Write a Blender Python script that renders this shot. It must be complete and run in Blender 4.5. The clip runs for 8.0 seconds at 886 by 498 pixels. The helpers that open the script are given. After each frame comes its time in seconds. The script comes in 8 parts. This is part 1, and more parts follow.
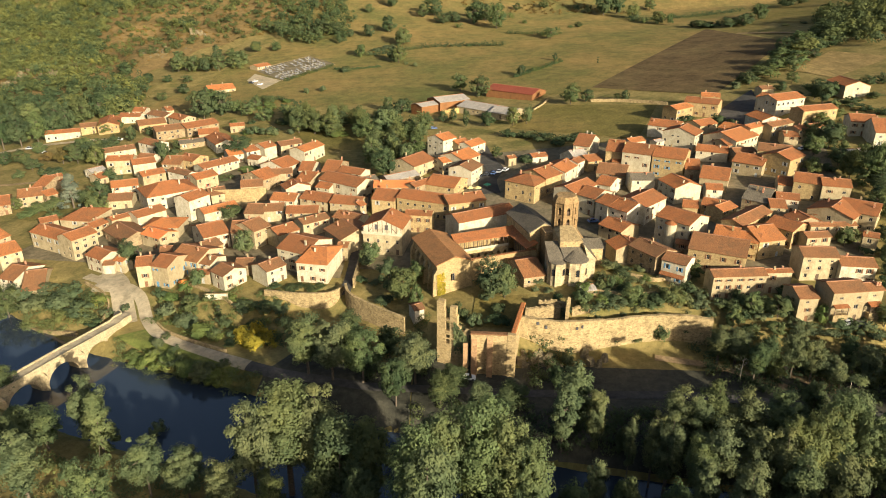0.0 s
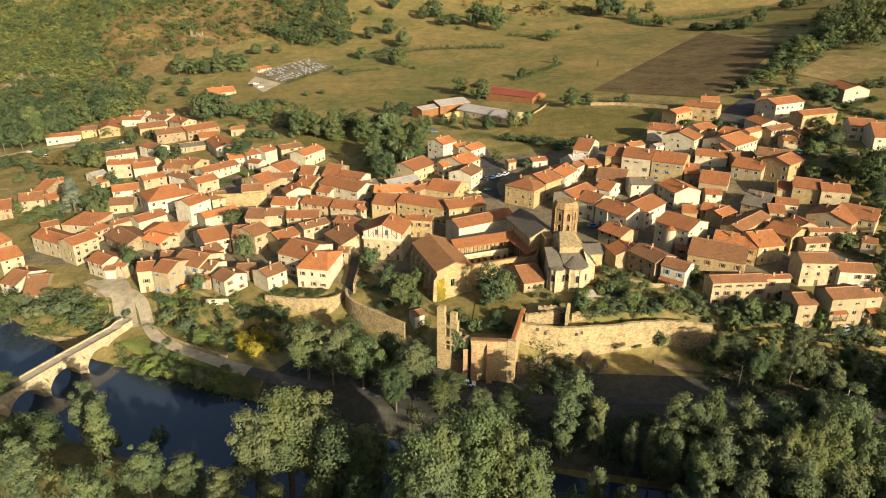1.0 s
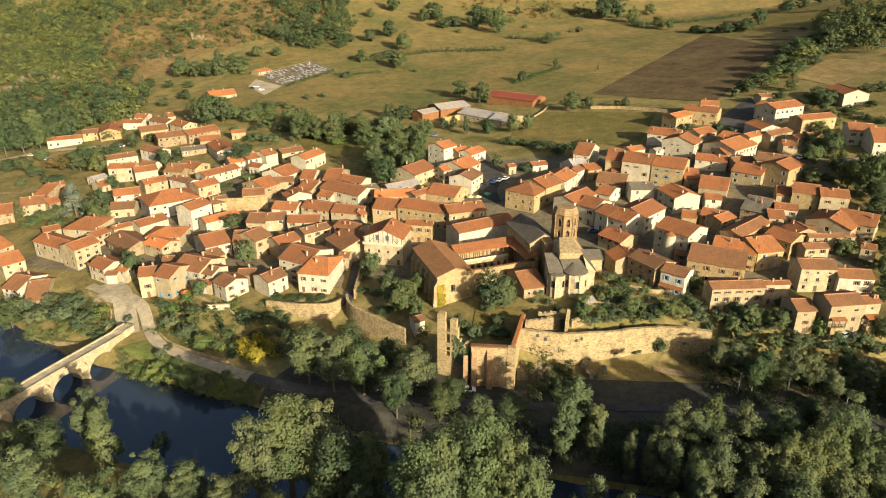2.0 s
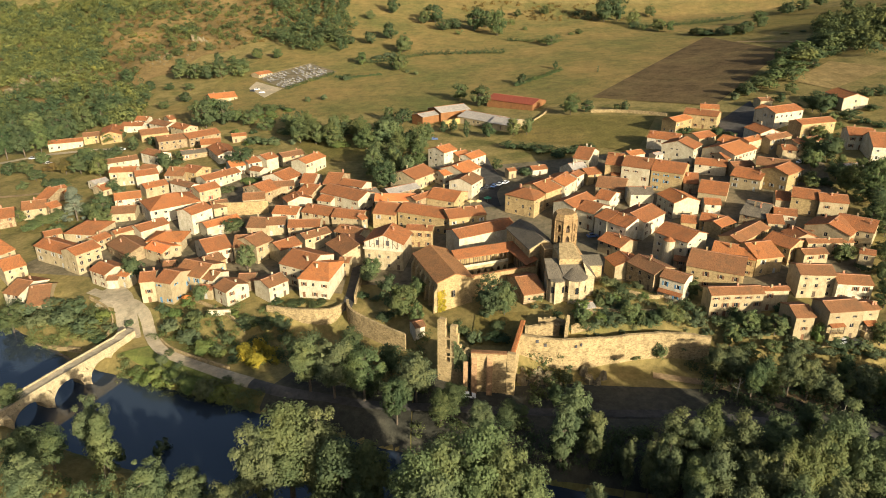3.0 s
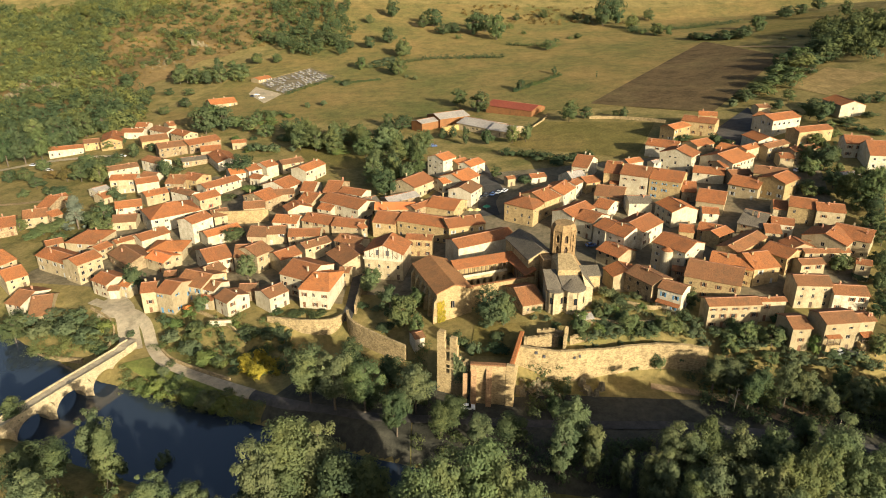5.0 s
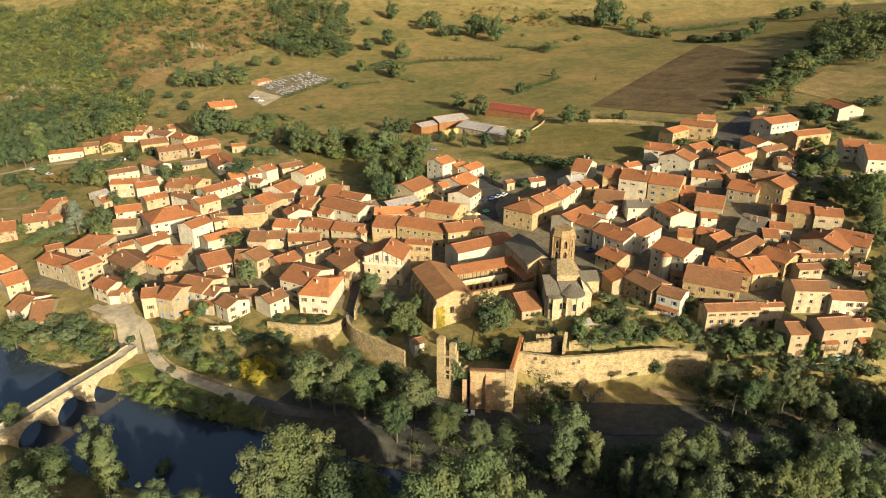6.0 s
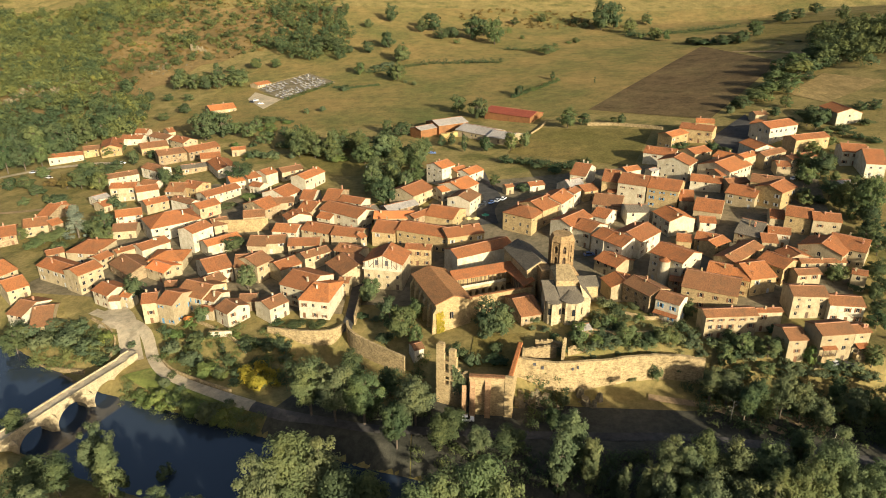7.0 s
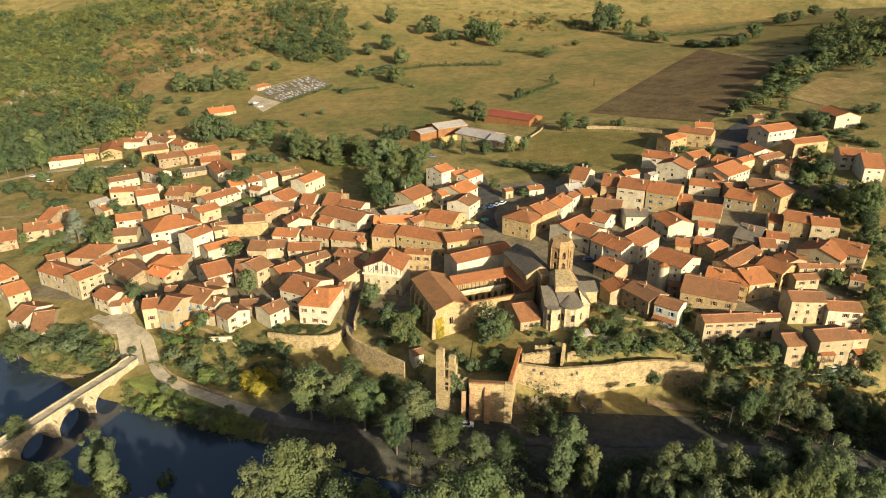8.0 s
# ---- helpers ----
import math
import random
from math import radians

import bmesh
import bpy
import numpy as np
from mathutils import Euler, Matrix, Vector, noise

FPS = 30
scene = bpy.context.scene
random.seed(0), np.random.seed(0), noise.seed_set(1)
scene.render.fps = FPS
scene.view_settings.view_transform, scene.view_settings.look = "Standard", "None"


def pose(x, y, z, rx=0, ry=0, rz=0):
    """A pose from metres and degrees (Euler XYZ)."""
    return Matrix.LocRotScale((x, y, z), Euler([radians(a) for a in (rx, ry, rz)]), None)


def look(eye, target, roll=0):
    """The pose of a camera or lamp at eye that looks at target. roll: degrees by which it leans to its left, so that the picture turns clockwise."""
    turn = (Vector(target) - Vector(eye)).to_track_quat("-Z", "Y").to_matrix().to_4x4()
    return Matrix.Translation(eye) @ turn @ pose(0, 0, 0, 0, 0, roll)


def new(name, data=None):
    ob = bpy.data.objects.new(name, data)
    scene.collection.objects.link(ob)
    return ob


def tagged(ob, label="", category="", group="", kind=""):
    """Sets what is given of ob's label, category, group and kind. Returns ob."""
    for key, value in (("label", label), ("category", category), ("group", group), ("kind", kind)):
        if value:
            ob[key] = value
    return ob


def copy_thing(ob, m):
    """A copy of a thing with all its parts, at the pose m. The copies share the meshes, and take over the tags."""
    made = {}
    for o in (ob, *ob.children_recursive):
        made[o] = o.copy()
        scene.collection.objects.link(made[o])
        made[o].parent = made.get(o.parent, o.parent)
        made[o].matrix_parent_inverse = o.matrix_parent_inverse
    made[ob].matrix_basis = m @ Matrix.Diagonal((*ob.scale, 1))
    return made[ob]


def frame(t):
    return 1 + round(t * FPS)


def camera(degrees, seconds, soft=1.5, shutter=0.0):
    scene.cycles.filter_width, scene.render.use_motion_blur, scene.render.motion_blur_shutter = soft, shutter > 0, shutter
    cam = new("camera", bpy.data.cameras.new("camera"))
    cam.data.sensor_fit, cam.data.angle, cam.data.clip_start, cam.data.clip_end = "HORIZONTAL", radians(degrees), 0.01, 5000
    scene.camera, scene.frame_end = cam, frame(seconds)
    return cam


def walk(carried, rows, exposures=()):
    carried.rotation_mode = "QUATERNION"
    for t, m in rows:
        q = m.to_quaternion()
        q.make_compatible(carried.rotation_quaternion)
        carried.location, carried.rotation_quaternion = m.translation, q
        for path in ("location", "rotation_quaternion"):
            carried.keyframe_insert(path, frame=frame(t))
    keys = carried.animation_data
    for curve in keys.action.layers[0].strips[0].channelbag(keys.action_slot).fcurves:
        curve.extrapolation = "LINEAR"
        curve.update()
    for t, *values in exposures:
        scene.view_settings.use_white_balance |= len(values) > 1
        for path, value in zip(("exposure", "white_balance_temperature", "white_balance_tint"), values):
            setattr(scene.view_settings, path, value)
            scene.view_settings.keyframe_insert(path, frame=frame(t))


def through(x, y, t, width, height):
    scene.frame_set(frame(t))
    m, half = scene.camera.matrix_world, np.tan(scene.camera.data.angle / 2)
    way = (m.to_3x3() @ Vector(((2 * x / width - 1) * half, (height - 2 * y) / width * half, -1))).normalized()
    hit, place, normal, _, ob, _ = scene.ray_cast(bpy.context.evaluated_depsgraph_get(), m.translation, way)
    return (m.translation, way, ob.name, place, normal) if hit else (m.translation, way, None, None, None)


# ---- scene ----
cam = camera(66.0, 8.0, 0.95)
# seconds, sideways, ahead, height, tilt down, turn, lean
PATH = [
    (0.0, 0.03, 0.02, 109.52, 23.356, -0.029, -0.030), (0.5, 0.03, 0.02, 110.42, 23.350, -0.028, -0.030),
    (1.0, 0.02, 0.01, 111.37, 23.338, -0.020, -0.021), (1.5, 0.0, 0.01, 112.30, 23.324, -0.007, -0.008),
    (3.0, -0.01, -0.01, 115.13, 23.300, 0.013, 0.015), (3.5, 0.0, -0.01, 116.06, 23.300, 0.010, 0.006),
    (4.0, 0.0, 0.0, 117.0, 23.300, 0.0, 0.0), (4.5, -0.01, 0.01, 117.90, 23.290, -0.017, -0.010),
    (6.0, -0.06, 0.01, 120.74, 23.268, -0.098, -0.048), (6.5, -0.06, -0.01, 121.65, 23.256, -0.122, -0.057),
    (7.0, -0.07, -0.02, 122.58, 23.245, -0.147, -0.060), (7.5, -0.08, -0.01, 123.53, 23.236, -0.167, -0.068),
    (8.0, -0.09, 0.0, 124.50, 23.232, -0.185, -0.072)]
walk(cam, [(t, pose(x, y, z, 90 - tilt, 0, turn) @ pose(0, 0, 0, 0, 0, lean)) for t, x, y, z, tilt, turn, lean in PATH])

# ---- light: a low warm sun over the near bank, clear sky ----
SUN_TURN, SUN_HEIGHT = 145.0, 18.5
sky = bpy.data.worlds.new("sky")
sky.use_nodes = True
scene.world = sky
nodes, links = sky.node_tree.nodes, sky.node_tree.links
air = nodes.new("ShaderNodeTexSky")
air.sky_type, air.sun_disc = "NISHITA", False
air.sun_elevation, air.sun_rotation = radians(SUN_HEIGHT), radians(SUN_TURN)
air.air_density, air.dust_density = 1.0, 4.0
links.new(air.outputs[0], nodes["Background"].inputs[0])
nodes["Background"].inputs[1].default_value = 0.070
sun_data = bpy.data.lights.new("sun", "SUN")
sun_data.energy, sun_data.angle, sun_data.color = 5.0, radians(0.6), (1.0, 0.89, 0.675)
sun = new("sun", sun_data)
a, e = radians(SUN_TURN), radians(SUN_HEIGHT)
way = Vector((math.sin(a) * math.cos(e), math.cos(a) * math.cos(e), math.sin(e)))
sun.matrix_world = look(way * 600 + Vector((0, 250, 0)), (0, 250, 0))
scene.view_settings.exposure = 1.05

# ---- the lie of the land: water level is z = 0 ----
RIVER_X = [-420, -260, -185, -140, -105, -60, -20, 30, 80, 160, 400]
RIVER_Y = [330, 262, 215, 180, 158, 141, 124, 108, 97, 82, 40]
BANK_X = [-420, -300, -160, -111, -62, -45, -33, -25, -11, -4, 8, 24, 36, 48, 60, 77, 95, 112, 160, 320]
BANK_Y = [380, 290, 222, 197, 186, 193, 194, 188, 179, 172, 164, 166, 170, 172.5, 175, 172.5, 166, 162, 158, 130]


def smooth(a, b, v):
    s = np.clip((v - a) / (b - a), 0, 1)
    return s * s * (3 - 2 * s)


def upland(x, y):
    u, far = np.clip(x, -450, 420) / 200, np.maximum(y - 760, 0)
    v = (np.clip(y, 180, 760) - 350) / 200
    return (21.57 + 14.6 * u + 9.2 * v + 4.05 * u * u + 2.67 * u * v - 2.39 * v * v + 1.89 * u ** 3 - 0.63 * u * u * v
            - 6.2 * u * v * v + 3.34 * v ** 3 - 0.96 * u * u * v * v + 0.73 * u ** 3 * v + 0.25 * far)


def height(x, y):
    """Height of the ground, for numbers or arrays."""
    x, y = np.asarray(x, float), np.asarray(y, float)
    mid, edge = np.interp(x, RIVER_X, RIVER_Y), np.interp(x, BANK_X, BANK_Y)
    plain = 4.6 + 0.6 * np.sin(x * 0.05) * np.sin(y * 0.07)
    land = plain + (np.maximum(upland(x, y), 4.0) - plain) * smooth(edge - 5, edge + 5, y)
    land = land + 4 * smooth(440, 640, y) * (1 - smooth(-260, -120, x)) * (np.sin(x * 0.045) * np.cos(y * 0.038) + 0.5 * np.sin(x * 0.11 + y * 0.07))
    land = land + 5 * np.exp(-((x - 45) / 35) ** 2 - ((y - 189) / 17) ** 2) * smooth(165, 178, y)
    s = y - mid
    far_side = -1.5 + (land + 1.5) * smooth(14, 23, s)
    near = 4 + 0.10 * np.clip(-s - 20, 0, 120) + 0.32 * np.clip(90 - y, 0, 110)
    near_side = -1.5 + (near + 1.5) * smooth(13, 22, -s)
    return np.where(s > 0, far_side, near_side)


def ground_at(x, y):
    return float(height(x, y))

# ---- materials ----
def shader(name, rough=0.9, spec=0.2):
    m = bpy.data.materials.new(name)
    m.use_nodes = True
    n, l = m.node_tree.nodes, m.node_tree.links
    b = n["Principled BSDF"]
    b.inputs["Roughness"].default_value = rough
    b.inputs["Specular IOR Level"].default_value = spec
    return m, n, l, b


def noise_node(n, l, scale, detail=4.0, rough=0.6, coords="Object", stretch=None, out="Fac"):
    co = n.new("ShaderNodeTexCoord")
    tex = n.new("ShaderNodeTexNoise")
    tex.inputs["Scale"].default_value, tex.inputs["Detail"].default_value, tex.inputs["Roughness"].default_value = scale, detail, rough
    if stretch:
        mp = n.new("ShaderNodeMapping")
        mp.inputs["Scale"].default_value = stretch
        l.new(co.outputs[coords], mp.inputs[0])
        l.new(mp.outputs[0], tex.inputs["Vector"])
    else:
        l.new(co.outputs[coords], tex.inputs["Vector"])
    return tex.outputs[out]


def ramp(n, l, fac, stops):
    r = n.new("ShaderNodeValToRGB")
    els = r.color_ramp.elements
    while len(els) < len(stops):
        els.new(0.5)
    for el, (p, c) in zip(els, stops):
        el.position, el.color = p, (*c, 1)
    l.new(fac, r.inputs[0])
    return r.outputs[0]


def mix(n, l, fac, a, b, how="MIX"):
    m = n.new("ShaderNodeMix")
    m.data_type, m.blend_type = "RGBA", how
    for sock, val in ((0, fac), (6, a), (7, b)):
        if isinstance(val, (int, float)):
            m.inputs[sock].default_value = val
        elif isinstance(val, tuple):
            m.inputs[sock].default_value = (*val, 1)
        else:
            l.new(val, m.inputs[sock])
    return m.outputs[2]


def bump(n, l, b, fac, strength, distance):
    u = n.new("ShaderNodeBump")
    u.inputs["Strength"].default_value, u.inputs["Distance"].default_value = strength, distance
    l.new(fac, u.inputs["Height"])
    l.new(u.outputs[0], b.inputs["Normal"])


def math_node(n, l, op, a, b=None):
    m = n.new("ShaderNodeMath")
    m.operation = op
    for i, v in enumerate((a, b)):
        if v is None:
            continue
        if isinstance(v, (int, float)):
            m.inputs[i].default_value = v
        else:
            l.new(v, m.inputs[i])
    return m.outputs[0]


def own_random(n):
    return n.new("ShaderNodeObjectInfo").outputs["Random"]


def plaster(name, light, dark, stain, stones=0.0):
    """Old lime render or rubble stone: tone by house, blotches, streaks running down and fine grain."""
    m, n, l, b = shader(name, 0.95, 0.1)
    base = mix(n, l, own_random(n), light, dark)
    blot = noise_node(n, l, 0.45, 5, 0.65)
    base = mix(n, l, ramp(n, l, blot, [(0.42, (0, 0, 0)), (0.72, (0.75, 0.75, 0.75))]), base, stain)
    streak = noise_node(n, l, 1.0, 3, 0.6, stretch=(2.6, 2.6, 0.35))
    base = mix(n, l, ramp(n, l, streak, [(0.5, (0, 0, 0)), (0.75, (0.45, 0.45, 0.45))]), base, stain)
    fine = noise_node(n, l, 3.2, 4, 0.7)
    base = mix(n, l, 1.0, base, ramp(n, l, fine, [(0.25, (0.72, 0.7, 0.66)), (0.7, (1.08, 1.06, 1.03))]), "MULTIPLY")
    if stones:
        co = n.new("ShaderNodeTexCoord")
        mp = n.new("ShaderNodeMapping")
        mp.inputs["Scale"].default_value = (1.0, 1.0, 1.7)
        v = n.new("ShaderNodeTexVoronoi")
        v.inputs["Scale"].default_value = 1.5
        l.new(co.outputs["Object"], mp.inputs[0])
        l.new(mp.outputs[0], v.inputs["Vector"])
        hue = ramp(n, l, v.outputs["Color"], [(0.0, (0.6, 0.55, 0.48)), (0.5, (1, 0.97, 0.9)), (1.0, (1.2, 1.12, 1.0))])
        base = mix(n, l, stones, base, mix(n, l, 1.0, base, hue, "MULTIPLY"))
    l.new(base, b.inputs["Base Color"])
    bump(n, l, b, fine, 0.5, 0.06)
    return m


WALLS = {
    "white": plaster("white_render", (0.62, 0.57, 0.45), (0.47, 0.425, 0.31), (0.30, 0.255, 0.165)),
    "cream": plaster("cream_render", (0.47, 0.395, 0.255), (0.35, 0.285, 0.175), (0.22, 0.175, 0.10)),
    "ochre": plaster("ochre_render", (0.46, 0.355, 0.195), (0.36, 0.275, 0.145), (0.22, 0.165, 0.09), 0.6),
    "timber": plaster("larch_boards", (0.27, 0.13, 0.055), (0.24, 0.115, 0.05), (0.13, 0.07, 0.035)),
    "stone": plaster("rubble_stone", (0.39, 0.31, 0.205), (0.29, 0.23, 0.15), (0.17, 0.135, 0.09), 0.9)}


def tiles(name, a, b_, c):
    """Canal tiles: a tone for each roof, tiles of odd colours, lichen, and the run of the channels down the slope."""
    m, n, l, b = shader(name, 0.9, 0.12)
    base = mix(n, l, own_random(n), a, b_)
    odd = noise_node(n, l, 1.0, 3, 0.7, stretch=(4.5, 1.6, 1.6))
    base = mix(n, l, 1.0, base, ramp(n, l, odd, [(0.28, (0.5, 0.48, 0.46)), (0.5, (1, 1, 1)), (0.75, (1.45, 1.38, 1.3))]), "MULTIPLY")
    lich = noise_node(n, l, 0.35, 5, 0.6)
    base = mix(n, l, ramp(n, l, lich, [(0.48, (0, 0, 0)), (0.72, (0.65, 0.65, 0.65))]), base, c)
    l.new(base, b.inputs["Base Color"])
    co = n.new("ShaderNodeTexCoord")
    w = n.new("ShaderNodeTexWave")
    w.inputs["Scale"].default_value, w.inputs["Distortion"].default_value, w.inputs["Detail"].default_value = 1.15, 0.6, 1.0
    l.new(co.outputs["Object"], w.inputs["Vector"])
    both = math_node(n, l, "ADD", math_node(n, l, "MULTIPLY", w.outputs["Fac"], 0.5), odd)
    bump(n, l, b, both, 0.55, 0.10)
    return m


TILES = {
    "red": tiles("red_tiles", (0.305, 0.118, 0.046), (0.235, 0.098, 0.042), (0.15, 0.083, 0.043)),
    "orange": tiles("orange_tiles", (0.40, 0.150, 0.052), (0.325, 0.130, 0.05), (0.19, 0.098, 0.047)),
    "bright": tiles("new_orange_tiles", (0.60, 0.19, 0.06), (0.56, 0.19, 0.07), (0.42, 0.14, 0.055)),
    "brown": tiles("weathered_tiles", (0.255, 0.115, 0.050), (0.19, 0.098, 0.048), (0.12, 0.078, 0.043)),
    "barn": tiles("red_sheet_roof", (0.24, 0.062, 0.038), (0.22, 0.06, 0.036), (0.17, 0.05, 0.032)),
    "pale": tiles("grey_sheet_roof", (0.34, 0.31, 0.27), (0.28, 0.26, 0.23), (0.2, 0.18, 0.16)),
    "grey": tiles("stone_slabs", (0.15, 0.128, 0.095), (0.125, 0.108, 0.08), (0.08, 0.07, 0.052))}


def plain(name, colour, rough=0.7, spec=0.3, vary=0.35, scale=2.0, metal=0.0):
    m, n, l, b = shader(name, rough, spec)
    f = noise_node(n, l, scale, 4, 0.65)
    lo, hi = tuple(c * (1 - vary) for c in colour), tuple(min(1, c * (1 + vary)) for c in colour)
    l.new(ramp(n, l, f, [(0.3, lo), (0.7, hi)]), b.inputs["Base Color"])
    b.inputs["Metallic"].default_value = metal
    bump(n, l, b, f, 0.3, 0.03)
    return m


RIDGE = plain("mortared_ridge_tiles", (0.27, 0.135, 0.075), 0.9, 0.2, 0.4, 1.5)
PANE, _n, _l, _b = shader("window_glass", 0.12, 0.5)
_b.inputs["Base Color"].default_value = (0.02, 0.022, 0.025, 1)
TRIM = plain("painted_wood", (0.42, 0.36, 0.28), 0.6)
SHUTTERS = {"blue": plain("blue_paint", (0.09, 0.22, 0.36), 0.6), "brown": plain("brown_paint", (0.16, 0.08, 0.04), 0.6),
            "grey": plain("grey_paint", (0.34, 0.35, 0.33), 0.6), "red": plain("red_paint", (0.33, 0.06, 0.04), 0.6)}
WOOD = plain("dark_wood", (0.11, 0.075, 0.05), 0.85)
BRICK = plain("chimney_brick", (0.42, 0.20, 0.12), 0.9)
STONE = plaster("abbey_stone", (0.45, 0.36, 0.21), (0.39, 0.305, 0.175), (0.22, 0.17, 0.095), 0.8)
CHOIR = plaster("pale_choir_stone", (0.49, 0.42, 0.285), (0.45, 0.385, 0.255), (0.26, 0.215, 0.14), 0.7)
DRYSTONE = plaster("wall_stone", (0.41, 0.33, 0.195), (0.34, 0.27, 0.16), (0.18, 0.145, 0.085), 1.0)
IRON = plain("dark_metal", (0.06, 0.06, 0.065), 0.5, 0.5)


def grass(name, a, b_, c, scale=0.02, fine=0.9, rows=None):
    """Meadow or soil: wide patches, finer mottling, and faint rows where a machine has passed."""
    m, n, l, b = shader(name, 0.97, 0.05)
    base = ramp(n, l, noise_node(n, l, scale, 5, 0.6), [(0.32, a), (0.52, b_), (0.72, c)])
    f = noise_node(n, l, fine, 5, 0.75)
    base = mix(n, l, 1.0, base, ramp(n, l, f, [(0.25, (0.6, 0.62, 0.6)), (0.7, (1.25, 1.22, 1.2))]), "MULTIPLY")
    base = mix(n, l, 1.0, base, ramp(n, l, noise_node(n, l, fine * .16, 4, 0.65), [(0.3, (0.74, 0.77, 0.76)), (0.68, (1.22, 1.19, 1.16))]), "MULTIPLY")
    if rows:
        f2 = noise_node(n, l, 1.0, 3, 0.6, stretch=rows)
        base = mix(n, l, 1.0, base, ramp(n, l, f2, [(0.3, (0.82, 0.82, 0.82)), (0.7, (1.15, 1.15, 1.15))]), "MULTIPLY")
    l.new(base, b.inputs["Base Color"])
    bump(n, l, b, f, 0.8, 0.35)
    return m


DRY = grass("dry_meadow", (0.238, 0.168, 0.066), (0.172, 0.142, 0.053), (0.108, 0.116, 0.04), 0.022)
MEADOW = grass("green_meadow", (0.125, 0.112, 0.036), (0.165, 0.135, 0.046), (0.20, 0.15, 0.056), 0.03)
SOIL = grass("ploughed_soil", (0.088, 0.062, 0.033), (0.115, 0.082, 0.042), (0.135, 0.105, 0.05), 0.03, 0.5, (0.06, 0.14, 1))
ROUGH = grass("rough_grass", (0.12, 0.115, 0.04), (0.225, 0.178, 0.072), (0.165, 0.142, 0.052), 0.06, 0.6)
TAN = grass("stubble", (0.32, 0.235, 0.10), (0.27, 0.195, 0.085), (0.20, 0.15, 0.062), 0.04, 0.8, (0.5, 0.06, 1))
LAWN = grass("lawn", (0.10, 0.125, 0.034), (0.13, 0.15, 0.042), (0.15, 0.145, 0.05), 0.1)
DIRT = grass("bare_earth", (0.26, 0.18, 0.10), (0.30, 0.215, 0.125), (0.22, 0.16, 0.09), 0.1)
YARD = grass("village_earth", (0.13, 0.11, 0.07), (0.18, 0.15, 0.10), (0.10, 0.09, 0.055), 0.12, 0.6)
ROAD = grass("worn_asphalt", (0.33, 0.275, 0.19), (0.38, 0.32, 0.225), (0.28, 0.232, 0.16), 0.12, 0.5)
# bank ground with the shade of the trees put into its colour
SHADED_FLOOR = grass("ground_toned_for_shade", (0.05, 0.05, 0.04), (0.066, 0.064, 0.05), (0.08, 0.075, 0.055), 0.1, 0.6)
# asphalt kept darker than the other roads so its colour carries shade
SHADED_ASPHALT = grass("asphalt_toned_for_shade", (0.07, 0.068, 0.066), (0.085, 0.08, 0.075), (0.06, 0.058, 0.056), 0.12, 0.5)
HILL = grass("heath", (0.15, 0.112, 0.048), (0.195, 0.135, 0.06), (0.105, 0.096, 0.036), 0.05, 0.22)

WATER, n, l, b = shader("river_water", 0.06, 0.5)
b.inputs["Base Color"].default_value = (0.026, 0.036, 0.05, 1)
bump(n, l, b, noise_node(n, l, 0.35, 3, 0.6), 0.06, 0.25)


def foliage(name, a, b_, c, through=0.32):
    """Leaves: tone by tree and by leaf, partly lit through."""
    m, n, l, b = shader(name, 0.8, 0.05)
    geo = n.new("ShaderNodeNewGeometry")
    tone = ramp(n, l, geo.outputs["Random Per Island"], [(0.0, tuple(.3 * p + .7 * q for p, q in zip(a, b_))), (0.6, b_), (1.0, tuple(.3 * p + .7 * q for p, q in zip(c, b_)))])
    hue = ramp(n, l, own_random(n), [(0.0, (0.88, 0.97, 0.90)), (0.5, (1, 1, 1)), (1.0, (1.16, 1.06, 0.9))])
    tone = mix(n, l, 1.0, tone, hue, "MULTIPLY")
    patch = noise_node(n, l, 0.13, 3, 0.6)
    tone = mix(n, l, 1.0, tone, ramp(n, l, patch, [(0.3, (0.62, 0.70, 0.76)), (0.5, (1, 1, 1)), (0.7, (1.34, 1.24, 1.05))]), "MULTIPLY")
    stand = noise_node(n, l, 0.035, 4, 0.6)
    tone = mix(n, l, 1.0, tone, ramp(n, l, stand, [(0.35, (0.72, 0.80, 0.86)), (0.5, (1, 1, 1)), (0.66, (1.22, 1.12, 0.92))]), "MULTIPLY")
    l.new(tone, b.inputs["Base Color"])
    tr = n.new("ShaderNodeBsdfTranslucent")
    l.new(tone, tr.inputs[0])
    ms = n.new("ShaderNodeMixShader")
    ms.inputs[0].default_value = through
    l.new(b.outputs[0], ms.inputs[1])
    l.new(tr.outputs[0], ms.inputs[2])
    l.new(ms.outputs[0], n["Material Output"].inputs[0])
    return m


LEAF = foliage("broad_leaves", (0.090, 0.112, 0.056), (0.138, 0.160, 0.082), (0.188, 0.206, 0.106))
LEAF_LIGHT = foliage("light_leaves", (0.088, 0.112, 0.048), (0.138, 0.164, 0.076), (0.19, 0.264, 0.114))
LEAF_DARK = foliage("dark_leaves", (0.058, 0.080, 0.040), (0.090, 0.116, 0.056), (0.134, 0.160, 0.078))
LEAF_MID = foliage("garden_leaves", (0.088, 0.112, 0.047), (0.138, 0.164, 0.07), (0.19, 0.212, 0.092))
LEAF_BRIGHT = foliage("bright_leaves", (0.11, 0.145, 0.045), (0.165, 0.205, 0.068), (0.22, 0.255, 0.09))
LEAF_WOOD = foliage("wood_leaves", (0.090, 0.112, 0.044), (0.132, 0.154, 0.062), (0.176, 0.192, 0.078))
LEAF_DRY = foliage("dry_leaves", (0.12, 0.085, 0.032), (0.175, 0.125, 0.048), (0.21, 0.16, 0.065))
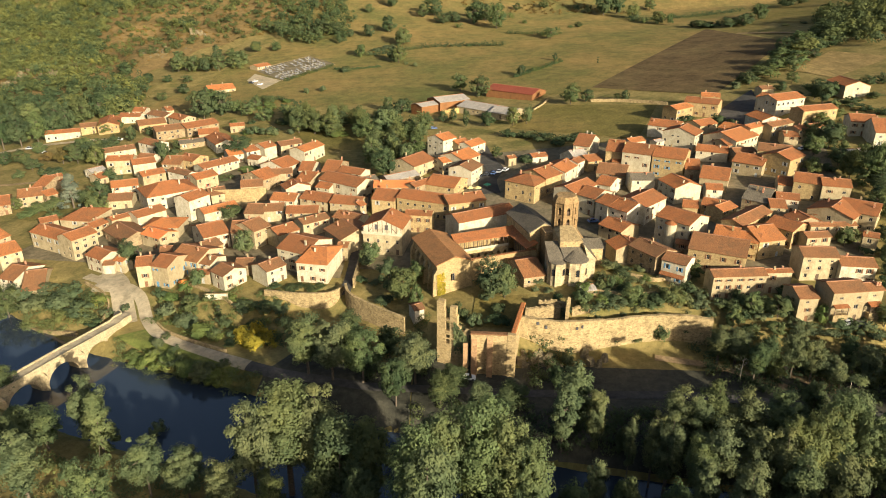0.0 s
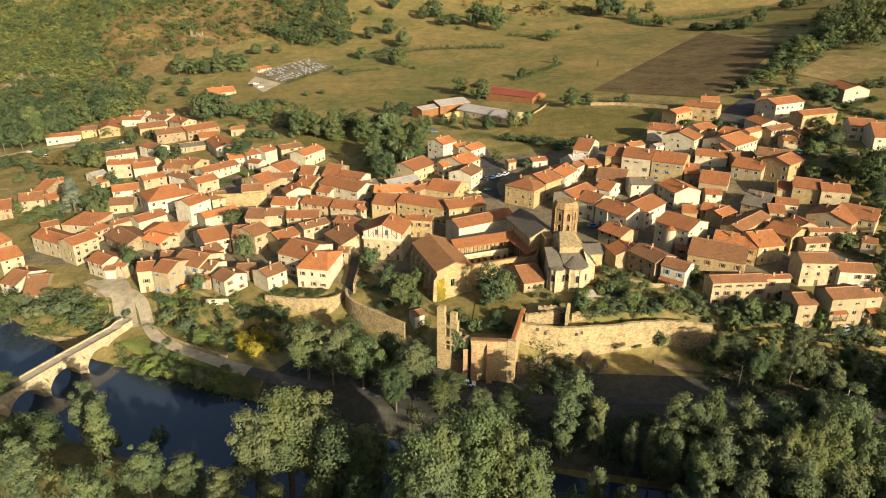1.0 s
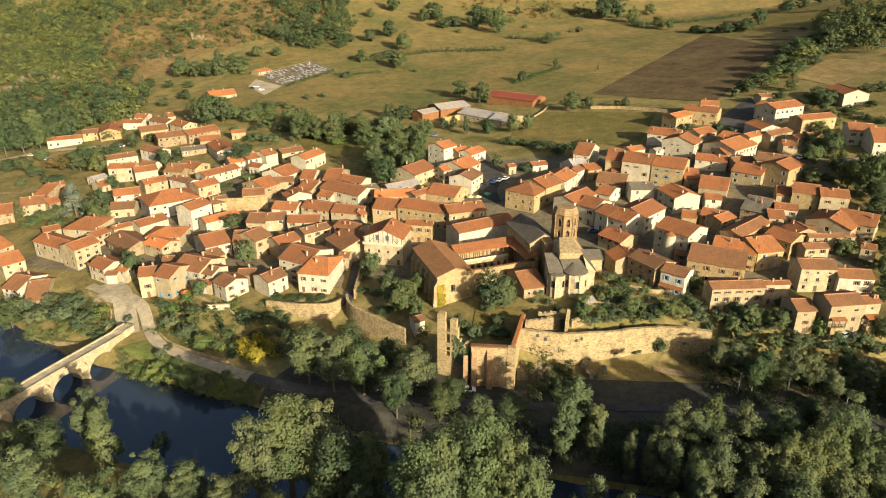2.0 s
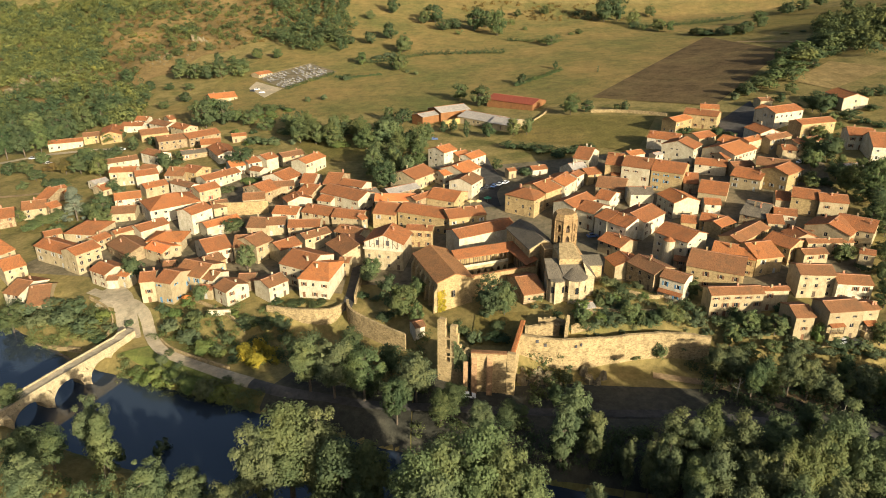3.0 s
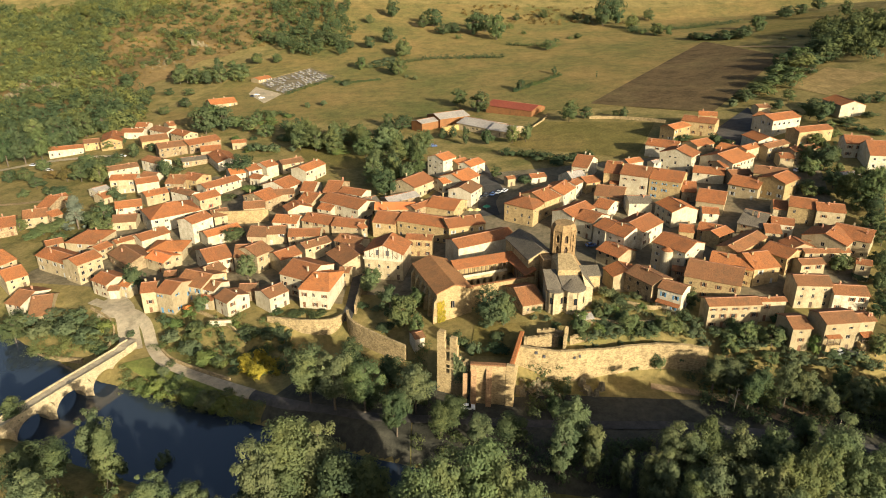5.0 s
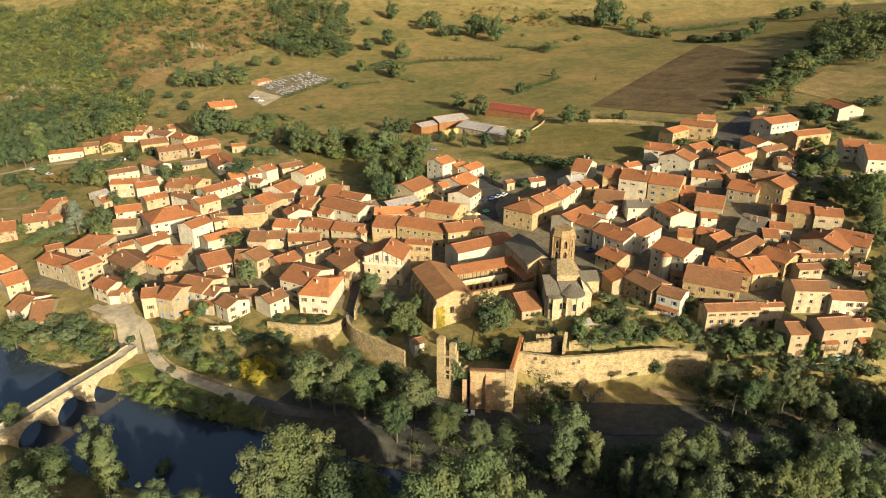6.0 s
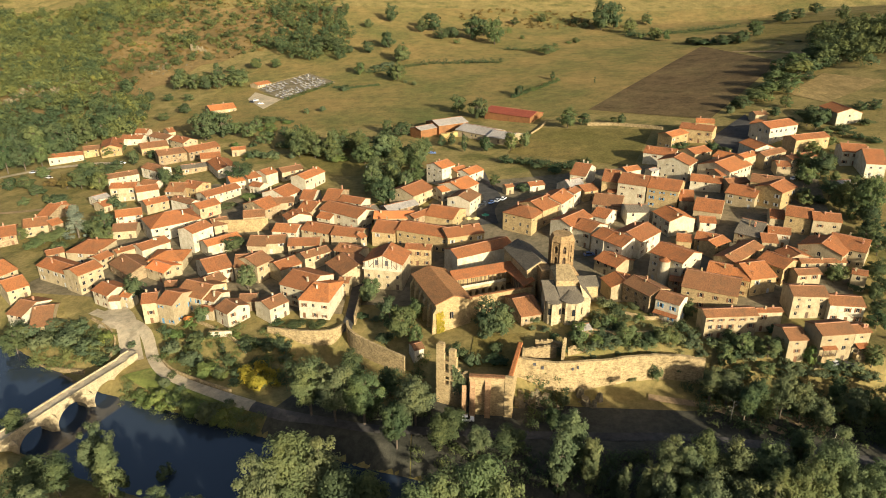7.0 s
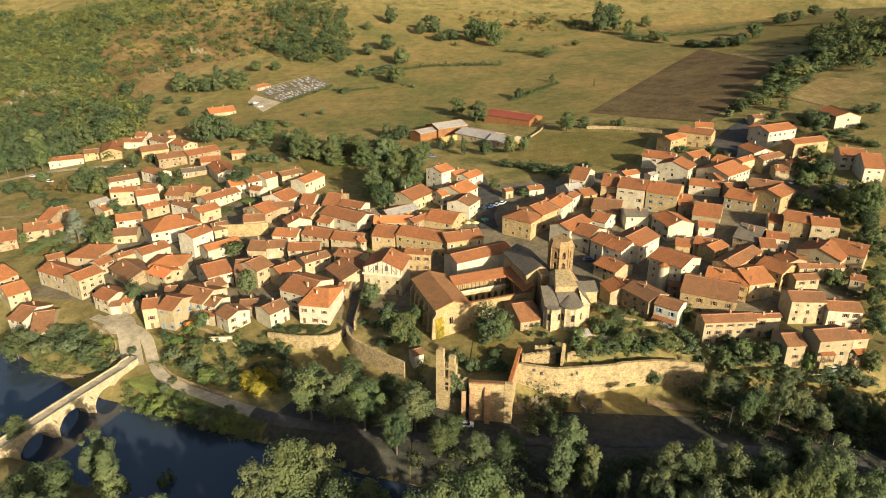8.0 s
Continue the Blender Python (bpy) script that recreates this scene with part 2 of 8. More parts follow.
LEAF_YELLOW = foliage("yellow_leaves", (0.23, 0.20, 0.03), (0.33, 0.27, 0.04), (0.40, 0.34, 0.06))
NEEDLE = foliage("blue_needles", (0.085, 0.11, 0.085), (0.14, 0.16, 0.12), (0.19, 0.205, 0.155), 0.1)
BARK = plain("bark", (0.12, 0.095, 0.07), 0.95)
PALE_BARK = plain("pale_bark", (0.42, 0.36, 0.27), 0.95)

# ---- making things ----
def thing(name, x, y, z, turn, label, category, group=""):
    ob = new(name)
    ob.empty_display_size = 0.5
    ob.matrix_world = pose(x, y, z, 0, 0, turn)
    return tagged(ob, label, category, group)


def mesh_from(name, verts, faces, material):
    me = bpy.data.meshes.new(name)
    me.from_pydata([tuple(v) for v in verts], [], faces)
    if material:
        me.materials.append(material)
    me.update()
    return me


def put(name, me, parent, m=None, label=""):
    """A mesh as a part under a thing, at the pose m in the thing's own space."""
    ob = new(name, me)
    ob.parent = parent
    if m is not None:
        ob.matrix_basis = m
    return tagged(ob, label)


def box_data(x0, x1, y0, y1, z0, z1, taper=0.0):
    t = taper
    v = [(x0, y0, z0), (x1, y0, z0), (x1, y1, z0), (x0, y1, z0), (x0 + t, y0 + t, z1), (x1 - t, y0 + t, z1), (x1 - t, y1 - t, z1), (x0 + t, y1 - t, z1)]
    f = [(0, 3, 2, 1), (4, 5, 6, 7), (0, 1, 5, 4), (1, 2, 6, 5), (2, 3, 7, 6), (3, 0, 4, 7)]
    return v, f


def joined(*chunks):
    verts, faces = [], []
    for v, f in chunks:
        k = len(verts)
        verts += list(v)
        faces += [tuple(i + k for i in q) for q in f]
    return verts, faces


CACHE = {}


def box_mesh(name, size, material, taper=0.0):
    key = (name, tuple(round(s, 3) for s in size), material.name)
    if key not in CACHE:
        CACHE[key] = mesh_from(name, *box_data(*size, taper), material)
    return CACHE[key]


def structure(name, verts, faces, material, label, smooth_it=False, category=""):
    ob = new(name, mesh_from(name, verts, faces, material))
    if smooth_it:
        ob.data.shade_smooth()
    return tagged(ob, label, category or name.split("_")[0], kind="structure")


def grid_faces(nu, nv):
    return [(i * nv + j, (i + 1) * nv + j, (i + 1) * nv + j + 1, i * nv + j + 1) for i in range(nu - 1) for j in range(nv - 1)]


def drape(name, corners, material, label, lift=0.15, n=24, category=""):
    """A sheet laid on the ground between four corners (in order round it)."""
    (ax, ay), (bx, by), (cx, cy), (dx, dy) = corners
    u, v = np.meshgrid(np.linspace(0, 1, n), np.linspace(0, 1, n), indexing="ij")
    x = (1 - u) * ((1 - v) * ax + v * dx) + u * ((1 - v) * bx + v * cx)
    y = (1 - u) * ((1 - v) * ay + v * dy) + u * ((1 - v) * by + v * cy)
    z = height(x, y) + lift
    verts = np.stack([x, y, z], -1).reshape(-1, 3).tolist()
    return structure(name, verts, grid_faces(n, n), material, label, True, category)


def spine(points, step=2.0):
    """Points along a smooth line through the given ones, with the way at each."""
    p = np.array(points, float)
    d = np.concatenate([[0], np.cumsum(np.linalg.norm(np.diff(p[:, :2], axis=0), axis=1))])
    n = max(3, int(d[-1] / step) + 1)
    s = np.linspace(0, d[-1], n)
    q = np.stack([np.interp(s, d, p[:, k]) for k in range(p.shape[1])], 1)
    for _ in range(4):
        q[1:-1] = 0.25 * q[:-2] + 0.5 * q[1:-1] + 0.25 * q[2:]
    t = np.gradient(q[:, :2], axis=0)
    t /= np.linalg.norm(t, axis=1, keepdims=True)
    return q, t


def ribbon(name, points, width, material, label, lift=0.3, flat=None, category=""):
    """A road or path along a line, on the ground or at the heights given as third numbers."""
    q, t = spine(points)
    nrm = np.stack([-t[:, 1], t[:, 0]], 1)
    rows = []
    for k in np.linspace(-0.5, 0.5, 5):
        xy = q[:, :2] + nrm * width * k
        z = q[:, 2] if q.shape[1] > 2 else height(xy[:, 0], xy[:, 1]) + lift
        rows.append(np.column_stack([xy, z + (lift if q.shape[1] > 2 else 0)]))
    verts = np.stack(rows, 1).reshape(-1, 3).tolist()
    return structure(name, verts, [f[::-1] for f in grid_faces(len(q), 5)], material, label, True, category)


def long_wall(name, points, thick, high, material, label, below=3.0, cope=None, kind="", ragged=0.0, seed=0):
    """A stone wall along a line; third numbers of the points are the height of its top (else it stands high over the ground)."""
    q, t = spine(points, 1.6)
    rnd = random.Random(seed)
    nrm = np.stack([-t[:, 1], t[:, 0]], 1)
    verts, n = [], len(q)
    for i in range(n):
        g = ground_at(q[i, 0], q[i, 1])
        top = (q[i, 2] if q.shape[1] > 2 else g + high) - ragged * rnd.random()
        for k, z in ((-0.56, min(g, top) - below), (-0.46, top), (0.46, top + 0.03), (0.56, min(g, top) - below)):
            verts.append((q[i, 0] + nrm[i, 0] * thick * k, q[i, 1] + nrm[i, 1] * thick * k, z))
    faces = [(i * 4 + j, i * 4 + j + 1, i * 4 + 5 + j, i * 4 + 4 + j) for i in range(n - 1) for j in range(3)]
    faces += [(0, 3, 2, 1), (n * 4 - 4, n * 4 - 3, n * 4 - 2, n * 4 - 1)]
    ob = new(name, mesh_from(name, verts, faces, material))
    return tagged(ob, label, "wall", kind=kind or "structure")

# ---- ground, water, fields and roads ----
def steps(*spans):
    out = []
    for a, b, d in spans:
        out += list(np.arange(a, b, d))
    return np.array(out + [spans[-1][1]])


gx = steps((-1500, -450, 30), (-450, -180, 6), (-180, 200, 2.5), (200, 450, 6), (450, 1500, 30))
gy = steps((-400, 60, 20), (60, 300, 2.5), (300, 460, 4), (460, 900, 8), (900, 3000, 60))
X, Y = np.meshgrid(gx, gy, indexing="ij")
Z = height(X, Y)
ground = structure("ground", np.stack([X, Y, Z], -1).reshape(-1, 3).tolist(), grid_faces(len(gx), len(gy)), ROUGH,
                   "grassy valley floor and slopes with rough dry patches", True)
wx = np.linspace(-420, 400, 120)
mid = np.interp(wx, RIVER_X, RIVER_Y)
strip = np.stack([np.stack([wx, mid + k, 0 * wx], -1) for k in (-24, 0, 24)], 1)
structure("water", strip.reshape(-1, 3).tolist(), grid_faces(120, 3), WATER, "still dark blue river between wooded banks", category="river")

drape("field_meadow", [(-205, 452), (140, 415), (430, 800), (-110, 800)], DRY, "dry yellow-green hay meadow rising to the hills", 0.25, 70, "field")
drape("village_earth", [(-160, 228), (-34, 204), (-32, 300), (-118, 340)], YARD, "trodden pale earth and gravel between the houses", .14, 60, "yard")
drape("village_yards", [(-32, 210), (132, 190), (178, 325), (2, 318)], YARD, "trodden pale earth and gravel among houses", .14, 60, "yard")
# two dark sheets standing in for tree shade on the river bank
drape("bank_floor", [(-8, 134), (150, 100), (150, 150), (-8, 166)], SHADED_FLOOR, "bank ground under riverside trees, coloured dark for their shade", .12, 60, "ground")
drape("bank_shade", [(-52, 152), (-8.3, 135), (-8.3, 157), (-40, 172)], SHADED_FLOOR, "bank ground beside the river road, coloured dark for shade", .12, 40, "ground")
# street whose dark tone includes the shadow of the houses
drape("street_upper", [(137, 317), (142, 352), (172, 384), (160, 330)], SHADED_ASPHALT, "street between upper houses in asphalt toned for house shade", .3, 30, "road")
drape("field_ploughed", [(93, 431), (152, 383), (242, 500), (223, 604)], SOIL, "bare brown ploughed field on the slope", 0.3, 40, "field")
drape("field_pasture", [(36, 358), (94, 322), (118, 376), (58, 400)], MEADOW, "green pasture behind the houses", 0.3, 30, "field")
drape("field_upper", [(268, 603), (299, 526), (392, 646), (328, 767)], MEADOW, "upper green meadow beside a track", 0.3, 40, "field")
drape("field_stubble", [(208, 414), (217, 385), (262, 408), (246, 447)], TAN, "pale stubble field below the woods", 0.22, 30, "field")

# ---- houses ----
def facade(p, u, width, z0, z1, holes, deep=0.2, inward=(0, 1)):
    """A wall face from p along u, with openings (x0, x1, z0, z1) that go in by deep."""
    xs = sorted({0.0, width, *(h[0] for h in holes), *(h[1] for h in holes)})
    zs = sorted({z0, z1, *(h[2] for h in holes), *(h[3] for h in holes)})
    verts, faces, index = [], [], {}

    def at(x, z, back=0.0):
        key = (round(x, 4), round(z, 4), back)
        if key not in index:
            index[key] = len(verts)
            verts.append((p[0] + u[0] * x + inward[0] * back, p[1] + u[1] * x + inward[1] * back, z))
        return index[key]

    for xa, xb in zip(xs, xs[1:]):
        for za, zb in zip(zs, zs[1:]):
            if not any(h[0] - 1e-6 <= xa and xb <= h[1] + 1e-6 and h[2] - 1e-6 <= za and zb <= h[3] + 1e-6 for h in holes):
                faces.append((at(xa, za), at(xb, za), at(xb, zb), at(xa, zb)))
    for xa, xb, za, zb in holes:
        ring = [(xa, za), (xb, za), (xb, zb), (xa, zb)]
        for (x1, z1_), (x2, z2) in zip(ring, ring[1:] + ring[:1]):
            faces.append((at(x1, z1_), at(x1, z1_, deep), at(x2, z2, deep), at(x2, z2)))
    return verts, faces


def window_mesh(w, h):
    key = ("win", round(w, 2), round(h, 2))
    if key not in CACHE:
        t = 0.07
        bars = [box_data(-w / 2, -w / 2 + t, -.03, .03, 0, h), box_data(w / 2 - t, w / 2, -.03, .03, 0, h), box_data(-w / 2 + t, w / 2 - t, -.03, .03, 0, t),
                box_data(-w / 2 + t, w / 2 - t, -.03, .03, h - t, h), box_data(-.03, .03, -.03, .03, t, h - t)]
        CACHE[key] = mesh_from("window", *joined(*bars), TRIM)
        CACHE[key, "pane"] = mesh_from("pane", *box_data(-w / 2 + t, w / 2 - t, -.01, .012, t, h - t), PANE)
    return CACHE[key], CACHE[key, "pane"]


def add_window(parent, m, w, h, shutter=None, door=False):
    """A window or door in an opening; m stands at the middle of its foot, with y into the wall."""
    if door:
        d = put("door", box_mesh("door", (-w / 2, w / 2, -.03, .03, 0, h), shutter or WOOD), parent, m @ pose(0, .13, 0))
        put("handle", box_mesh("handle", (w / 2 - .16, w / 2 - .1, -.09, -.031, .95, 1.1), IRON), d)
        return
    frame_me, pane_me = window_mesh(w, h)
    win = put("window", frame_me, parent, m @ pose(0, .13, 0))
    put("pane", pane_me, win)
    if shutter:
        for side in (-1, 1):
            leaf = box_mesh("shutter", (-.25, .25, -.05, -.004, -.04, h + .04), shutter)
            put("shutter", leaf, win, pose(side * (w / 2 + .27), -.13, 0))


def roof_data(along, across, slope, eave=0.4, verge=0.25, thick=0.17, cells=7, seed=0, hip=0.0):
    """A tiled pitched roof over a ridge along x, slightly sagging; z = 0 at the wall's top."""
    rnd = random.Random(seed)
    half, a = across / 2 + eave, along / 2 + verge
    lo, hi = -eave * slope, across / 2 * slope
    sag = [rnd.uniform(-.05, .05) - .06 * math.sin(math.pi * i / cells) for i in range(cells + 1)]
    verts, faces = [], []
    rows = [(-half, lo), (-half / 2, (lo + hi) / 2 - .02), (0, hi), (half / 2, (lo + hi) / 2 - .02), (half, lo)]
    for lift in (thick, 0.0):
        for i in range(cells + 1):
            x = -a + 2 * a * i / cells
            for y, z in rows:
                k = (1 - abs(y) / half) * hip
                xx = max(-a + k, min(a - k, x))
                verts.append((xx, y, z + lift + (sag[i] if lift else sag[i] * .5) * (1 - .4 * abs(y) / half)))
    n = (cells + 1) * 5
    for i in range(cells):
        for j in range(4):
            q = (i * 5 + j, (i + 1) * 5 + j, (i + 1) * 5 + j + 1, i * 5 + j + 1)
            faces += [q, tuple(n + v for v in q[::-1])]
        for j in (0, 4):
            q = (i * 5 + j, n + i * 5 + j, n + (i + 1) * 5 + j, (i + 1) * 5 + j)
            faces.append(q if j == 0 else q[::-1])
    if hip:
        for i in (0, cells):
            q = tuple(i * 5 + j for j in range(5))
            faces += [q[::-1], tuple(n + v for v in q)] if i == 0 else [q, tuple(n + v for v in q[::-1])]
    for i in (0, cells):
        for j in range(4):
            q = (i * 5 + j, i * 5 + j + 1, n + i * 5 + j + 1, n + i * 5 + j)
            faces.append(q if i == 0 else q[::-1])
    return verts, faces


ROOF_WORD = {"barn": "red sheet", "pale": "pale grey sheet", "red": "red clay tiled", "orange": "orange clay tiled", "bright": "bright new orange tiled", "brown": "weathered brown tiled", "grey": "grey slab"}
WALL_WORD = {"white": "white rendered", "cream": "cream rendered", "ochre": "ochre stone", "stone": "rubble stone", "timber": "brown timber"}
HOUSES = []


def house(x, y, z, turn, w, d, h, kind, wall, tile, slope=0.3, shutter=None, chimneys=1, windows=True, seed=None, label="", hip=0.0, name="house"):
    """A village house: walls with real openings, windows, doors, a tiled roof and chimneys. Its front looks along -y."""
    seed = seed if seed is not None else len(HOUSES) + 1
    rnd = random.Random(seed * 7 + 3)
    floors = max(1, round(h / 2.9))
    words = label or f"{'one-storey' if floors == 1 else 'two-storey' if floors == 2 else 'tall'} {WALL_WORD[wall]} house with {ROOF_WORD[tile]} {'hipped' if hip else 'gable'} roof"
    top = thing(name, x, y, z, turn, words, "house", "village houses")
    HOUSES.append(top)
    holes = {}
    spots = []
    sides = {"front": ((-w / 2, -d / 2), (1, 0), w, (0, 1), 0), "right": ((w / 2, -d / 2), (0, 1), d, (-1, 0), 90),
             "back": ((w / 2, d / 2), (-1, 0), w, (0, -1), 180), "left": ((-w / 2, d / 2), (0, -1), d, (1, 0), 270)}
    shut = SHUTTERS[shutter] if shutter else None
    for side, (p, u, wide, inward, rot) in sides.items():
        holes[side] = []
        face = radians(turn + rot)
        if not windows or math.cos(face) < .25 or (side != "front" and rnd.random() < .25):
            continue
        n = max(1, int(wide / rnd.uniform(2.8, 3.9)))
        pitch = wide / n
        ww = rnd.choice((.9, 1.05, 1.2))
        doors = {rnd.randrange(n)} if side == "front" else set()
        for k in range(n):
            for fl in range(floors):
                if rnd.random() < ((.12 if y < 240 else .3) if side == "front" else .5):
                    continue
                base = h * fl / floors
                cx = pitch * (k + .5) + rnd.uniform(-.25, .25)
                if fl == 0 and k in doors:
                    box, door = (cx - .5, cx + .5, .05, 2.1), True
                else:
                    hh = .7 if (fl == floors - 1 and floors > 2) else rnd.choice((1.0, 1.3, 1.45))
                    hh = min(hh, h / floors - 1.15)
                    if hh < .4:
                        continue
                    box, door = (cx - ww / 2, cx + ww / 2, base + .85, base + .85 + hh), False
                if pitch < ww + .4:
                    continue
                holes[side].append(box)
                spots.append((p, u, rot, box, door, shut if (not door and (rnd.random() < .65 or shutter == "blue") and pitch > 2.3) else None))
    chunks = [facade(p, u, wide, -5.0, h, holes[s], inward=inward) for s, (p, u, wide, inward, rot) in sides.items()]
    rise = (w if kind == "g" else d) / 2 * slope
    if not hip:
        if kind == "g":
            chunks += [([(-w / 2, -d / 2, h), (w / 2, -d / 2, h), (0, -d / 2, h + rise)], [(0, 1, 2)]), ([(-w / 2, d / 2, h), (w / 2, d / 2, h), (0, d / 2, h + rise)], [(0, 2, 1)])]
        else:
            chunks += [([(w / 2, -d / 2, h), (w / 2, d / 2, h), (w / 2, 0, h + rise)], [(0, 1, 2)]), ([(-w / 2, -d / 2, h), (-w / 2, d / 2, h), (-w / 2, 0, h + rise)], [(0, 2, 1)])]
    put("wall", mesh_from("wall", *joined(*chunks), WALLS[wall]), top)
    along, across = (d, w) if kind == "g" else (w, d)
    roof = put("roof", mesh_from("roof", *roof_data(along, across, slope, seed=seed, hip=hip), TILES[tile]), top, pose(0, 0, h, 0, 0, 90 if kind == "g" else 0))
    a = along / 2 + .2 - hip
    put("ridge", mesh_from("ridge", *box_data(-a, a, -.2, .2, rise + .08, rise + .27, .06), RIDGE), roof)
    for c in range(chimneys):
        cx, cy = rnd.uniform(-.4, .4) * along, rnd.choice((-1, 1)) * rnd.uniform(.05, .25) * across
        zb = (across / 2 - abs(cy)) * slope
        hi = rise - zb + rnd.uniform(.3, .7)
        stack = put("chimney", box_mesh("chimney", (-.26, .26, -.22, .22, -.3, round(hi, 1) + .2), BRICK if rnd.random() < .5 else WALLS[wall]), roof, pose(cx, cy, zb))
        put("cap", box_mesh("cap", (-.32, .32, -.28, .28, round(hi, 1) + .2, round(hi, 1) + .3), DRYSTONE), stack)
    for p, u, rot, (xa, xb, za, zb), door, sh in spots:
        m = pose(p[0] + u[0] * (xa + xb) / 2, p[1] + u[1] * (xa + xb) / 2, za, 0, 0, rot)
        add_window(top, m, xb - xa, zb - za, sh or (shut if door else None), door)
    return top


# ---- trees ----
def leaf_mesh(name, centres, normals, sizes, seed, material):
    """Many small leaves as one mesh."""
    g = np.random.default_rng(seed)
    n = len(centres)
    nn = normals / (np.linalg.norm(normals, axis=1, keepdims=True) + 1e-9)
    r = g.normal(size=(n, 3))
    u = np.cross(nn, r)
    u /= np.linalg.norm(u, axis=1, keepdims=True) + 1e-9
    v = np.cross(nn, u)
    s = sizes[:, None]
    tip = g.uniform(.7, 1.3, size=(n, 1))
    p = np.stack([centres - u * s * .6 - v * s * .3, centres + u * s * .6 - v * s * .35, centres + v * s * .75 * tip + nn * s * .2], 1).reshape(-1, 3)
    me = bpy.data.meshes.new(name)
    me.vertices.add(3 * n)
    me.vertices.foreach_set("co", p.ravel())
    me.loops.add(3 * n)
    me.loops.foreach_set("vertex_index", np.arange(3 * n, dtype=np.int32))
    me.polygons.add(n)
    me.polygons.foreach_set("loop_start", np.arange(0, 3 * n, 3, dtype=np.int32))
    me.polygons.foreach_set("loop_total", np.full(n, 3, dtype=np.int32))
    me.materials.append(material)
    me.update(calc_edges=True)
    me.validate()
    return me


def crown_points(seed, clumps, leaves, rx, rz, zc, clump_r, leaf, kind="round", ruffle=.32):
    """Leaf places of a crown: clumps spread unevenly in an egg, leaves over each clump."""
    g = np.random.default_rng(seed)
    d = g.normal(size=(clumps, 3))
    d /= np.linalg.norm(d, axis=1, keepdims=True)
    rad = g.uniform(.45, 1.0, size=(clumps, 1)) ** .6 * (1 + .09 * g.normal(size=(clumps, 1)))
    c = d * rad * np.array([rx, rx, rz])
    if clumps >= 90:
        turns, level = np.arange(15) * 2.4 + g.uniform(0, 6), np.linspace(-.92, .96, 15)
        lobes = np.stack([np.sqrt(1 - level ** 2) * np.cos(turns), np.sqrt(1 - level ** 2) * np.sin(turns), level], 1)
        lobes *= g.uniform(.5, .72, size=(15, 1))
        pick = g.integers(0, 15, clumps)
        c = (lobes[pick] + d * (g.uniform(.26, .44, 15)[pick] * g.uniform(.6, 1.0, clumps) ** .5)[:, None]) * np.array([rx, rx, rz])
    if kind == "cone":
        t = g.uniform(0, 1, clumps) ** .8
        ang = g.uniform(0, 2 * np.pi, clumps)
        rr = rx * (1 - t) * g.uniform(.55, 1.05, clumps) + .1
        c = np.stack([np.cos(ang) * rr, np.sin(ang) * rr, (2 * t - 1) * rz], 1)
    if kind == "round":
        c[:, 2] = np.where(c[:, 2] < 0, c[:, 2] * .75, c[:, 2])
        c[:, :2] *= 1 + .25 * np.sin(np.arctan2(c[:, 1], c[:, 0])[:, None] * 3 + seed)
    c[:, 2] += zc
    # big hidden leaves added in the core to block light through the crown
    inner = g.normal(size=(90, 3)) * np.array([rx, rx, rz]) * .2 + np.array([0, 0, zc])
    cr = clump_r * g.uniform(.55, 1.5, clumps)
    k = np.repeat(np.arange(clumps), leaves)
    e = g.normal(size=(len(k), 3))
    e /= np.linalg.norm(e, axis=1, keepdims=True)
    flat = np.array([1, 1, .75])
    pos = c[k] + e * flat * (cr[k] * g.uniform(.5, 1.14, len(k)))[:, None]
    out = (c[k] - np.array([0, 0, zc])) / np.array([rx, rx, rz])
    nrm = .7 * e + .65 * out + .6 * ruffle * g.normal(size=e.shape) + np.array([0, 0, .3])
    size = leaf * g.uniform(.6, 1.35, len(k))
    if clumps > 60:
        pos, nrm = np.concatenate([pos, inner]), np.concatenate([nrm, g.normal(size=(90, 3))])
        size = np.concatenate([size, np.full(90, min(rx, rz) * .2)])
    return pos, nrm, size, c


def limb(p, q, r0, r1, sides=6):
    p, q = Vector(p), Vector(q)
    ax = (q - p).normalized()
    u = ax.orthogonal().normalized()
    v = ax.cross(u)
    vs = [tuple(c + (u * math.cos(2 * math.pi * i / sides) + v * math.sin(2 * math.pi * i / sides)) * r) for c, r in ((p, r0), (q, r1)) for i in range(sides)]
    fs = [(i, (i + 1) % sides, sides + (i + 1) % sides, sides + i) for i in range(sides)]
    return vs, fs + [tuple(range(sides, 2 * sides))]


def trunk_mesh(name, seed, tall, r, centres, material):
    g = random.Random(seed)
    mid = Vector((g.uniform(-.3, .3), g.uniform(-.3, .3), tall * .45))
    top = Vector((g.uniform(-.4, .4), g.uniform(-.4, .4), tall * .85))
    chunks = [limb((0, 0, -1), mid, r, r * .7), limb(mid, top, r * .7, r * .15)]
    picks = list(range(0, len(centres), max(1, len(centres) // 9)))
    for i in picks:
        t = g.uniform(.0, .7)
        chunks.append(limb(mid.lerp(top, t), tuple(centres[i]), r * .32, r * .08, 5))
    return mesh_from(name, *joined(*chunks), material)


KINDS = {}


def tree_kind(key, tall, wide, clumps, leaves, clump_r, leaf, material, seeds, kind="round", base=0.10, bark=None, labels="", name="tree"):
    KINDS[key] = []
    for s in seeds:
        rz = tall * (1 - base) / 2
        pos, nrm, size, c = crown_points(s, clumps, leaves, wide / 2, rz, tall * base + rz, clump_r, leaf, kind, .45 if tall > 15 else .38)
        KINDS[key].append((leaf_mesh("crown", pos, nrm, size, s, material), trunk_mesh("trunk", s, tall, tall * .016 + .05, c, bark or BARK), tall, wide, labels, name))


